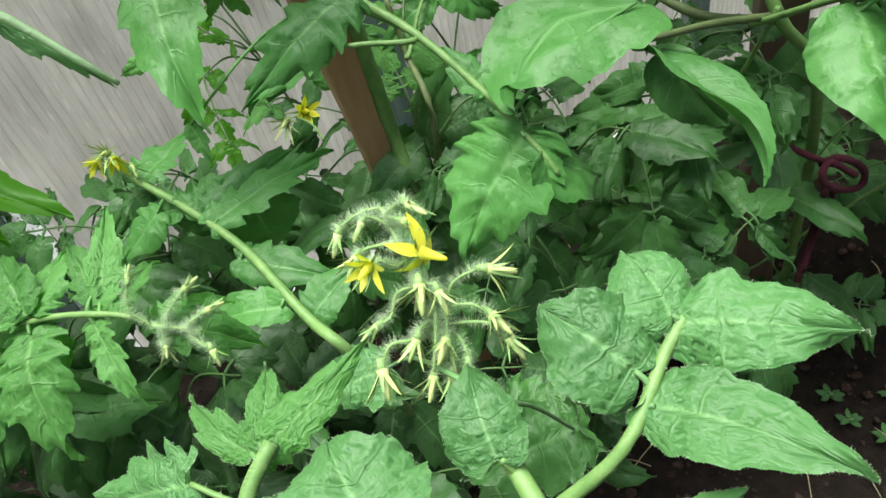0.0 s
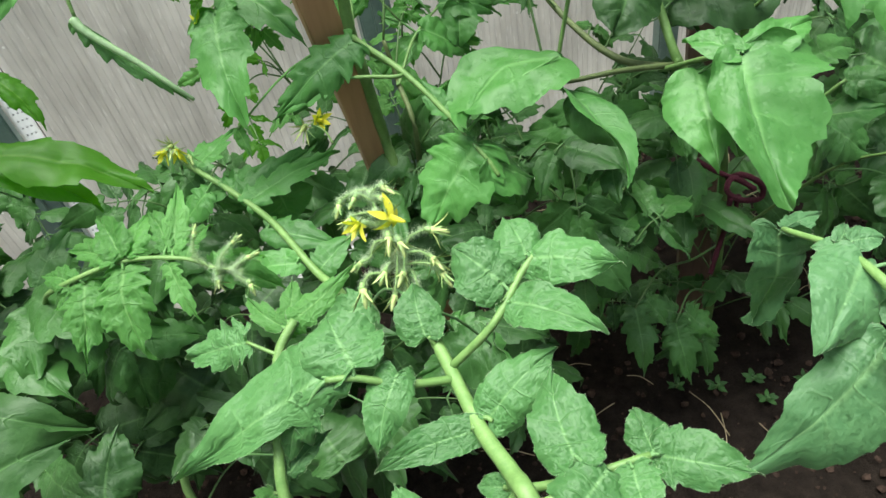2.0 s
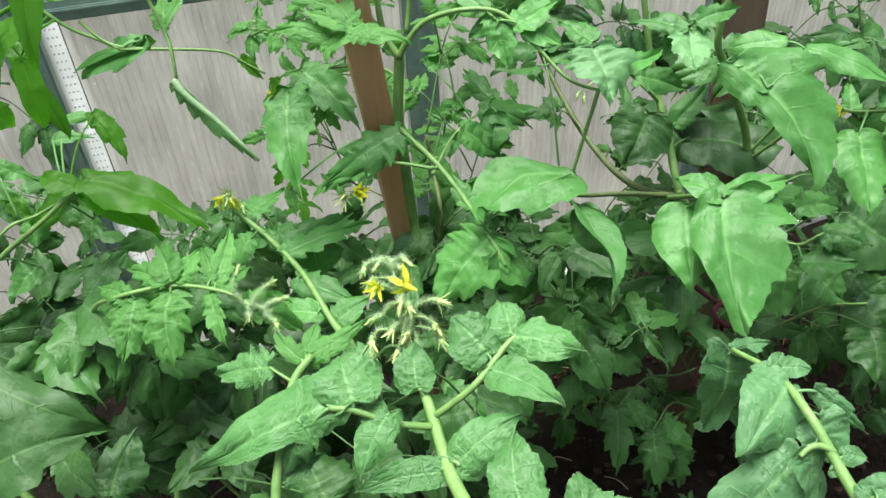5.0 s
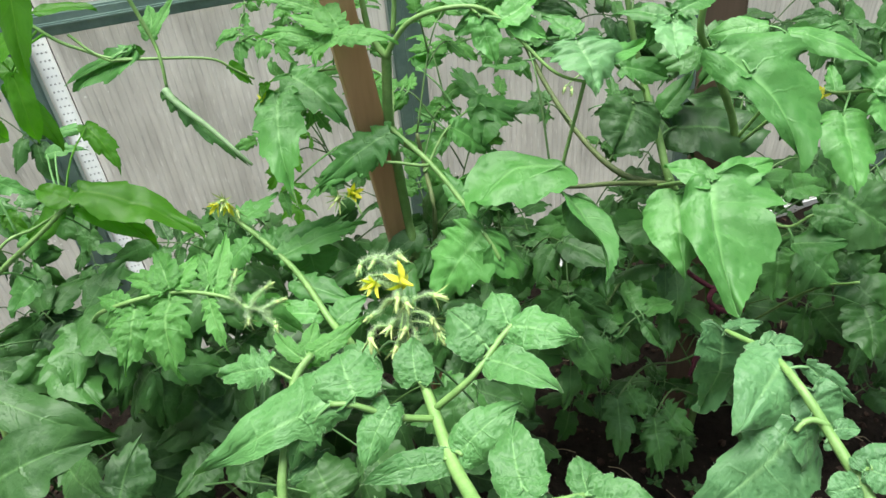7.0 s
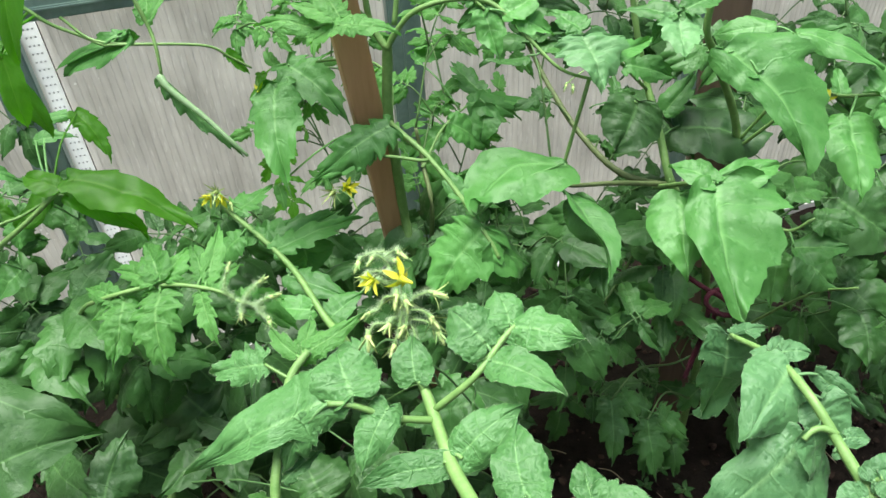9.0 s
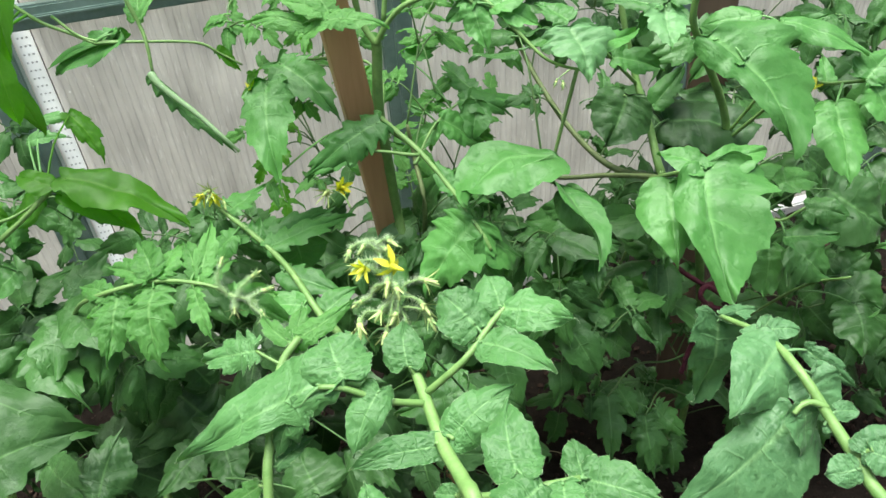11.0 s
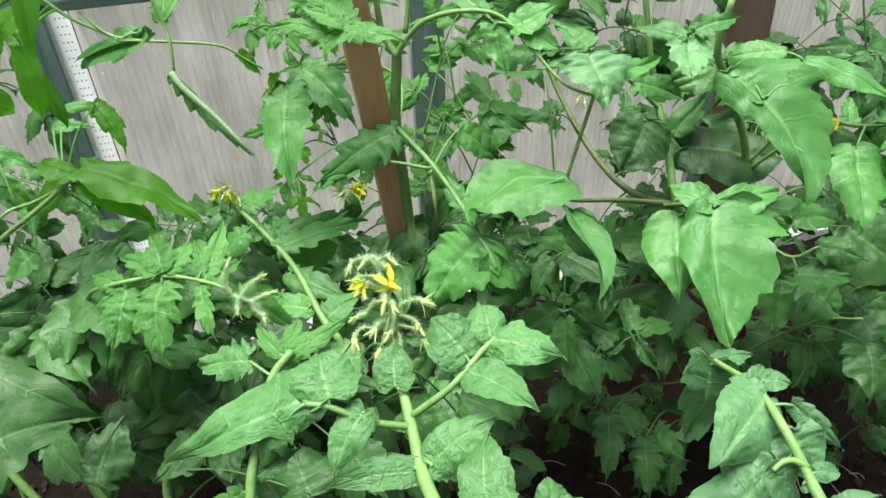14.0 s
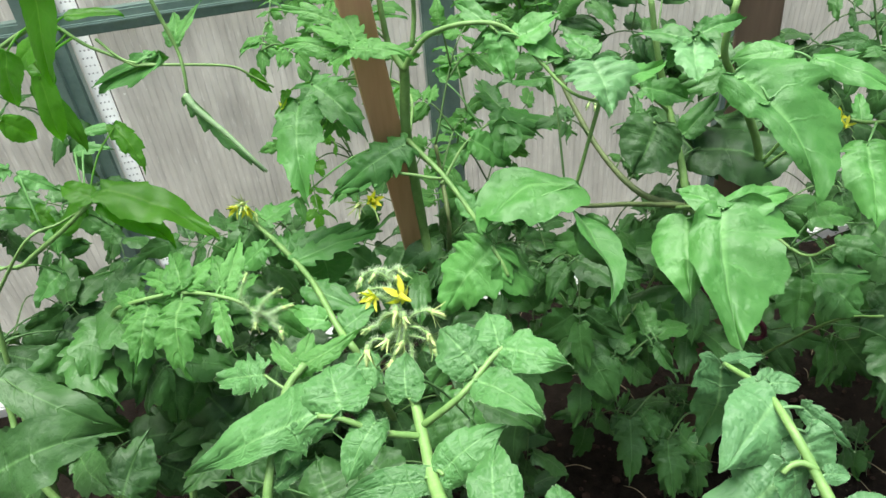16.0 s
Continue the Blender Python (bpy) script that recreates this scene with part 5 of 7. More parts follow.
left.blade((-0.2114, 0.5412, 0.7408), (-0.1757, 0.5351, 0.7200), 0.0223, "lob", 0, 0.1, 0, lone=True)
left.blade((-0.2237, 0.5592, 0.7393), (-0.2571, 0.5564, 0.7283), 0.0282, "lob", 0, 0.1, 0, lone=True)
left.blade((-0.2414, 0.5938, 0.6940), (-0.2218, 0.5583, 0.6541), 0.0423, "soft", 0, 0.1, 0, MATURE, lone=True)
left.blade((-0.2274, 0.5789, 0.6785), (-0.2076, 0.5626, 0.6626), 0.0241, "soft", 0, 0.1, 0, SMOOTH, lone=True)
left.blade((-0.1953, 0.5380, 0.6770), (-0.2045, 0.5197, 0.6521), 0.0350, "soft", 0, 0.1, 0, lone=True)
left.blade((-0.2211, 0.5556, 0.6086), (-0.2595, 0.5388, 0.5792), 0.0437, "soft", 0, 0.1, 0, lone=True)
left.blade((-0.1491, 0.5486, 0.6582), (-0.1610, 0.5321, 0.6351), 0.0302, "soft", 0, 0.1, 0, MATURE, lone=True)
# ---------------------------------------------------------------- low broad leaves at the left

low = Plant("tomato_plant", (-0.12, 0.3, 0.0), "low dark green bush of broad tomato leaves", "tomato plant", "tomato plants")
low.stem([(-0.1200, 0.3000, -0.0100), (-0.1200, 0.2700, 0.2000), (-0.1879, 0.3530, 0.4569), (-0.2148, 0.3831, 0.5059), (-0.2382, 0.4125, 0.5342)], 0.006, 0.003)
low.stem([(-0.1200, 0.2800, 0.1000), (-0.1360, 0.3825, 0.3828), (-0.0966, 0.4531, 0.3965), (-0.0614, 0.4855, 0.4467)], 0.005, 0.003)
low.stem([(-0.1200, 0.2900, 0.1000), (-0.2959, 0.4337, 0.3953), (-0.3218, 0.4994, 0.4668), (-0.3151, 0.5277, 0.5451)], 0.005, 0.003)
# These low leaves carry the bush's shade in their colour.
low.blade((-0.2702, 0.3234, 0.5614), (-0.1412, 0.3116, 0.6030), 0.0760, "big", 20, 0.12, -0.1, SHADELEAF, lone=True)
low.blade((-0.2753, 0.4407, 0.5779), (-0.1645, 0.3938, 0.5134), 0.0526, "ent", -25, 0.12, -0.1, SHADELEAF, lone=True)
low.blade((-0.2934, 0.4982, 0.5579), (-0.2250, 0.4791, 0.5140), 0.0475, "ent", -20, 0.12, -0.1, SHADELEAF, lone=True)
low.blade((-0.2440, 0.5402, 0.5402), (-0.1931, 0.5211, 0.5119), 0.0566, "ov", 0, 0.12, -0.1, SHADELEAF, lone=True)
low.blade((-0.2625, 0.6023, 0.5258), (-0.1994, 0.5821, 0.5208), 0.0531, "ov", 0, 0.12, -0.1, SHADELEAF, lone=True)
low.blade((-0.0756, 0.4413, 0.4307), (-0.1314, 0.4981, 0.4822), 0.0837, "ov", 0, 0.12, -0.1, SHADELEAF, lone=True)
low.blade((-0.0660, 0.4692, 0.4465), (-0.1688, 0.4507, 0.4133), 0.0714, "ov", 0, 0.12, -0.1, SHADELEAF, lone=True)
low.blade((-0.1567, 0.3003, 0.5285), (-0.1264, 0.3492, 0.5550), 0.0513, "ov", 30, 0.12, -0.1, SHADELEAF, lone=True)
low.blade((-0.0910, 0.4092, 0.4290), (-0.1450, 0.3760, 0.4141), 0.0552, "ov", 0, 0.12, -0.1, SHADELEAF, lone=True)
low.blade((-0.2114, 0.3703, 0.5123), (-0.1615, 0.3019, 0.5289), 0.0418, "ov", 0, 0.12, -0.1, SHADELEAF, lone=True)
low.blade((-0.0621, 0.3872, 0.4533), (-0.0604, 0.3353, 0.4329), 0.0594, "ov", 0, 0.12, -0.1, SHADELEAF, lone=True)
low.blade((0.0229, 0.2912, 0.4472), (0.0107, 0.3471, 0.4692), 0.0745, "ov", 0, 0.12, -0.1, SHADELEAF, lone=True)
low.blade((-0.0623, 0.4451, 0.4814), (-0.0885, 0.4632, 0.5370), 0.0491, "ov", 0, 0.12, -0.1, SHADELEAF, lone=True)
low.blade((-0.2093, 0.4701, 0.5080), (-0.1488, 0.4745, 0.5321), 0.0543, "ov", 0, 0.12, -0.1, SHADELEAF, lone=True)
low.blade((0.0664, 0.3004, 0.4928), (0.0898, 0.2404, 0.4903), 0.0592, "ov", 0, 0.12, -0.1, SHADELEAF, lone=True)
# ---------------------------------------------------------------- inner foliage, and unseen upper leaves added for shade
right.leafy((0.379, 0.474, 0.540), 0.078, 101, "soft", 2)
right.leafy((0.406, 0.465, 0.556), 0.076, 102, "soft", 2)
right.leafy((0.459, 0.436, 0.559), 0.065, 103, "soft", 2)
right.leafy((0.315, 0.472, 0.512), 0.054, 104, "soft", 2)
right.leafy((0.364, 0.393, 0.566), 0.044, 105, "soft", 2)
right.leafy((0.469, 0.448, 0.485), 0.079, 106, "soft", 2)
right.leafy((0.319, 0.369, 0.507), 0.072, 107, "soft", 2)
right.leafy((0.362, 0.354, 0.481), 0.056, 108, "soft", 2)
right.leafy((0.403, 0.362, 0.503), 0.063, 109, "soft", 2)
hairy.leafy((-0.246, 0.587, 0.543), 0.077, 110, "soft", 1)
hairy.leafy((-0.178, 0.501, 0.587), 0.087, 111, "soft", 1)
hairy.leafy((-0.136, 0.477, 0.578), 0.080, 112, "soft", 1)
hairy.leafy((-0.217, 0.497, 0.550), 0.088, 113, "soft", 1)
hairy.leafy((-0.207, 0.529, 0.464), 0.073, 114, "soft", 1)
hairy.leafy((-0.117, 0.445, 0.530), 0.080, 115, "soft", 1)
staked.leafy((0.248, 0.469, 0.633), 0.039, 116, "ov", 2)
staked.leafy((0.304, 0.505, 0.554), 0.049, 117, "ov", 2)
staked.leafy((0.196, 0.456, 0.591), 0.047, 118, "ov", 2)
staked.leafy((0.289, 0.498, 0.530), 0.049, 119, "ov", 2)
staked.leafy((0.314, 0.475, 0.537), 0.046, 120, "ov", 2)
low.leafy((-0.331, 0.608, 0.493), 0.118, 121, "soft", 1, mat=SHADELEAF)
low.leafy((-0.253, 0.609, 0.477), 0.119, 122, "soft", 1, mat=SHADELEAF)
low.leafy((-0.177, 0.626, 0.459), 0.097, 123, "soft", 1, mat=SHADELEAF)
low.leafy((-0.082, 0.590, 0.406), 0.109, 124, "soft", 1, mat=SHADELEAF)
low.leafy((-0.296, 0.547, 0.456), 0.082, 125, "soft", 1, mat=SHADELEAF)
low.leafy((-0.258, 0.543, 0.397), 0.104, 126, "soft", 1, mat=SHADELEAF)
low.leafy((-0.171, 0.571, 0.412), 0.127, 127, "soft", 1, mat=SHADELEAF)
low.leafy((-0.093, 0.507, 0.384), 0.114, 128, "soft", 1, mat=SHADELEAF)
low.leafy((-0.325, 0.503, 0.369), 0.114, 129, "soft", 1, mat=SHADELEAF)
low.leafy((-0.230, 0.507, 0.356), 0.108, 130, "soft", 1, mat=SHADELEAF)
low.leafy((-0.191, 0.487, 0.337), 0.103, 131, "soft", 1, mat=SHADELEAF)
low.leafy((-0.056, 0.404, 0.373), 0.105, 132, "soft", 1, mat=SHADELEAF)
low.leafy((-0.353, 0.827, 0.346), 0.123, 133, "soft", 1, mat=SHADELEAF)
low.leafy((-0.246, 0.720, 0.351), 0.089, 134, "soft", 1, mat=SHADELEAF)
low.leafy((-0.175, 0.720, 0.325), 0.121, 135, "soft", 1, mat=SHADELEAF)
low.leafy((-0.079, 0.707, 0.371), 0.116, 136, "soft", 1, mat=SHADELEAF)
low.leafy((-0.414, 0.746, 0.274), 0.084, 137, "soft", 1, mat=SHADELEAF)
low.leafy((-0.316, 0.665, 0.353), 0.110, 138, "soft", 1, mat=SHADELEAF)
low.leafy((-0.203, 0.646, 0.363), 0.078, 139, "soft", 1, mat=SHADELEAF)
low.leafy((-0.153, 0.615, 0.350), 0.077, 140, "soft", 1, mat=SHADELEAF)
low.leafy((-0.406, 0.633, 0.282), 0.122, 141, "soft", 1, mat=SHADELEAF)
low.leafy((-0.355, 0.646, 0.262), 0.084, 142, "soft", 1, mat=SHADELEAF)
low.leafy((-0.232, 0.631, 0.223), 0.086, 143, "soft", 1, mat=SHADELEAF)
low.leafy((-0.174, 0.655, 0.168), 0.133, 144, "soft", 1, mat=SHADELEAF)
low.leafy((0.006, 0.412, 0.540), 0.080, 145, "soft", 1, mat=SHADELEAF)
low.leafy((0.059, 0.454, 0.451), 0.080, 146, "soft", 1, mat=SHADELEAF)
low.leafy((0.164, 0.449, 0.492), 0.090, 147, "soft", 1, mat=SHADELEAF)
low.leafy((-0.048, 0.414, 0.429), 0.071, 148, "soft", 1, mat=SHADELEAF)
low.leafy((0.001, 0.468, 0.332), 0.113, 149, "soft", 1, mat=SHADELEAF)
low.leafy((0.104, 0.397, 0.434), 0.080, 150, "soft", 1, mat=SHADELEAF)
low.leafy((-0.032, 0.379, 0.376), 0.067, 151, "soft", 1, mat=SHADELEAF)
low.leafy((0.022, 0.402, 0.319), 0.104, 152, "soft", 1, mat=SHADELEAF)
low.leafy((0.066, 0.404, 0.284), 0.106, 153, "soft", 1, mat=SHADELEAF)
low.leafy((0.041, 0.394, 0.508), 0.079, 154, "soft", 1, mat=SHADELEAF)
low.leafy((0.115, 0.428, 0.402), 0.069, 155, "soft", 1, mat=SHADELEAF)
low.leafy((0.187, 0.350, 0.484), 0.068, 156, "soft", 1, mat=SHADELEAF)
low.leafy((0.262, 0.387, 0.398), 0.089, 157, "soft", 1, mat=SHADELEAF)
low.leafy((0.001, 0.443, 0.331), 0.090, 158, "soft", 1, mat=SHADELEAF)
low.leafy((0.057, 0.368, 0.376), 0.089, 159, "soft", 1, mat=SHADELEAF)
low.leafy((0.151, 0.319, 0.417), 0.072, 160, "soft", 1, mat=SHADELEAF)
low.leafy((0.252, 0.363, 0.334), 0.068, 161, "soft", 1, mat=SHADELEAF)
low.leafy((0.136, 0.562, 0.236), 0.116, 162, "soft", 1, mat=SHADELEAF)
low.leafy((0.181, 0.515, 0.265), 0.085, 163, "soft", 1, mat=SHADELEAF)
low.leafy((0.246, 0.445, 0.308), 0.075, 164, "soft", 1, mat=SHADELEAF)
low.leafy((0.114, 0.496, 0.164), 0.119, 165, "soft", 1, mat=SHADELEAF)
low.leafy((0.211, 0.475, 0.138), 0.084, 166, "soft", 1, mat=SHADELEAF)
low.leafy((0.248, 0.385, 0.219), 0.078, 167, "soft", 1, mat=SHADELEAF)
low.leafy((-0.009, 0.560, 0.380), 0.095, 168, "soft", 1, mat=SHADELEAF)
low.leafy((0.070, 0.541, 0.408), 0.069, 169, "soft", 1, mat=SHADELEAF)
low.leafy((0.167, 0.495, 0.363), 0.086, 170, "soft", 1, mat=SHADELEAF)
low.leafy((-0.054, 0.550, 0.292), 0.073, 171, "soft", 1, mat=SHADELEAF)
low.leafy((0.037, 0.551, 0.282), 0.115, 172, "soft", 1, mat=SHADELEAF)
low.leafy((0.105, 0.516, 0.247), 0.084, 173, "soft", 1, mat=SHADELEAF)
low.leafy((-0.039, 0.503, 0.240), 0.104, 174, "soft", 1, mat=SHADELEAF)
low.leafy((0.016, 0.431, 0.254), 0.096, 175, "soft", 1, mat=SHADELEAF)
low.leafy((0.098, 0.445, 0.251), 0.108, 176, "soft", 1, mat=SHADELEAF)
left.leafy((-0.341, 0.989, 0.616), 0.049, 177, "soft", 1)
left.leafy((-0.264, 0.903, 0.596), 0.056, 178, "soft", 1)
left.leafy((-0.244, 0.880, 0.507), 0.060, 179, "soft", 1)
staked.leafy((0.058, 0.659, 0.843), 0.025, 180, "lob", 2, mat=YOUNG, droop=0.1)
staked.leafy((0.104, 0.648, 0.843), 0.026, 181, "lob", 2, mat=YOUNG, droop=0.1)
staked.leafy((0.114, 0.537, 0.866), 0.018, 182, "lob", 2, mat=YOUNG, droop=0.1)
staked.leafy((0.139, 0.529, 0.865), 0.019, 183, "lob", 2, mat=YOUNG, droop=0.1)
staked.leafy((0.057, 0.583, 0.836), 0.018, 184, "lob", 2, mat=YOUNG, droop=0.1)
staked.leafy((0.126, 0.618, 0.802), 0.020, 185, "lob", 2, mat=YOUNG, droop=0.1)
staked.leafy((0.153, 0.586, 0.817), 0.020, 186, "lob", 2, mat=YOUNG, droop=0.1)
staked.leafy((0.046, 0.558, 0.819), 0.028, 187, "lob", 2, mat=YOUNG, droop=0.1)
staked.leafy((0.078, 0.531, 0.821), 0.025, 188, "lob", 2, mat=YOUNG, droop=0.1)
staked.leafy((0.116, 0.572, 0.801), 0.029, 189, "lob", 2, mat=YOUNG, droop=0.1)
left.leafy((-0.290, 0.628, 0.651), 0.057, 190, "soft", 2)
left.leafy((-0.201, 0.620, 0.643), 0.044, 191, "soft", 2)
left.leafy((-0.145, 0.592, 0.647), 0.048, 192, "soft", 2)
left.leafy((-0.135, 0.647, 0.612), 0.057, 193, "soft", 2)
left.leafy((-0.299, 0.648, 0.602), 0.059, 194, "soft", 2)
left.leafy((-0.246, 0.652, 0.553), 0.049, 195, "soft", 2)
left.leafy((-0.228, 0.775, 0.422), 0.063, 196, "soft", 2)
hairy.leafy((-0.206, 0.594, 0.514), 0.086, 197, "soft", 1)
hairy.leafy((-0.134, 0.565, 0.482), 0.095, 198, "soft", 1)
hairy.leafy((-0.069, 0.524, 0.551), 0.087, 199, "soft", 1)
hairy.leafy((-0.169, 0.529, 0.483), 0.062, 200, "soft", 1)
hairy.leafy((-0.095, 0.469, 0.483), 0.083, 201, "soft", 1)
back.leafy((-0.018, 0.567, 0.605), 0.059, 202, "soft", 2)
back.leafy((0.038, 0.690, 0.471), 0.080, 203, "soft", 2)
back.leafy((0.132, 0.651, 0.482), 0.079, 204, "soft", 2)
back.leafy((0.188, 0.521, 0.550), 0.074, 205, "soft", 2)
back.leafy((-0.017, 0.564, 0.540), 0.069, 206, "soft", 2)
back.leafy((0.051, 0.597, 0.490), 0.053, 207, "soft", 2)
back.leafy((0.109, 0.633, 0.437), 0.091, 208, "soft", 2)
back.leafy((0.187, 0.512, 0.503), 0.060, 209, "soft", 2)
back.leafy((-0.099, 0.580, 0.602), 0.055, 210, "ov", 2)
back.leafy((-0.084, 0.725, 0.498), 0.076, 211, "ov", 2)
back.leafy((-0.013, 0.630, 0.566), 0.057, 212, "ov", 2)
back.leafy((-0.114, 0.689, 0.435), 0.069, 213, "ov", 2)
back.leafy((-0.055, 0.524, 0.561), 0.067, 214, "ov", 2)
back.leafy((-0.015, 0.654, 0.453), 0.062, 215, "ov", 2)
staked.leafy((0.199, 0.506, 0.588), 0.076, 216, "soft", 1)
staked.leafy((0.281, 0.557, 0.518), 0.089, 217, "soft", 1)
staked.leafy((0.330, 0.424, 0.583), 0.076, 218, "soft", 1)
staked.leafy((0.199, 0.509, 0.501), 0.087, 219, "soft", 1)
staked.leafy((0.264, 0.465, 0.476), 0.085, 220, "soft", 1)
staked.leafy((0.312, 0.368, 0.543), 0.064, 221, "soft", 1)
staked.leafy((0.175, 0.385, 0.517), 0.058, 222, "soft", 1)
staked.leafy((0.254, 0.400, 0.466), 0.085, 223, "soft", 1)
staked.leafy((0.344, 0.388, 0.411), 0.073, 224, "soft", 1)
staked.leafy((0.273, 0.628, 0.444), 0.071, 225, "soft", 1)
staked.leafy((0.340, 0.633, 0.454), 0.091, 226, "soft", 1)
staked.leafy((0.248, 0.602, 0.347), 0.065, 227, "soft", 1)
staked.leafy((0.358, 0.601, 0.327), 0.093, 228, "soft", 1)
staked.leafy((0.394, 0.490, 0.406), 0.076, 229, "soft", 1)
staked.leafy((0.227, 0.513, 0.328), 0.059, 230, "soft", 1)
staked.leafy((0.340, 0.573, 0.286), 0.103, 231, "soft", 1)
staked.leafy((0.134, 0.709, 0.538), 0.056, 232, "ov", 1)
staked.leafy((0.183, 0.621, 0.535), 0.042, 233, "ov", 1)
staked.leafy((0.273, 0.654, 0.487), 0.058, 234, "ov", 1)
staked.leafy((0.135, 0.692, 0.750), 0.042, 235, "lob", 1, mat=YOUNG, droop=0.3)
staked.leafy((0.088, 0.783, 0.675), 0.039, 236, "lob", 1, mat=YOUNG, droop=0.3)
staked.leafy((0.135, 0.704, 0.708), 0.036, 237, "lob", 1, mat=YOUNG, droop=0.3)
staked.leafy((0.035, 0.702, 0.635), 0.035, 238, "lob", 1, mat=YOUNG, droop=0.3)
staked.leafy((0.281, 0.634, 0.793), 0.030, 239, "lob", 2, mat=YOUNG)
staked.leafy((0.362, 0.759, 0.717), 0.051, 240, "lob", 2, mat=YOUNG)
staked.leafy((0.283, 0.615, 0.750), 0.036, 241, "lob", 2, mat=YOUNG)
staked.leafy((0.325, 0.557, 0.744), 0.035, 242, "lob", 2, mat=YOUNG)
staked.leafy((0.182, 0.658, 0.700), 0.044, 243, "lob", 2, mat=YOUNG)
staked.leafy((0.258, 0.599, 0.685), 0.032, 244, "lob", 2, mat=YOUNG)
staked.leafy((0.374, 0.728, 0.615), 0.045, 245, "lob", 2, mat=YOUNG)
staked.leafy((0.234, 0.718, 0.590), 0.047, 246, "lob", 2, mat=YOUNG)
staked.leafy((0.257, 0.664, 0.607), 0.035, 247, "lob", 2, mat=YOUNG)
staked.leafy((0.345, 0.721, 0.571), 0.049, 248, "lob", 2, mat=YOUNG)
staked.leafy((0.184, 0.693, 0.559), 0.035, 249, "lob", 2, mat=YOUNG)
staked.leafy((0.203, 0.550, 0.627), 0.038, 250, "lob", 2, mat=YOUNG)
staked.leafy((0.234, 0.529, 0.625), 0.048, 251, "lob", 2, mat=YOUNG)
staked.leafy((0.287, 0.527, 0.614), 0.049, 252, "lob", 2, mat=YOUNG)
staked.leafy((0.104, 0.753, 0.822), 0.039, 253, "lob", 2, mat=YOUNG, droop=0.2)
staked.leafy((0.143, 0.686, 0.806), 0.029, 254, "lob", 2, mat=YOUNG, droop=0.2)
staked.leafy((0.180, 0.736, 0.788), 0.048, 255, "lob", 2, mat=YOUNG, droop=0.2)
staked.leafy((0.294, 0.674, 0.783), 0.038, 256, "lob", 2, mat=YOUNG, droop=0.2)
staked.leafy((0.318, 0.575, 0.807), 0.032, 257, "lob", 2, mat=YOUNG, droop=0.2)
# Seven unseen leaves above the view, added to shade what hangs below.
staked.leafy((0.066, 0.653, 0.960), 0.042, 258, "ov", 2)
staked.leafy((0.210, 0.801, 0.935), 0.064, 259, "ov", 2)
staked.leafy((0.268, 0.587, 0.936), 0.041, 260, "ov", 2)
staked.leafy((0.145, 0.736, 0.906), 0.046, 261, "ov", 2)
staked.leafy((0.080, 0.666, 0.855), 0.037, 262, "ov", 2)
staked.leafy((0.121, 0.612, 0.879), 0.043, 263, "ov", 2)
staked.leafy((0.312, 0.575, 0.837), 0.052, 264, "ov", 2)
right.leafy((0.387, 0.647, 0.771), 0.070, 265, "soft", 2, droop=0.2)
right.leafy((0.442, 0.649, 0.785), 0.052, 266, "soft", 2, droop=0.2)
right.leafy((0.485, 0.584, 0.808), 0.047, 267, "soft", 2, droop=0.2)
right.leafy((0.625, 0.651, 0.756), 0.072, 268, "soft", 2, droop=0.2)
right.leafy((0.793, 0.609, 0.712), 0.055, 269, "soft", 2, droop=0.2)
right.leafy((0.788, 0.545, 0.768), 0.046, 270, "soft", 2, droop=0.2)
right.leafy((0.320, 0.512, 0.790), 0.054, 271, "soft", 2, droop=0.2)
right.leafy((0.399, 0.624, 0.723), 0.053, 272, "soft", 2, droop=0.2)
right.leafy((0.507, 0.625, 0.729), 0.050, 273, "soft", 2, droop=0.2)
right.leafy((0.553, 0.653, 0.694), 0.073, 274, "soft", 2, droop=0.2)
right.leafy((0.500, 0.471, 0.765), 0.059, 275, "soft", 2, droop=0.2)
right.leafy((0.691, 0.500, 0.721), 0.049, 276, "soft", 2, droop=0.2)
right.leafy((0.676, 0.446, 0.754), 0.043, 277, "soft", 2, droop=0.2)
# Seven more out of sight overhead, added to block light from the right plant.
right.leafy((0.477, 0.700, 0.929), 0.077, 278, "ov", 2)
right.leafy((0.709, 0.539, 0.918), 0.060, 279, "ov", 2)
right.leafy((0.626, 0.765, 0.822), 0.078, 280, "ov", 2)
right.leafy((0.571, 0.587, 0.861), 0.062, 281, "ov", 2)
right.leafy((0.647, 0.522, 0.858), 0.055, 282, "ov", 2)
right.leafy((0.310, 0.537, 0.866), 0.061, 283, "ov", 2)
right.leafy((0.476, 0.619, 0.809), 0.056, 284, "ov", 2)
right.leafy((0.814, 0.498, 0.721), 0.075, 285, "soft", 2)
# From here every second leaf takes the shade-toned colour.
right.leafy((0.877, 0.427, 0.709), 0.083, 286, "soft", 2, mat=SHADELEAF)
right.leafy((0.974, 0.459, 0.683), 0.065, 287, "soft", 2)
right.leafy((0.876, 0.502, 0.590), 0.070, 288, "soft", 2, mat=SHADELEAF)
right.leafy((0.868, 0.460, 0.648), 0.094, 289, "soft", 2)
right.leafy((0.922, 0.416, 0.622), 0.069, 290, "soft", 2, mat=SHADELEAF)
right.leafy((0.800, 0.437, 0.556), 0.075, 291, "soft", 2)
right.leafy((0.917, 0.420, 0.540), 0.101, 292, "soft", 2, mat=SHADELEAF)
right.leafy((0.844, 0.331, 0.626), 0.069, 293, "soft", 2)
right.leafy((0.838, 0.395, 0.519), 0.091, 294, "soft", 2, mat=SHADELEAF)
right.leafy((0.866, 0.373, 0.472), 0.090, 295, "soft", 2)
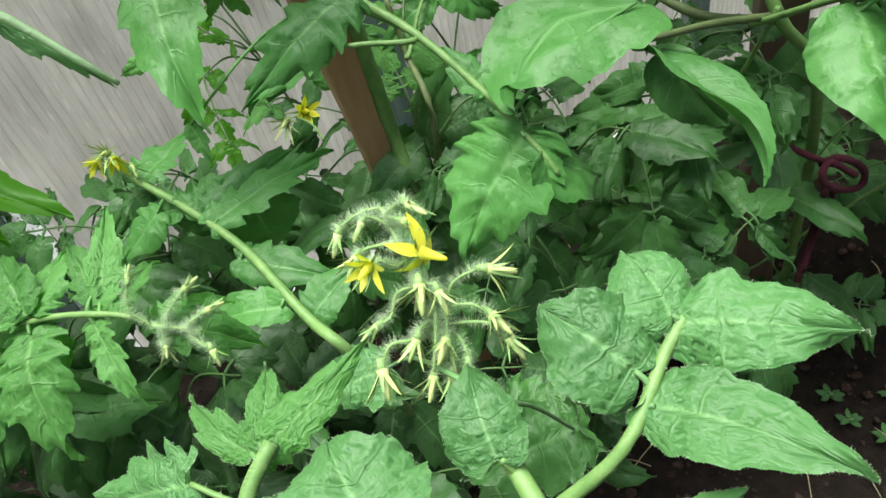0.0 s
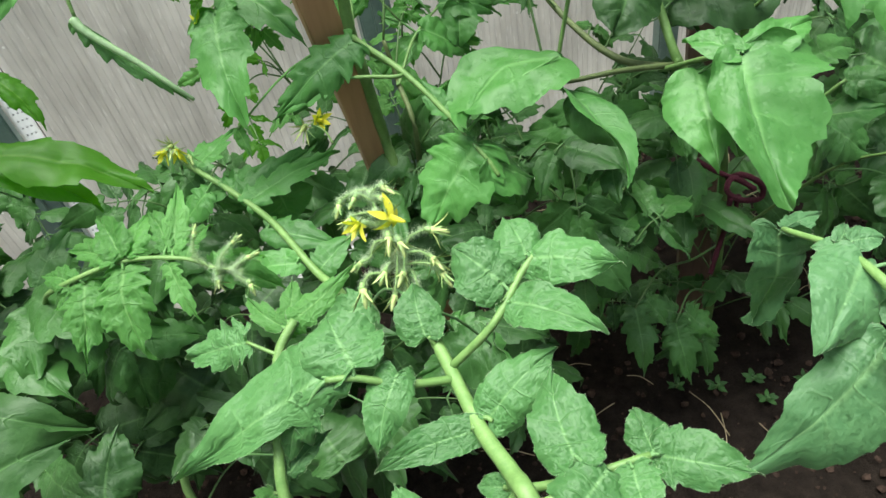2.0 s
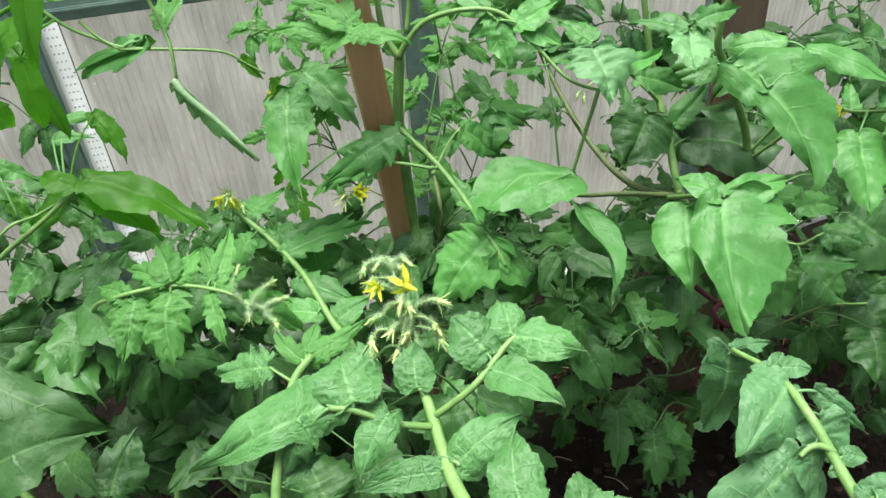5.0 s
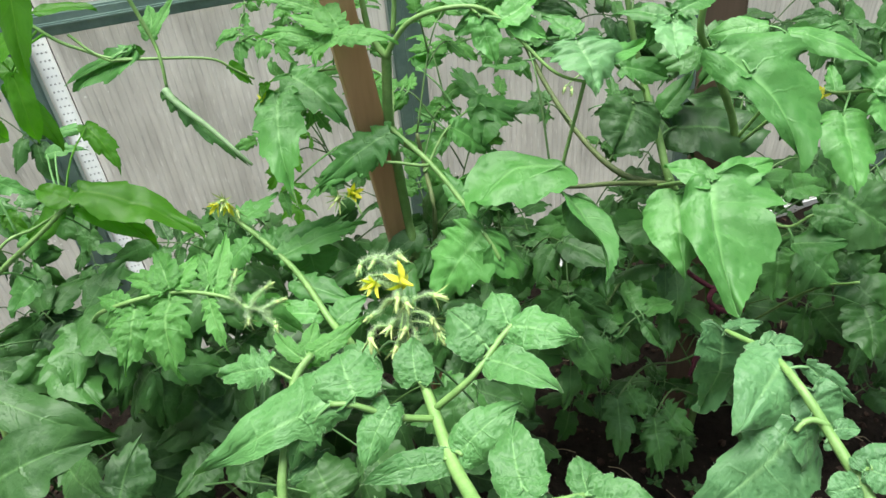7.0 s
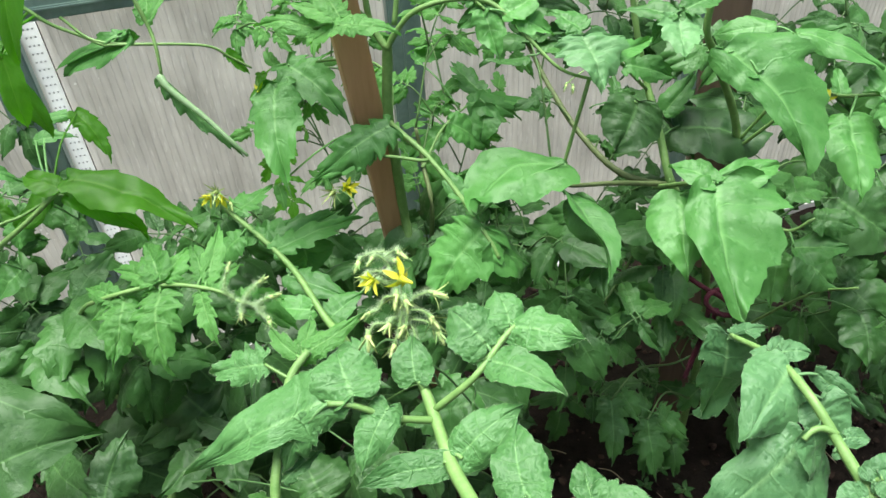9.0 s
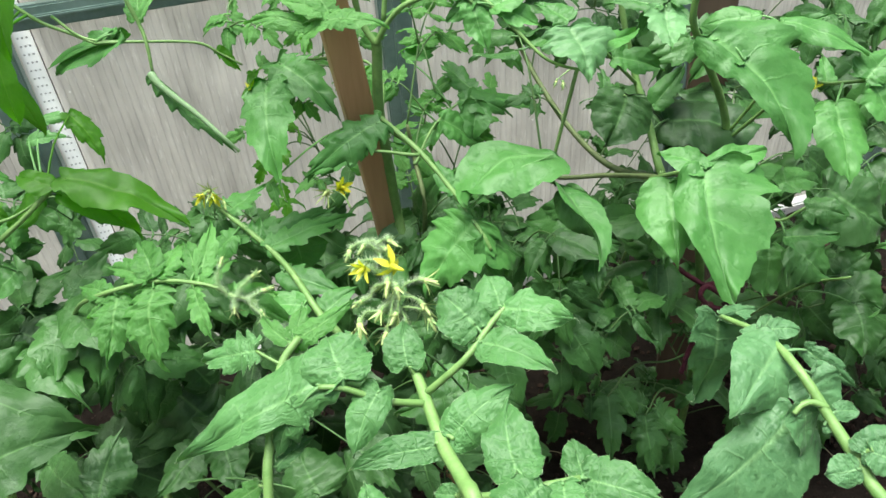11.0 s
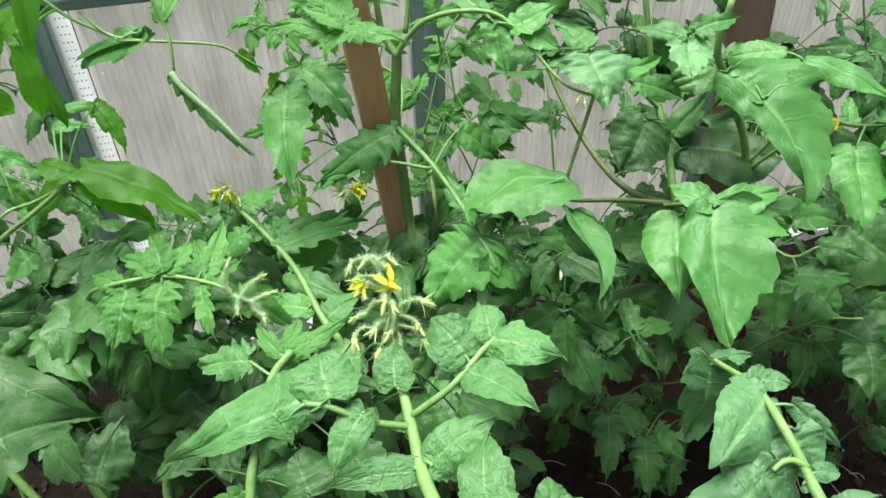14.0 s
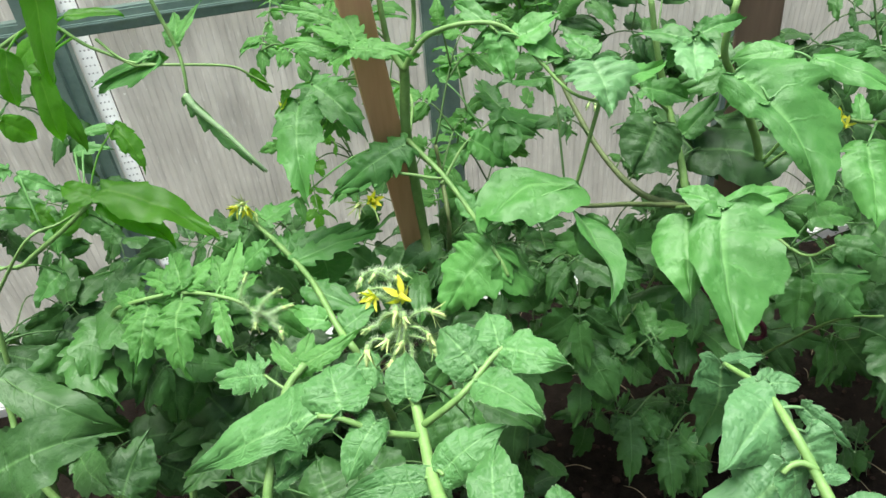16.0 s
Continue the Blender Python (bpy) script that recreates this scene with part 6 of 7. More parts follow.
right.leafy((0.869, 0.297, 0.532), 0.084, 296, "soft", 2, mat=SHADELEAF)
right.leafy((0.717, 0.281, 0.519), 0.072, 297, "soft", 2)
right.leafy((0.853, 0.330, 0.421), 0.064, 298, "soft", 2, mat=SHADELEAF)
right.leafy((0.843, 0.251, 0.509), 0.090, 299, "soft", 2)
right.leafy((0.732, 0.257, 0.428), 0.081, 300, "soft", 2, mat=SHADELEAF)
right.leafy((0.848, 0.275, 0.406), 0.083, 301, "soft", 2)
right.leafy((1.102, 0.675, 0.580), 0.095, 302, "soft", 1, mat=SHADELEAF)
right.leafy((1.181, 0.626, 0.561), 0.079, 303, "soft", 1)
right.leafy((1.107, 0.514, 0.614), 0.067, 304, "soft", 1, mat=SHADELEAF)
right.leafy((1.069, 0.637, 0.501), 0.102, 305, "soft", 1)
right.leafy((1.184, 0.612, 0.518), 0.108, 306, "soft", 1, mat=SHADELEAF)
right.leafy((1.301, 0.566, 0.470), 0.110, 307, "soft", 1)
right.leafy((0.890, 0.473, 0.494), 0.082, 308, "soft", 1, mat=SHADELEAF)
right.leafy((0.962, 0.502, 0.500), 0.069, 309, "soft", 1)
right.leafy((1.096, 0.494, 0.475), 0.079, 310, "soft", 1, mat=SHADELEAF)
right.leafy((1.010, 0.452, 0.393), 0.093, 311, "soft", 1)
right.leafy((1.148, 0.501, 0.372), 0.112, 312, "soft", 1, mat=SHADELEAF)
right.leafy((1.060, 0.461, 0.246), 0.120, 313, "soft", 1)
right.leafy((1.129, 0.437, 0.251), 0.115, 314, "soft", 1, mat=SHADELEAF)
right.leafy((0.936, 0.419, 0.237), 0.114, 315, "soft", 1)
right.leafy((0.963, 0.353, 0.271), 0.076, 316, "soft", 1, mat=SHADELEAF)
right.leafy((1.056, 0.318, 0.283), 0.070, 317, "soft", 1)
right.leafy((0.549, 0.628, 0.712), 0.109, 318, "soft", 1, mat=SHADELEAF)
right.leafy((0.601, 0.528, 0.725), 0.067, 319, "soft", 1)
right.leafy((0.710, 0.612, 0.689), 0.091, 320, "soft", 1, mat=SHADELEAF)
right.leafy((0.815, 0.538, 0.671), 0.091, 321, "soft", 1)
right.leafy((0.499, 0.528, 0.655), 0.075, 322, "soft", 1, mat=SHADELEAF)
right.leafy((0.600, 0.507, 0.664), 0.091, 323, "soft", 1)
right.leafy((0.685, 0.507, 0.643), 0.079, 324, "soft", 1, mat=SHADELEAF)
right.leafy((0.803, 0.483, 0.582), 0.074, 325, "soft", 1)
right.leafy((0.516, 0.517, 0.546), 0.069, 326, "soft", 1, mat=SHADELEAF)
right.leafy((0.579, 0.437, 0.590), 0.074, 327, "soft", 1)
right.leafy((0.666, 0.436, 0.593), 0.075, 328, "soft", 1, mat=SHADELEAF)
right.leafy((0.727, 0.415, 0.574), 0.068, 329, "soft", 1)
right.leafy((0.669, 0.731, 0.648), 0.103, 330, "soft", 1, mat=SHADELEAF)
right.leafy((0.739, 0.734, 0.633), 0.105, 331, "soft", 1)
right.leafy((0.795, 0.664, 0.599), 0.084, 332, "soft", 1, mat=SHADELEAF)
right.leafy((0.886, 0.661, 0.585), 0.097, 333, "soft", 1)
right.leafy((0.711, 0.728, 0.521), 0.097, 334, "soft", 1, mat=SHADELEAF)
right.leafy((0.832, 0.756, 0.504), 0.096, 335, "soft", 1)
right.leafy((0.806, 0.604, 0.548), 0.091, 336, "soft", 1, mat=SHADELEAF)
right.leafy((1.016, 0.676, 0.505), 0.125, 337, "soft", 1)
right.leafy((0.591, 0.705, 0.443), 0.079, 338, "soft", 1, mat=SHADELEAF)
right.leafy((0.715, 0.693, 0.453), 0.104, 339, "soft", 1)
right.leafy((0.840, 0.652, 0.391), 0.089, 340, "soft", 1, mat=SHADELEAF)
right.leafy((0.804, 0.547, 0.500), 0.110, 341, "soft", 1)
right.leafy((1.009, 0.618, 0.370), 0.102, 342, "soft", 1, mat=SHADELEAF)
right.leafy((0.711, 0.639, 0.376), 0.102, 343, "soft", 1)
right.leafy((0.781, 0.652, 0.344), 0.102, 344, "soft", 1, mat=SHADELEAF)
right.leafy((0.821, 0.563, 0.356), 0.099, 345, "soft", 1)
right.leafy((0.927, 0.562, 0.373), 0.089, 346, "soft", 1, mat=SHADELEAF)
right.leafy((0.480, 0.702, 0.665), 0.041, 347, "lob", 2)
right.leafy((0.500, 0.601, 0.712), 0.045, 348, "lob", 2)
right.leafy((0.356, 0.554, 0.684), 0.035, 349, "lob", 2)
right.leafy((0.430, 0.518, 0.691), 0.033, 350, "lob", 2)
right.leafy((0.434, 0.539, 0.618), 0.034, 351, "lob", 2)
right.leafy((0.318, 0.540, 0.567), 0.052, 352, "lob", 2)
right.leafy((0.471, 0.559, 0.508), 0.043, 353, "lob", 2)
right.leafy((0.360, 0.535, 0.494), 0.070, 354, "soft", 1)
right.leafy((0.475, 0.559, 0.401), 0.100, 355, "soft", 1)
right.leafy((0.548, 0.505, 0.467), 0.089, 356, "soft", 1)
right.leafy((0.622, 0.446, 0.453), 0.061, 357, "soft", 1)
right.leafy((0.706, 0.457, 0.460), 0.072, 358, "soft", 1)
right.leafy((0.755, 0.422, 0.438), 0.092, 359, "soft", 1)
right.leafy((0.423, 0.538, 0.387), 0.098, 360, "soft", 1)
right.leafy((0.468, 0.492, 0.348), 0.069, 361, "soft", 1)
right.leafy((0.503, 0.437, 0.417), 0.090, 362, "soft", 1)
right.leafy((0.643, 0.467, 0.341), 0.080, 363, "soft", 1)
right.leafy((0.693, 0.393, 0.377), 0.074, 364, "soft", 1)
right.leafy((0.750, 0.357, 0.388), 0.079, 365, "soft", 1)
right.leafy((0.454, 0.643, 0.413), 0.085, 366, "soft", 1)
right.leafy((0.551, 0.634, 0.395), 0.082, 367, "soft", 1)
right.leafy((0.719, 0.655, 0.326), 0.099, 368, "soft", 1)
right.leafy((0.769, 0.661, 0.294), 0.093, 369, "soft", 1)
right.leafy((0.788, 0.539, 0.356), 0.094, 370, "soft", 1)
right.leafy((0.977, 0.566, 0.278), 0.116, 371, "soft", 1)
right.leafy((0.441, 0.616, 0.292), 0.097, 372, "soft", 1)
right.leafy((0.567, 0.615, 0.238), 0.113, 373, "soft", 1)
right.leafy((0.637, 0.532, 0.279), 0.093, 374, "soft", 1)
right.leafy((0.724, 0.530, 0.304), 0.087, 375, "soft", 1)
right.leafy((0.818, 0.504, 0.236), 0.111, 376, "soft", 1)
right.leafy((0.884, 0.471, 0.256), 0.098, 377, "soft", 1)
right.leafy((0.606, 0.452, 0.209), 0.083, 378, "lob", 1, droop=0.9)
right.leafy((0.504, 0.429, 0.179), 0.083, 379, "lob", 1, droop=0.9)
right.leafy((0.514, 0.393, 0.177), 0.060, 380, "lob", 1, droop=0.9)
right.leafy((0.489, 0.615, 0.209), 0.065, 381, "lob", 2)
right.leafy((0.620, 0.523, 0.241), 0.053, 382, "lob", 2)
right.leafy((0.725, 0.541, 0.203), 0.091, 383, "lob", 2)
right.leafy((0.824, 0.490, 0.203), 0.072, 384, "lob", 2)
right.leafy((0.849, 0.418, 0.235), 0.079, 385, "lob", 2)
right.leafy((0.416, 0.554, 0.098), 0.068, 386, "lob", 2)
right.leafy((0.633, 0.532, 0.113), 0.085, 387, "lob", 2)
right.leafy((0.685, 0.411, 0.139), 0.069, 388, "lob", 2)
right.leafy((0.850, 0.419, 0.043), 0.078, 389, "lob", 2)
right.leafy((0.875, 0.404, 0.140), 0.071, 390, "lob", 2)
right.leafy((0.476, 0.516, 0.161), 0.055, 391, "lob", 2, droop=0.6)
right.leafy((0.547, 0.532, 0.147), 0.069, 392, "lob", 2, droop=0.6)
right.leafy((0.483, 0.403, 0.191), 0.055, 393, "lob", 2, droop=0.6)
staked.leafy((0.074, 0.643, 0.838), 0.027, 394, "lob", 2, mat=YOUNG, droop=0.3)
staked.leafy((0.094, 0.580, 0.840), 0.020, 395, "lob", 2, mat=YOUNG, droop=0.3)
staked.leafy((0.167, 0.685, 0.800), 0.023, 396, "lob", 2, mat=YOUNG, droop=0.3)
staked.leafy((0.095, 0.650, 0.792), 0.024, 397, "lob", 2, mat=YOUNG, droop=0.3)
staked.leafy((0.194, 0.685, 0.741), 0.037, 398, "lob", 2, mat=YOUNG, droop=0.3)
staked.leafy((0.154, 0.549, 0.760), 0.029, 399, "lob", 2, mat=YOUNG, droop=0.3)
staked.leafy((0.081, 0.570, 0.743), 0.023, 400, "lob", 2, mat=YOUNG, droop=0.3)
staked.leafy((0.103, 0.540, 0.737), 0.026, 401, "lob", 2, mat=YOUNG, droop=0.3)
staked.leafy((0.229, 0.583, 0.806), 0.033, 402, "lob", 2, mat=YOUNG, droop=0.25)
staked.leafy((0.326, 0.658, 0.772), 0.032, 403, "lob", 2, mat=YOUNG, droop=0.25)
staked.leafy((0.313, 0.539, 0.826), 0.035, 404, "lob", 2, mat=YOUNG, droop=0.25)
staked.leafy((0.258, 0.662, 0.739), 0.034, 405, "lob", 2, mat=YOUNG, droop=0.25)
staked.leafy((0.334, 0.610, 0.742), 0.030, 406, "lob", 2, mat=YOUNG, droop=0.25)
staked.leafy((0.201, 0.591, 0.722), 0.034, 407, "lob", 2, mat=YOUNG, droop=0.25)
staked.leafy((0.262, 0.617, 0.683), 0.041, 408, "lob", 2, mat=YOUNG, droop=0.25)
staked.leafy((0.111, 0.480, 0.573), 0.060, 409, "soft", 1)
staked.leafy((0.162, 0.467, 0.573), 0.060, 410, "soft", 1)
staked.leafy((0.228, 0.535, 0.490), 0.069, 411, "soft", 1)
staked.leafy((0.259, 0.478, 0.498), 0.064, 412, "soft", 1)
staked.leafy((0.102, 0.459, 0.520), 0.065, 413, "soft", 1)
staked.leafy((0.131, 0.468, 0.501), 0.051, 414, "soft", 1)
staked.leafy((0.179, 0.459, 0.474), 0.061, 415, "soft", 1)
staked.leafy((0.233, 0.422, 0.522), 0.058, 416, "soft", 1)
hairy.leafy((0.002, 0.571, 0.489), 0.060, 417, "soft", 1)
hairy.leafy((0.036, 0.541, 0.511), 0.060, 418, "soft", 1)
hairy.leafy((-0.032, 0.505, 0.491), 0.058, 419, "soft", 1)
hairy.leafy((0.007, 0.521, 0.483), 0.053, 420, "soft", 1)
hairy.leafy((0.036, 0.497, 0.457), 0.055, 421, "soft", 1)
staked.leafy((0.0647, 0.7121, 0.6243), 0.030, 700, 'lob', 1, mat=SMOOTH)
staked.leafy((0.0980, 0.7043, 0.6254), 0.030, 701, 'lob', 1, mat=SMOOTH)
staked.leafy((0.0685, 0.6921, 0.6064), 0.028, 702, 'lob', 1, mat=SMOOTH)
staked.leafy((0.0644, 0.6380, 0.5910), 0.029, 703, 'lob', 1, mat=SMOOTH)
staked.leafy((0.0500, 0.6827, 0.5928), 0.030, 704, 'lob', 1, mat=SMOOTH)
staked.leafy((0.0649, 0.6088, 0.5819), 0.028, 705, 'lob', 1, mat=SMOOTH)
staked.leafy((0.1072, 0.6753, 0.5637), 0.031, 706, 'lob', 1, mat=YOUNG)
staked.leafy((0.0615, 0.7604, 0.6324), 0.031, 707, 'lob', 1, mat=YOUNG)
staked.leafy((0.0938, 0.7534, 0.6340), 0.031, 708, 'lob', 1, mat=SMOOTH)
# ---------------------------------------------------------------- flower trusses
truss(front, [(0.1187, 0.2342, 0.6543), (0.1100, 0.2423, 0.6688), (0.1103, 0.2473, 0.6956), (0.1123, 0.2601, 0.7155), (0.1127, 0.2774, 0.7282), (0.1128, 0.2890, 0.7355)], [
    ([(0.1051, 0.2912, 0.7357), (0.0961, 0.2894, 0.7353), (0.0925, 0.2869, 0.7340)], "bud", 0.019, (-0.0040, -0.0035, -0.0044)),
    ([(0.1153, 0.2849, 0.7360), (0.1213, 0.2836, 0.7399), (0.1219, 0.2794, 0.7398)], "bud", 0.02, (0.0035, -0.0088, -0.0001)),
    ([(0.1085, 0.2737, 0.7274), (0.1145, 0.2670, 0.7280), (0.1183, 0.2626, 0.7286)], "open", 0.025, (0.378, -0.759, 0.219)),
    ([(0.1078, 0.2696, 0.7215), (0.1031, 0.2703, 0.7265), (0.0985, 0.2705, 0.7273)], "curled", 0.021, (-0.614, -0.680, 0.251)),
    ([(0.1124, 0.2609, 0.7199), (0.1118, 0.2556, 0.7203)], "faded", 0.024, (-0.0044, -0.0104, -0.0054)),
    ([(0.1173, 0.2495, 0.7086), (0.1237, 0.2514, 0.7175), (0.1324, 0.2502, 0.7204), (0.1380, 0.2482, 0.7200)], "faded", 0.023, (0.0111, -0.0054, -0.0042)),
    ([(0.1197, 0.2435, 0.7036), (0.1299, 0.2359, 0.7045), (0.1345, 0.2294, 0.6996)], "bud", 0.022, (0.0026, -0.0105, -0.0093)),
    ([(0.1172, 0.2423, 0.7000), (0.1180, 0.2348, 0.6968), (0.1161, 0.2303, 0.6920)], "faded", 0.023, (-0.0041, -0.0088, -0.0094)),
    ([(0.1018, 0.2458, 0.7030), (0.0918, 0.2471, 0.7053), (0.0850, 0.2418, 0.7005)], "faded", 0.024, (-0.0030, -0.0115, -0.0062)),
    ([(0.1033, 0.2617, 0.7147), (0.0972, 0.2555, 0.7110), (0.0908, 0.2554, 0.7093)], "bud", 0.017, (-0.0067, -0.0008, -0.0025)),
    ([(0.1126, 0.2811, 0.7317), (0.1067, 0.2846, 0.7372), (0.1026, 0.2837, 0.7371)], "bud", 0.016, (-0.0064, -0.0043, -0.0038)),
    ([(0.1124, 0.2591, 0.7182), (0.1175, 0.2538, 0.7182), (0.1174, 0.2512, 0.7175)], "faded", 0.02, (-0.0006, -0.0069, -0.0048)),
    ([(0.1101, 0.2494, 0.7048), (0.1043, 0.2468, 0.7064), (0.1023, 0.2442, 0.7053)], "faded", 0.019, (-0.0063, -0.0042, -0.0055)),
    ([(0.1141, 0.2831, 0.7340), (0.1179, 0.2769, 0.7346)], "bud", 0.018, (0.0025, -0.0076, 0.0007)),
    ([(0.1122, 0.2447, 0.7010), (0.1111, 0.2345, 0.6947), (0.1087, 0.2311, 0.6909)], "bud", 0.019, (-0.0033, -0.0047, -0.0052)),
    ([(0.1118, 0.2760, 0.7267), (0.1005, 0.2776, 0.7290), (0.0951, 0.2774, 0.7275)], "faded", 0.018, (-0.0081, -0.0062, -0.0043)),
    ([(0.1257, 0.2430, 0.7120), (0.1322, 0.2371, 0.7069)], "faded", 0.022, (0.224, -0.879, -0.195)),
    ([(0.1162, 0.2449, 0.7109), (0.1125, 0.2394, 0.7028)], "faded", 0.021, (-0.653, -0.652, -0.219)),
    ([(0.1126, 0.2460, 0.7111), (0.1021, 0.2337, 0.6922)], "faded", 0.02, (-0.582, -0.741, -0.304)),
], 0.0015, 1100, 0.0050, 3)
truss(back, [(-0.0160, 0.5553, 0.6394), (-0.0182, 0.5567, 0.6467), (-0.0209, 0.5569, 0.6504)], [
    ([(-0.0161, 0.5526, 0.6466), (-0.0192, 0.5491, 0.6519)], "curled", 0.022, (-0.0160, -0.0150, -0.0010)),
    ([(-0.0122, 0.5525, 0.6477), (-0.0118, 0.5496, 0.6548)], "faded", 0.022, (-0.0060, -0.0178, 0.0105)),
    ([(-0.0115, 0.5511, 0.6462), (-0.0094, 0.5460, 0.6512)], "curled", 0.024, (0.0010, -0.0230, -0.0060)),
    ([(-0.0096, 0.5476, 0.6426), (-0.0009, 0.5381, 0.6442)], "bud", 0.02, (0.0010, -0.0119, -0.0035)),
], 0.0012, 20, 0.002, 5)
truss(hairy, [(-0.0086, 0.3681, 0.6563), (0.0028, 0.3605, 0.6548), (0.0140, 0.3516, 0.6538)], [
    ([(-0.0052, 0.3608, 0.6526), (-0.0062, 0.3558, 0.6505)], "faded", 0.014, (-0.0018, -0.0118, -0.0023)),
    ([(0.0026, 0.3665, 0.6620), (0.0145, 0.3713, 0.6673)], "bud", 0.019, (0.0084, 0.0007, 0.0034)),
    ([(0.0104, 0.3570, 0.6572), (0.0212, 0.3559, 0.6612)], "bud", 0.019, (0.0077, -0.0009, 0.0013)),
    ([(0.0087, 0.3517, 0.6522), (0.0157, 0.3396, 0.6503)], "bud", 0.019, (0.0000, -0.0049, -0.0059)),
    ([(-0.0154, 0.3776, 0.6656), (-0.0093, 0.3856, 0.6772)], "bud", 0.017, (0.0043, 0.0105, 0.0035)),
], 0.0012, 800, 0.006, 7)
truss(staked, [(0.1327, 0.5545, 0.5901), (0.1322, 0.5859, 0.5860), (0.1256, 0.6227, 0.5761)], [
    ([(0.1168, 0.6236, 0.5745)], "faded", 0.03, (-0.0114, -0.0188, 0.0052)),
    ([(0.1324, 0.6167, 0.5814)], "curled", 0.032, (0.0050, -0.0253, 0.0129)),
], 0.0012, 10, 0.002, 11)
truss(staked, [(0.0894, 0.5588, 0.7706), (0.0702, 0.5574, 0.7630), (0.0571, 0.5497, 0.7601)], [
    ([(0.0545, 0.5457, 0.7607)], "open", 0.014, (-0.0070, -0.0156, 0.0041)),
    ([(0.1080, 0.5541, 0.7496), (0.1172, 0.5535, 0.7413)], "faded", 0.02, (-0.0003, -0.0157, -0.0086)),
], 0.0012, 10, 0.002, 13)
truss(right, [(0.5693, 0.3457, 0.7449), (0.5550, 0.3457, 0.7510), (0.5447, 0.3441, 0.7564)], [
    ([(0.5380, 0.3403, 0.7601)], "curled", 0.02, (-0.0192, -0.0131, 0.0097)),
    ([(0.5463, 0.3388, 0.7504)], "open", 0.014, (-0.0129, -0.0135, 0.0007)),
], 0.0012, 10, 0.002, 17)
truss(right, [(0.4194, 0.5720, 0.6999), (0.4044, 0.5702, 0.6932), (0.4004, 0.5693, 0.6908)], [
    ([(0.3964, 0.5684, 0.6885)], "bud", 0.017, (-0.0056, -0.0047, -0.0075)),
    ([(0.4035, 0.5648, 0.6864)], "bud", 0.017, (-0.0023, -0.0053, -0.0073)),
], 0.001, 6, 0.002, 19)
fuzz(front, 2600, 0.0022, 0.45)
fuzz(side, 2000, 0.0018, 0.45)

# ---------------------------------------------------------------- red cord, weeds, straw, clods
def cord(pts, r):
    return tube_data(smooth_line(pts, 8), r, r * 0.9, 10, 0.10, 77)


def red_tie():
    root = new("plant_tie")
    root.location = (0.5601, 0.4210, 0.4206)
    o = root.location
    tagged(root, "dark red knitted cord knotted round the stake and stem", "cord")
    def sub(name, data):
        v, fa = data
        piece(name, mesh_of(name, [(q[0] - o[0], q[1] - o[1], q[2] - o[2]) for q in v], fa, YARN), root)
    sub("band", cord([(0.5514, 0.5149, 0.4153), (0.5264, 0.4586, 0.4475), (0.5299, 0.4314, 0.4501), (0.5469, 0.4161, 0.4401)], 0.0034))
    sub("knot", cord([(0.5403, 0.4257, 0.4383), (0.5517, 0.4132, 0.4477), (0.5743, 0.4052, 0.4276), (0.5743, 0.4034, 0.4076), (0.5443, 0.4048, 0.4196), (0.5282, 0.4100, 0.4387), (0.5409, 0.4151, 0.4467), (0.5613, 0.4017, 0.4301)], 0.0037))
    sub("tail", cord([(0.5456, 0.4085, 0.4233), (0.5395, 0.4051, 0.4003), (0.5194, 0.3962, 0.3776), (0.5022, 0.3854, 0.3540)], 0.0031))
    sub("tail", cord([(0.5326, 0.4071, 0.4279), (0.5366, 0.4121, 0.3695), (0.5062, 0.3916, 0.3242)], 0.0034))


red_tie()


def straws():
    rnd = random.Random(8)
    bits = []
    for _ in range(70):
        x, y = rnd.uniform(0.25, 1.0), rnd.uniform(0.25, 0.95)
        a, l = rnd.uniform(0, 6.3), rnd.uniform(0.02, 0.09)
        dx, dy = math.cos(a) * l, math.sin(a) * l
        bits.append(tube_data(smooth_line([(x, y, 0.006), (x + dx * 0.5, y + dy * 0.5, 0.012 + 0.1 * l), (x + dx, y + dy, 0.007)], 3), 0.0008, 0.0005, 5))
    v, f = join(*bits)
    tagged(new("straw", mesh_of("straw", v, f, STRAW)), "scattered dry straw stalks on dark soil", "straw", kind="stuff")


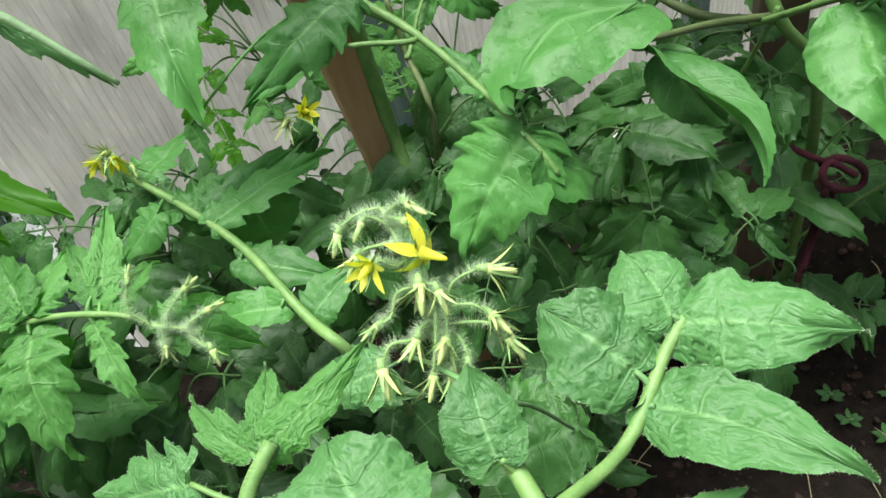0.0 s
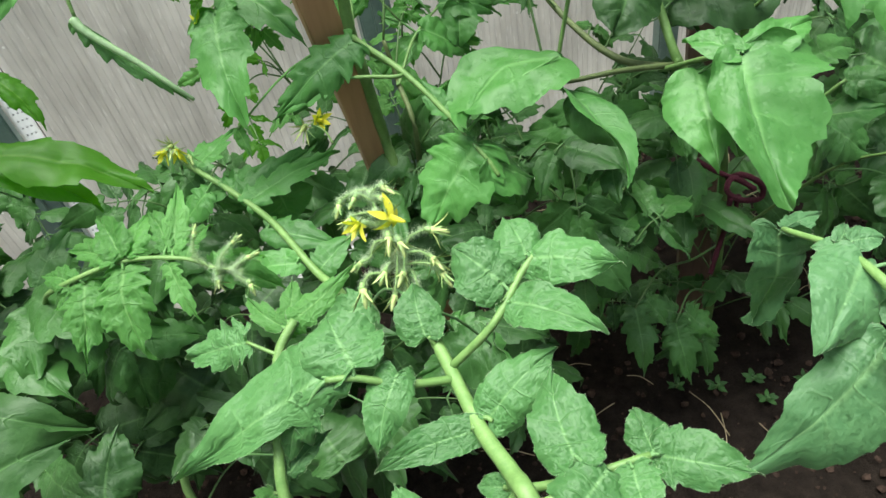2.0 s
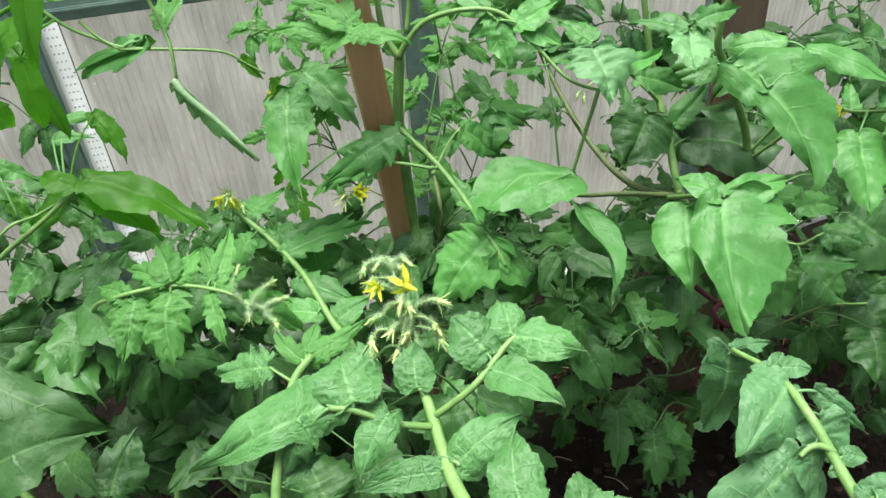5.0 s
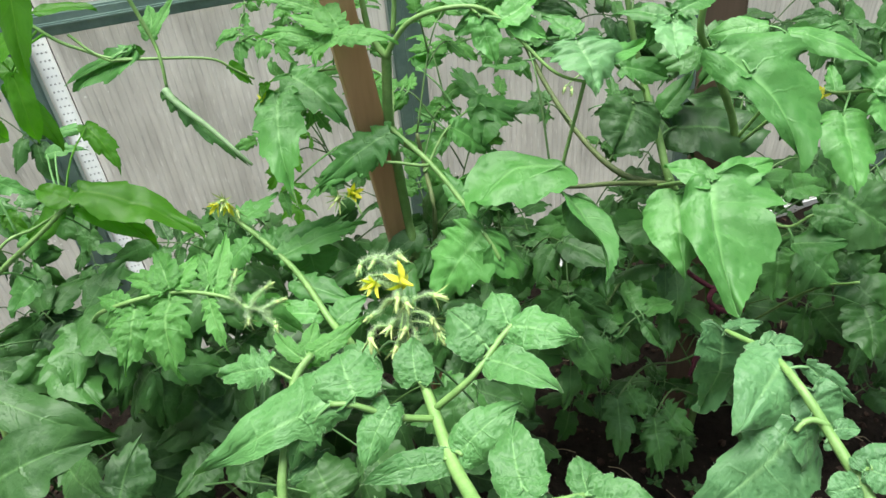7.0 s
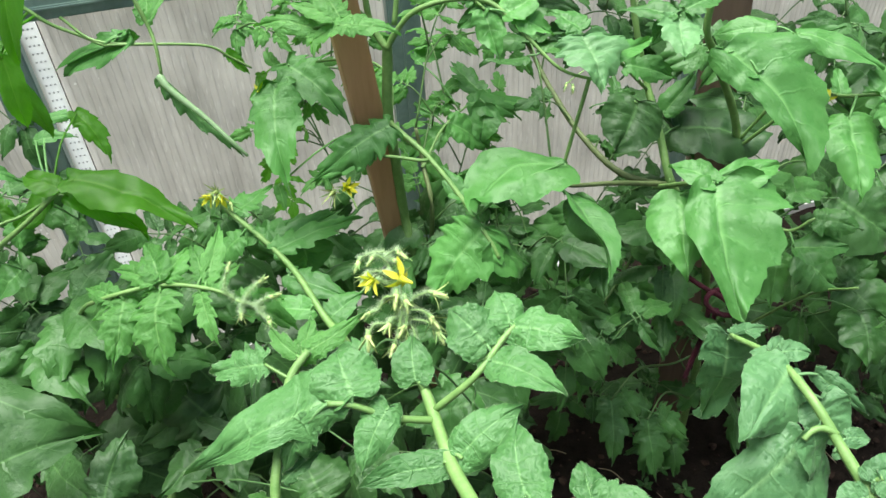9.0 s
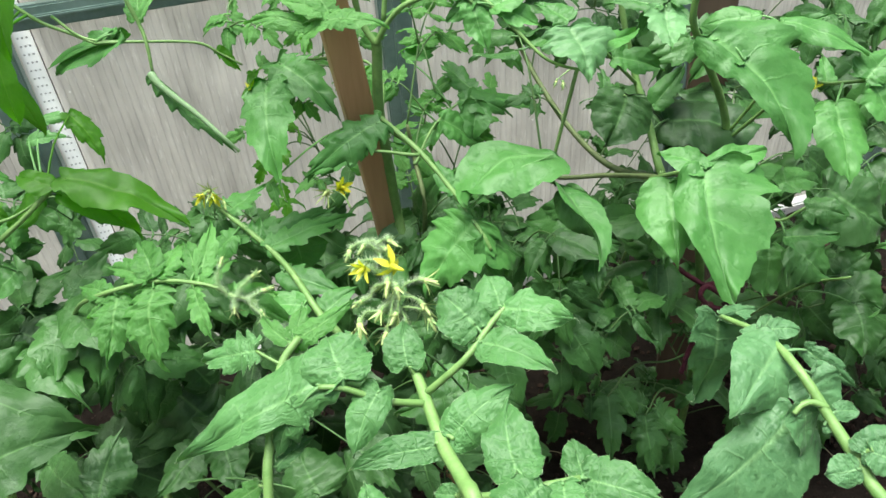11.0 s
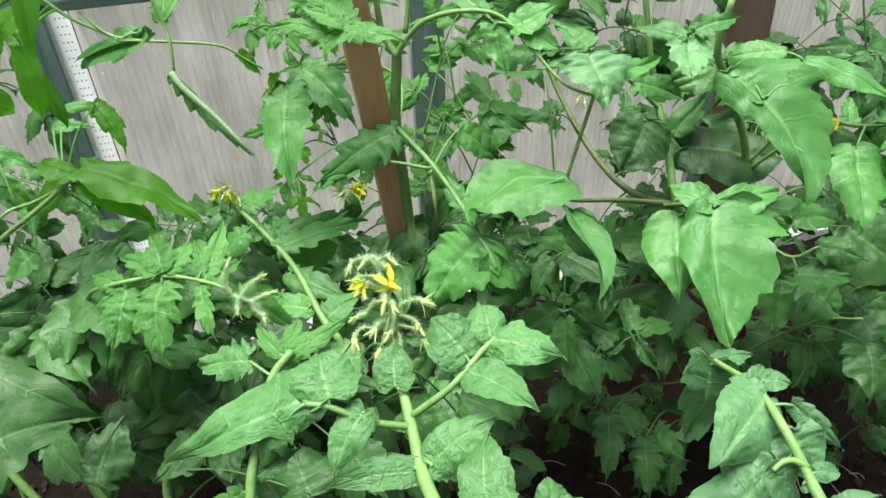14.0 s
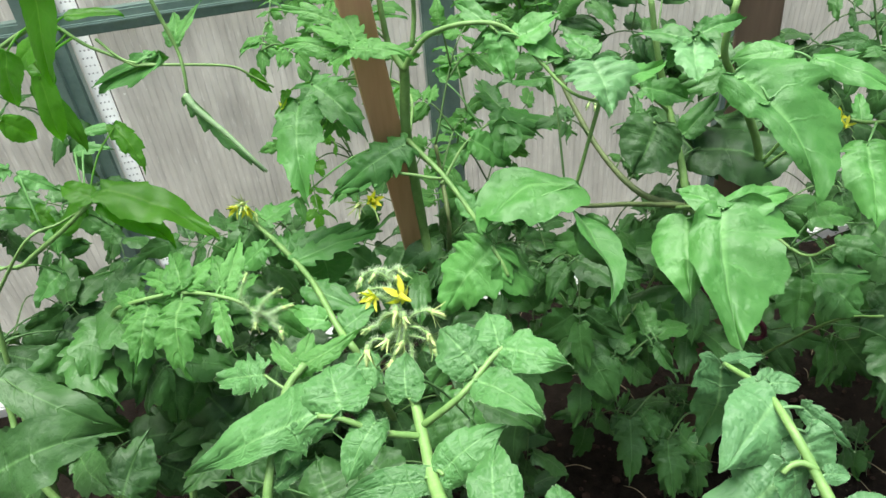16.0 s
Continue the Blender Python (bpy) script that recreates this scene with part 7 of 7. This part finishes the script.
def clods():
    rnd = random.Random(9)
    verts, faces = [], []
    bm = bmesh.new()
    bmesh.ops.create_icosphere(bm, subdivisions=1, radius=1)
    bm.verts.index_update()
    unit, tri = [q.co.copy() for q in bm.verts], [tuple(q.index for q in p.verts) for p in bm.faces]
    bm.free()
    for _ in range(2600):
        x, y, r = rnd.uniform(-0.6, 1.3), rnd.uniform(0.15, 1.0), 0.002 + 0.007 * rnd.random() ** 3
        o = len(verts)
        for q in unit:
            k = r * rnd.uniform(0.6, 1.2)
            verts.append((x + q.x * k, y + q.y * k, 0.004 + q.z * k * 0.7))
        faces += [tuple(i + o for i in t) for t in tri]
    tagged(new("soil_clods", mesh_of("soil_clods", verts, faces, CLOD, smooth=False)), "loose crumbs and clods of dark soil", "soil", kind="stuff")


straws()
clods()


def weed(at, size, seed):
    """A small weed: a rosette of stalked round leaves."""
    rnd = random.Random(seed)
    p = Plant("weed_seedling", at, "small green weed seedling growing in dark soil", "weed", "weeds")
    p.stem([at, (at[0] + 0.004, at[1], at[2] + size * 0.6), (at[0], at[1] - 0.005, at[2] + size * 1.1)], 0.0012, 0.0008)
    for k in range(rnd.randint(5, 8)):
        t, e = 2.4 * k + rnd.uniform(-0.3, 0.3), rnd.uniform(0.15, 0.7)
        a = (at[0] + 0.25 * size * math.cos(t), at[1] + 0.25 * size * math.sin(t), at[2] + size * (0.35 + 0.1 * k))
        b = (a[0] + size * math.cos(t), a[1] + size * math.sin(t), a[2] + size * e * 0.5)
        p.blade(a, b, size * 0.62, "rnd" if seed % 2 else "ov", 0, 0.15, -0.1, MATURE, True, 4, 4)


weed((0.620, 0.353, 0.002), 0.013, 1)
weed((0.570, 0.407, 0.002), 0.016, 2)
weed((0.557, 0.455, 0.002), 0.014, 3)
weed((0.586, 0.602, 0.002), 0.017, 4)
weed((0.538, 0.545, 0.002), 0.017, 5)
weed((0.633, 0.591, 0.002), 0.011, 6)
weed((0.719, 0.615, 0.002), 0.010, 7)
weed((0.983, 0.454, 0.002), 0.019, 8)
weed((0.587, 0.698, 0.002), 0.013, 9)
weed((0.518, 0.437, 0.002), 0.013, 10)
weed((0.557, 0.589, 0.002), 0.021, 11)
weed((0.627, 0.392, 0.002), 0.014, 21)
weed((0.641, 0.311, 0.002), 0.017, 22)
weed((0.657, 0.274, 0.002), 0.016, 24)
weed((0.692, 0.355, 0.002), 0.013, 26)
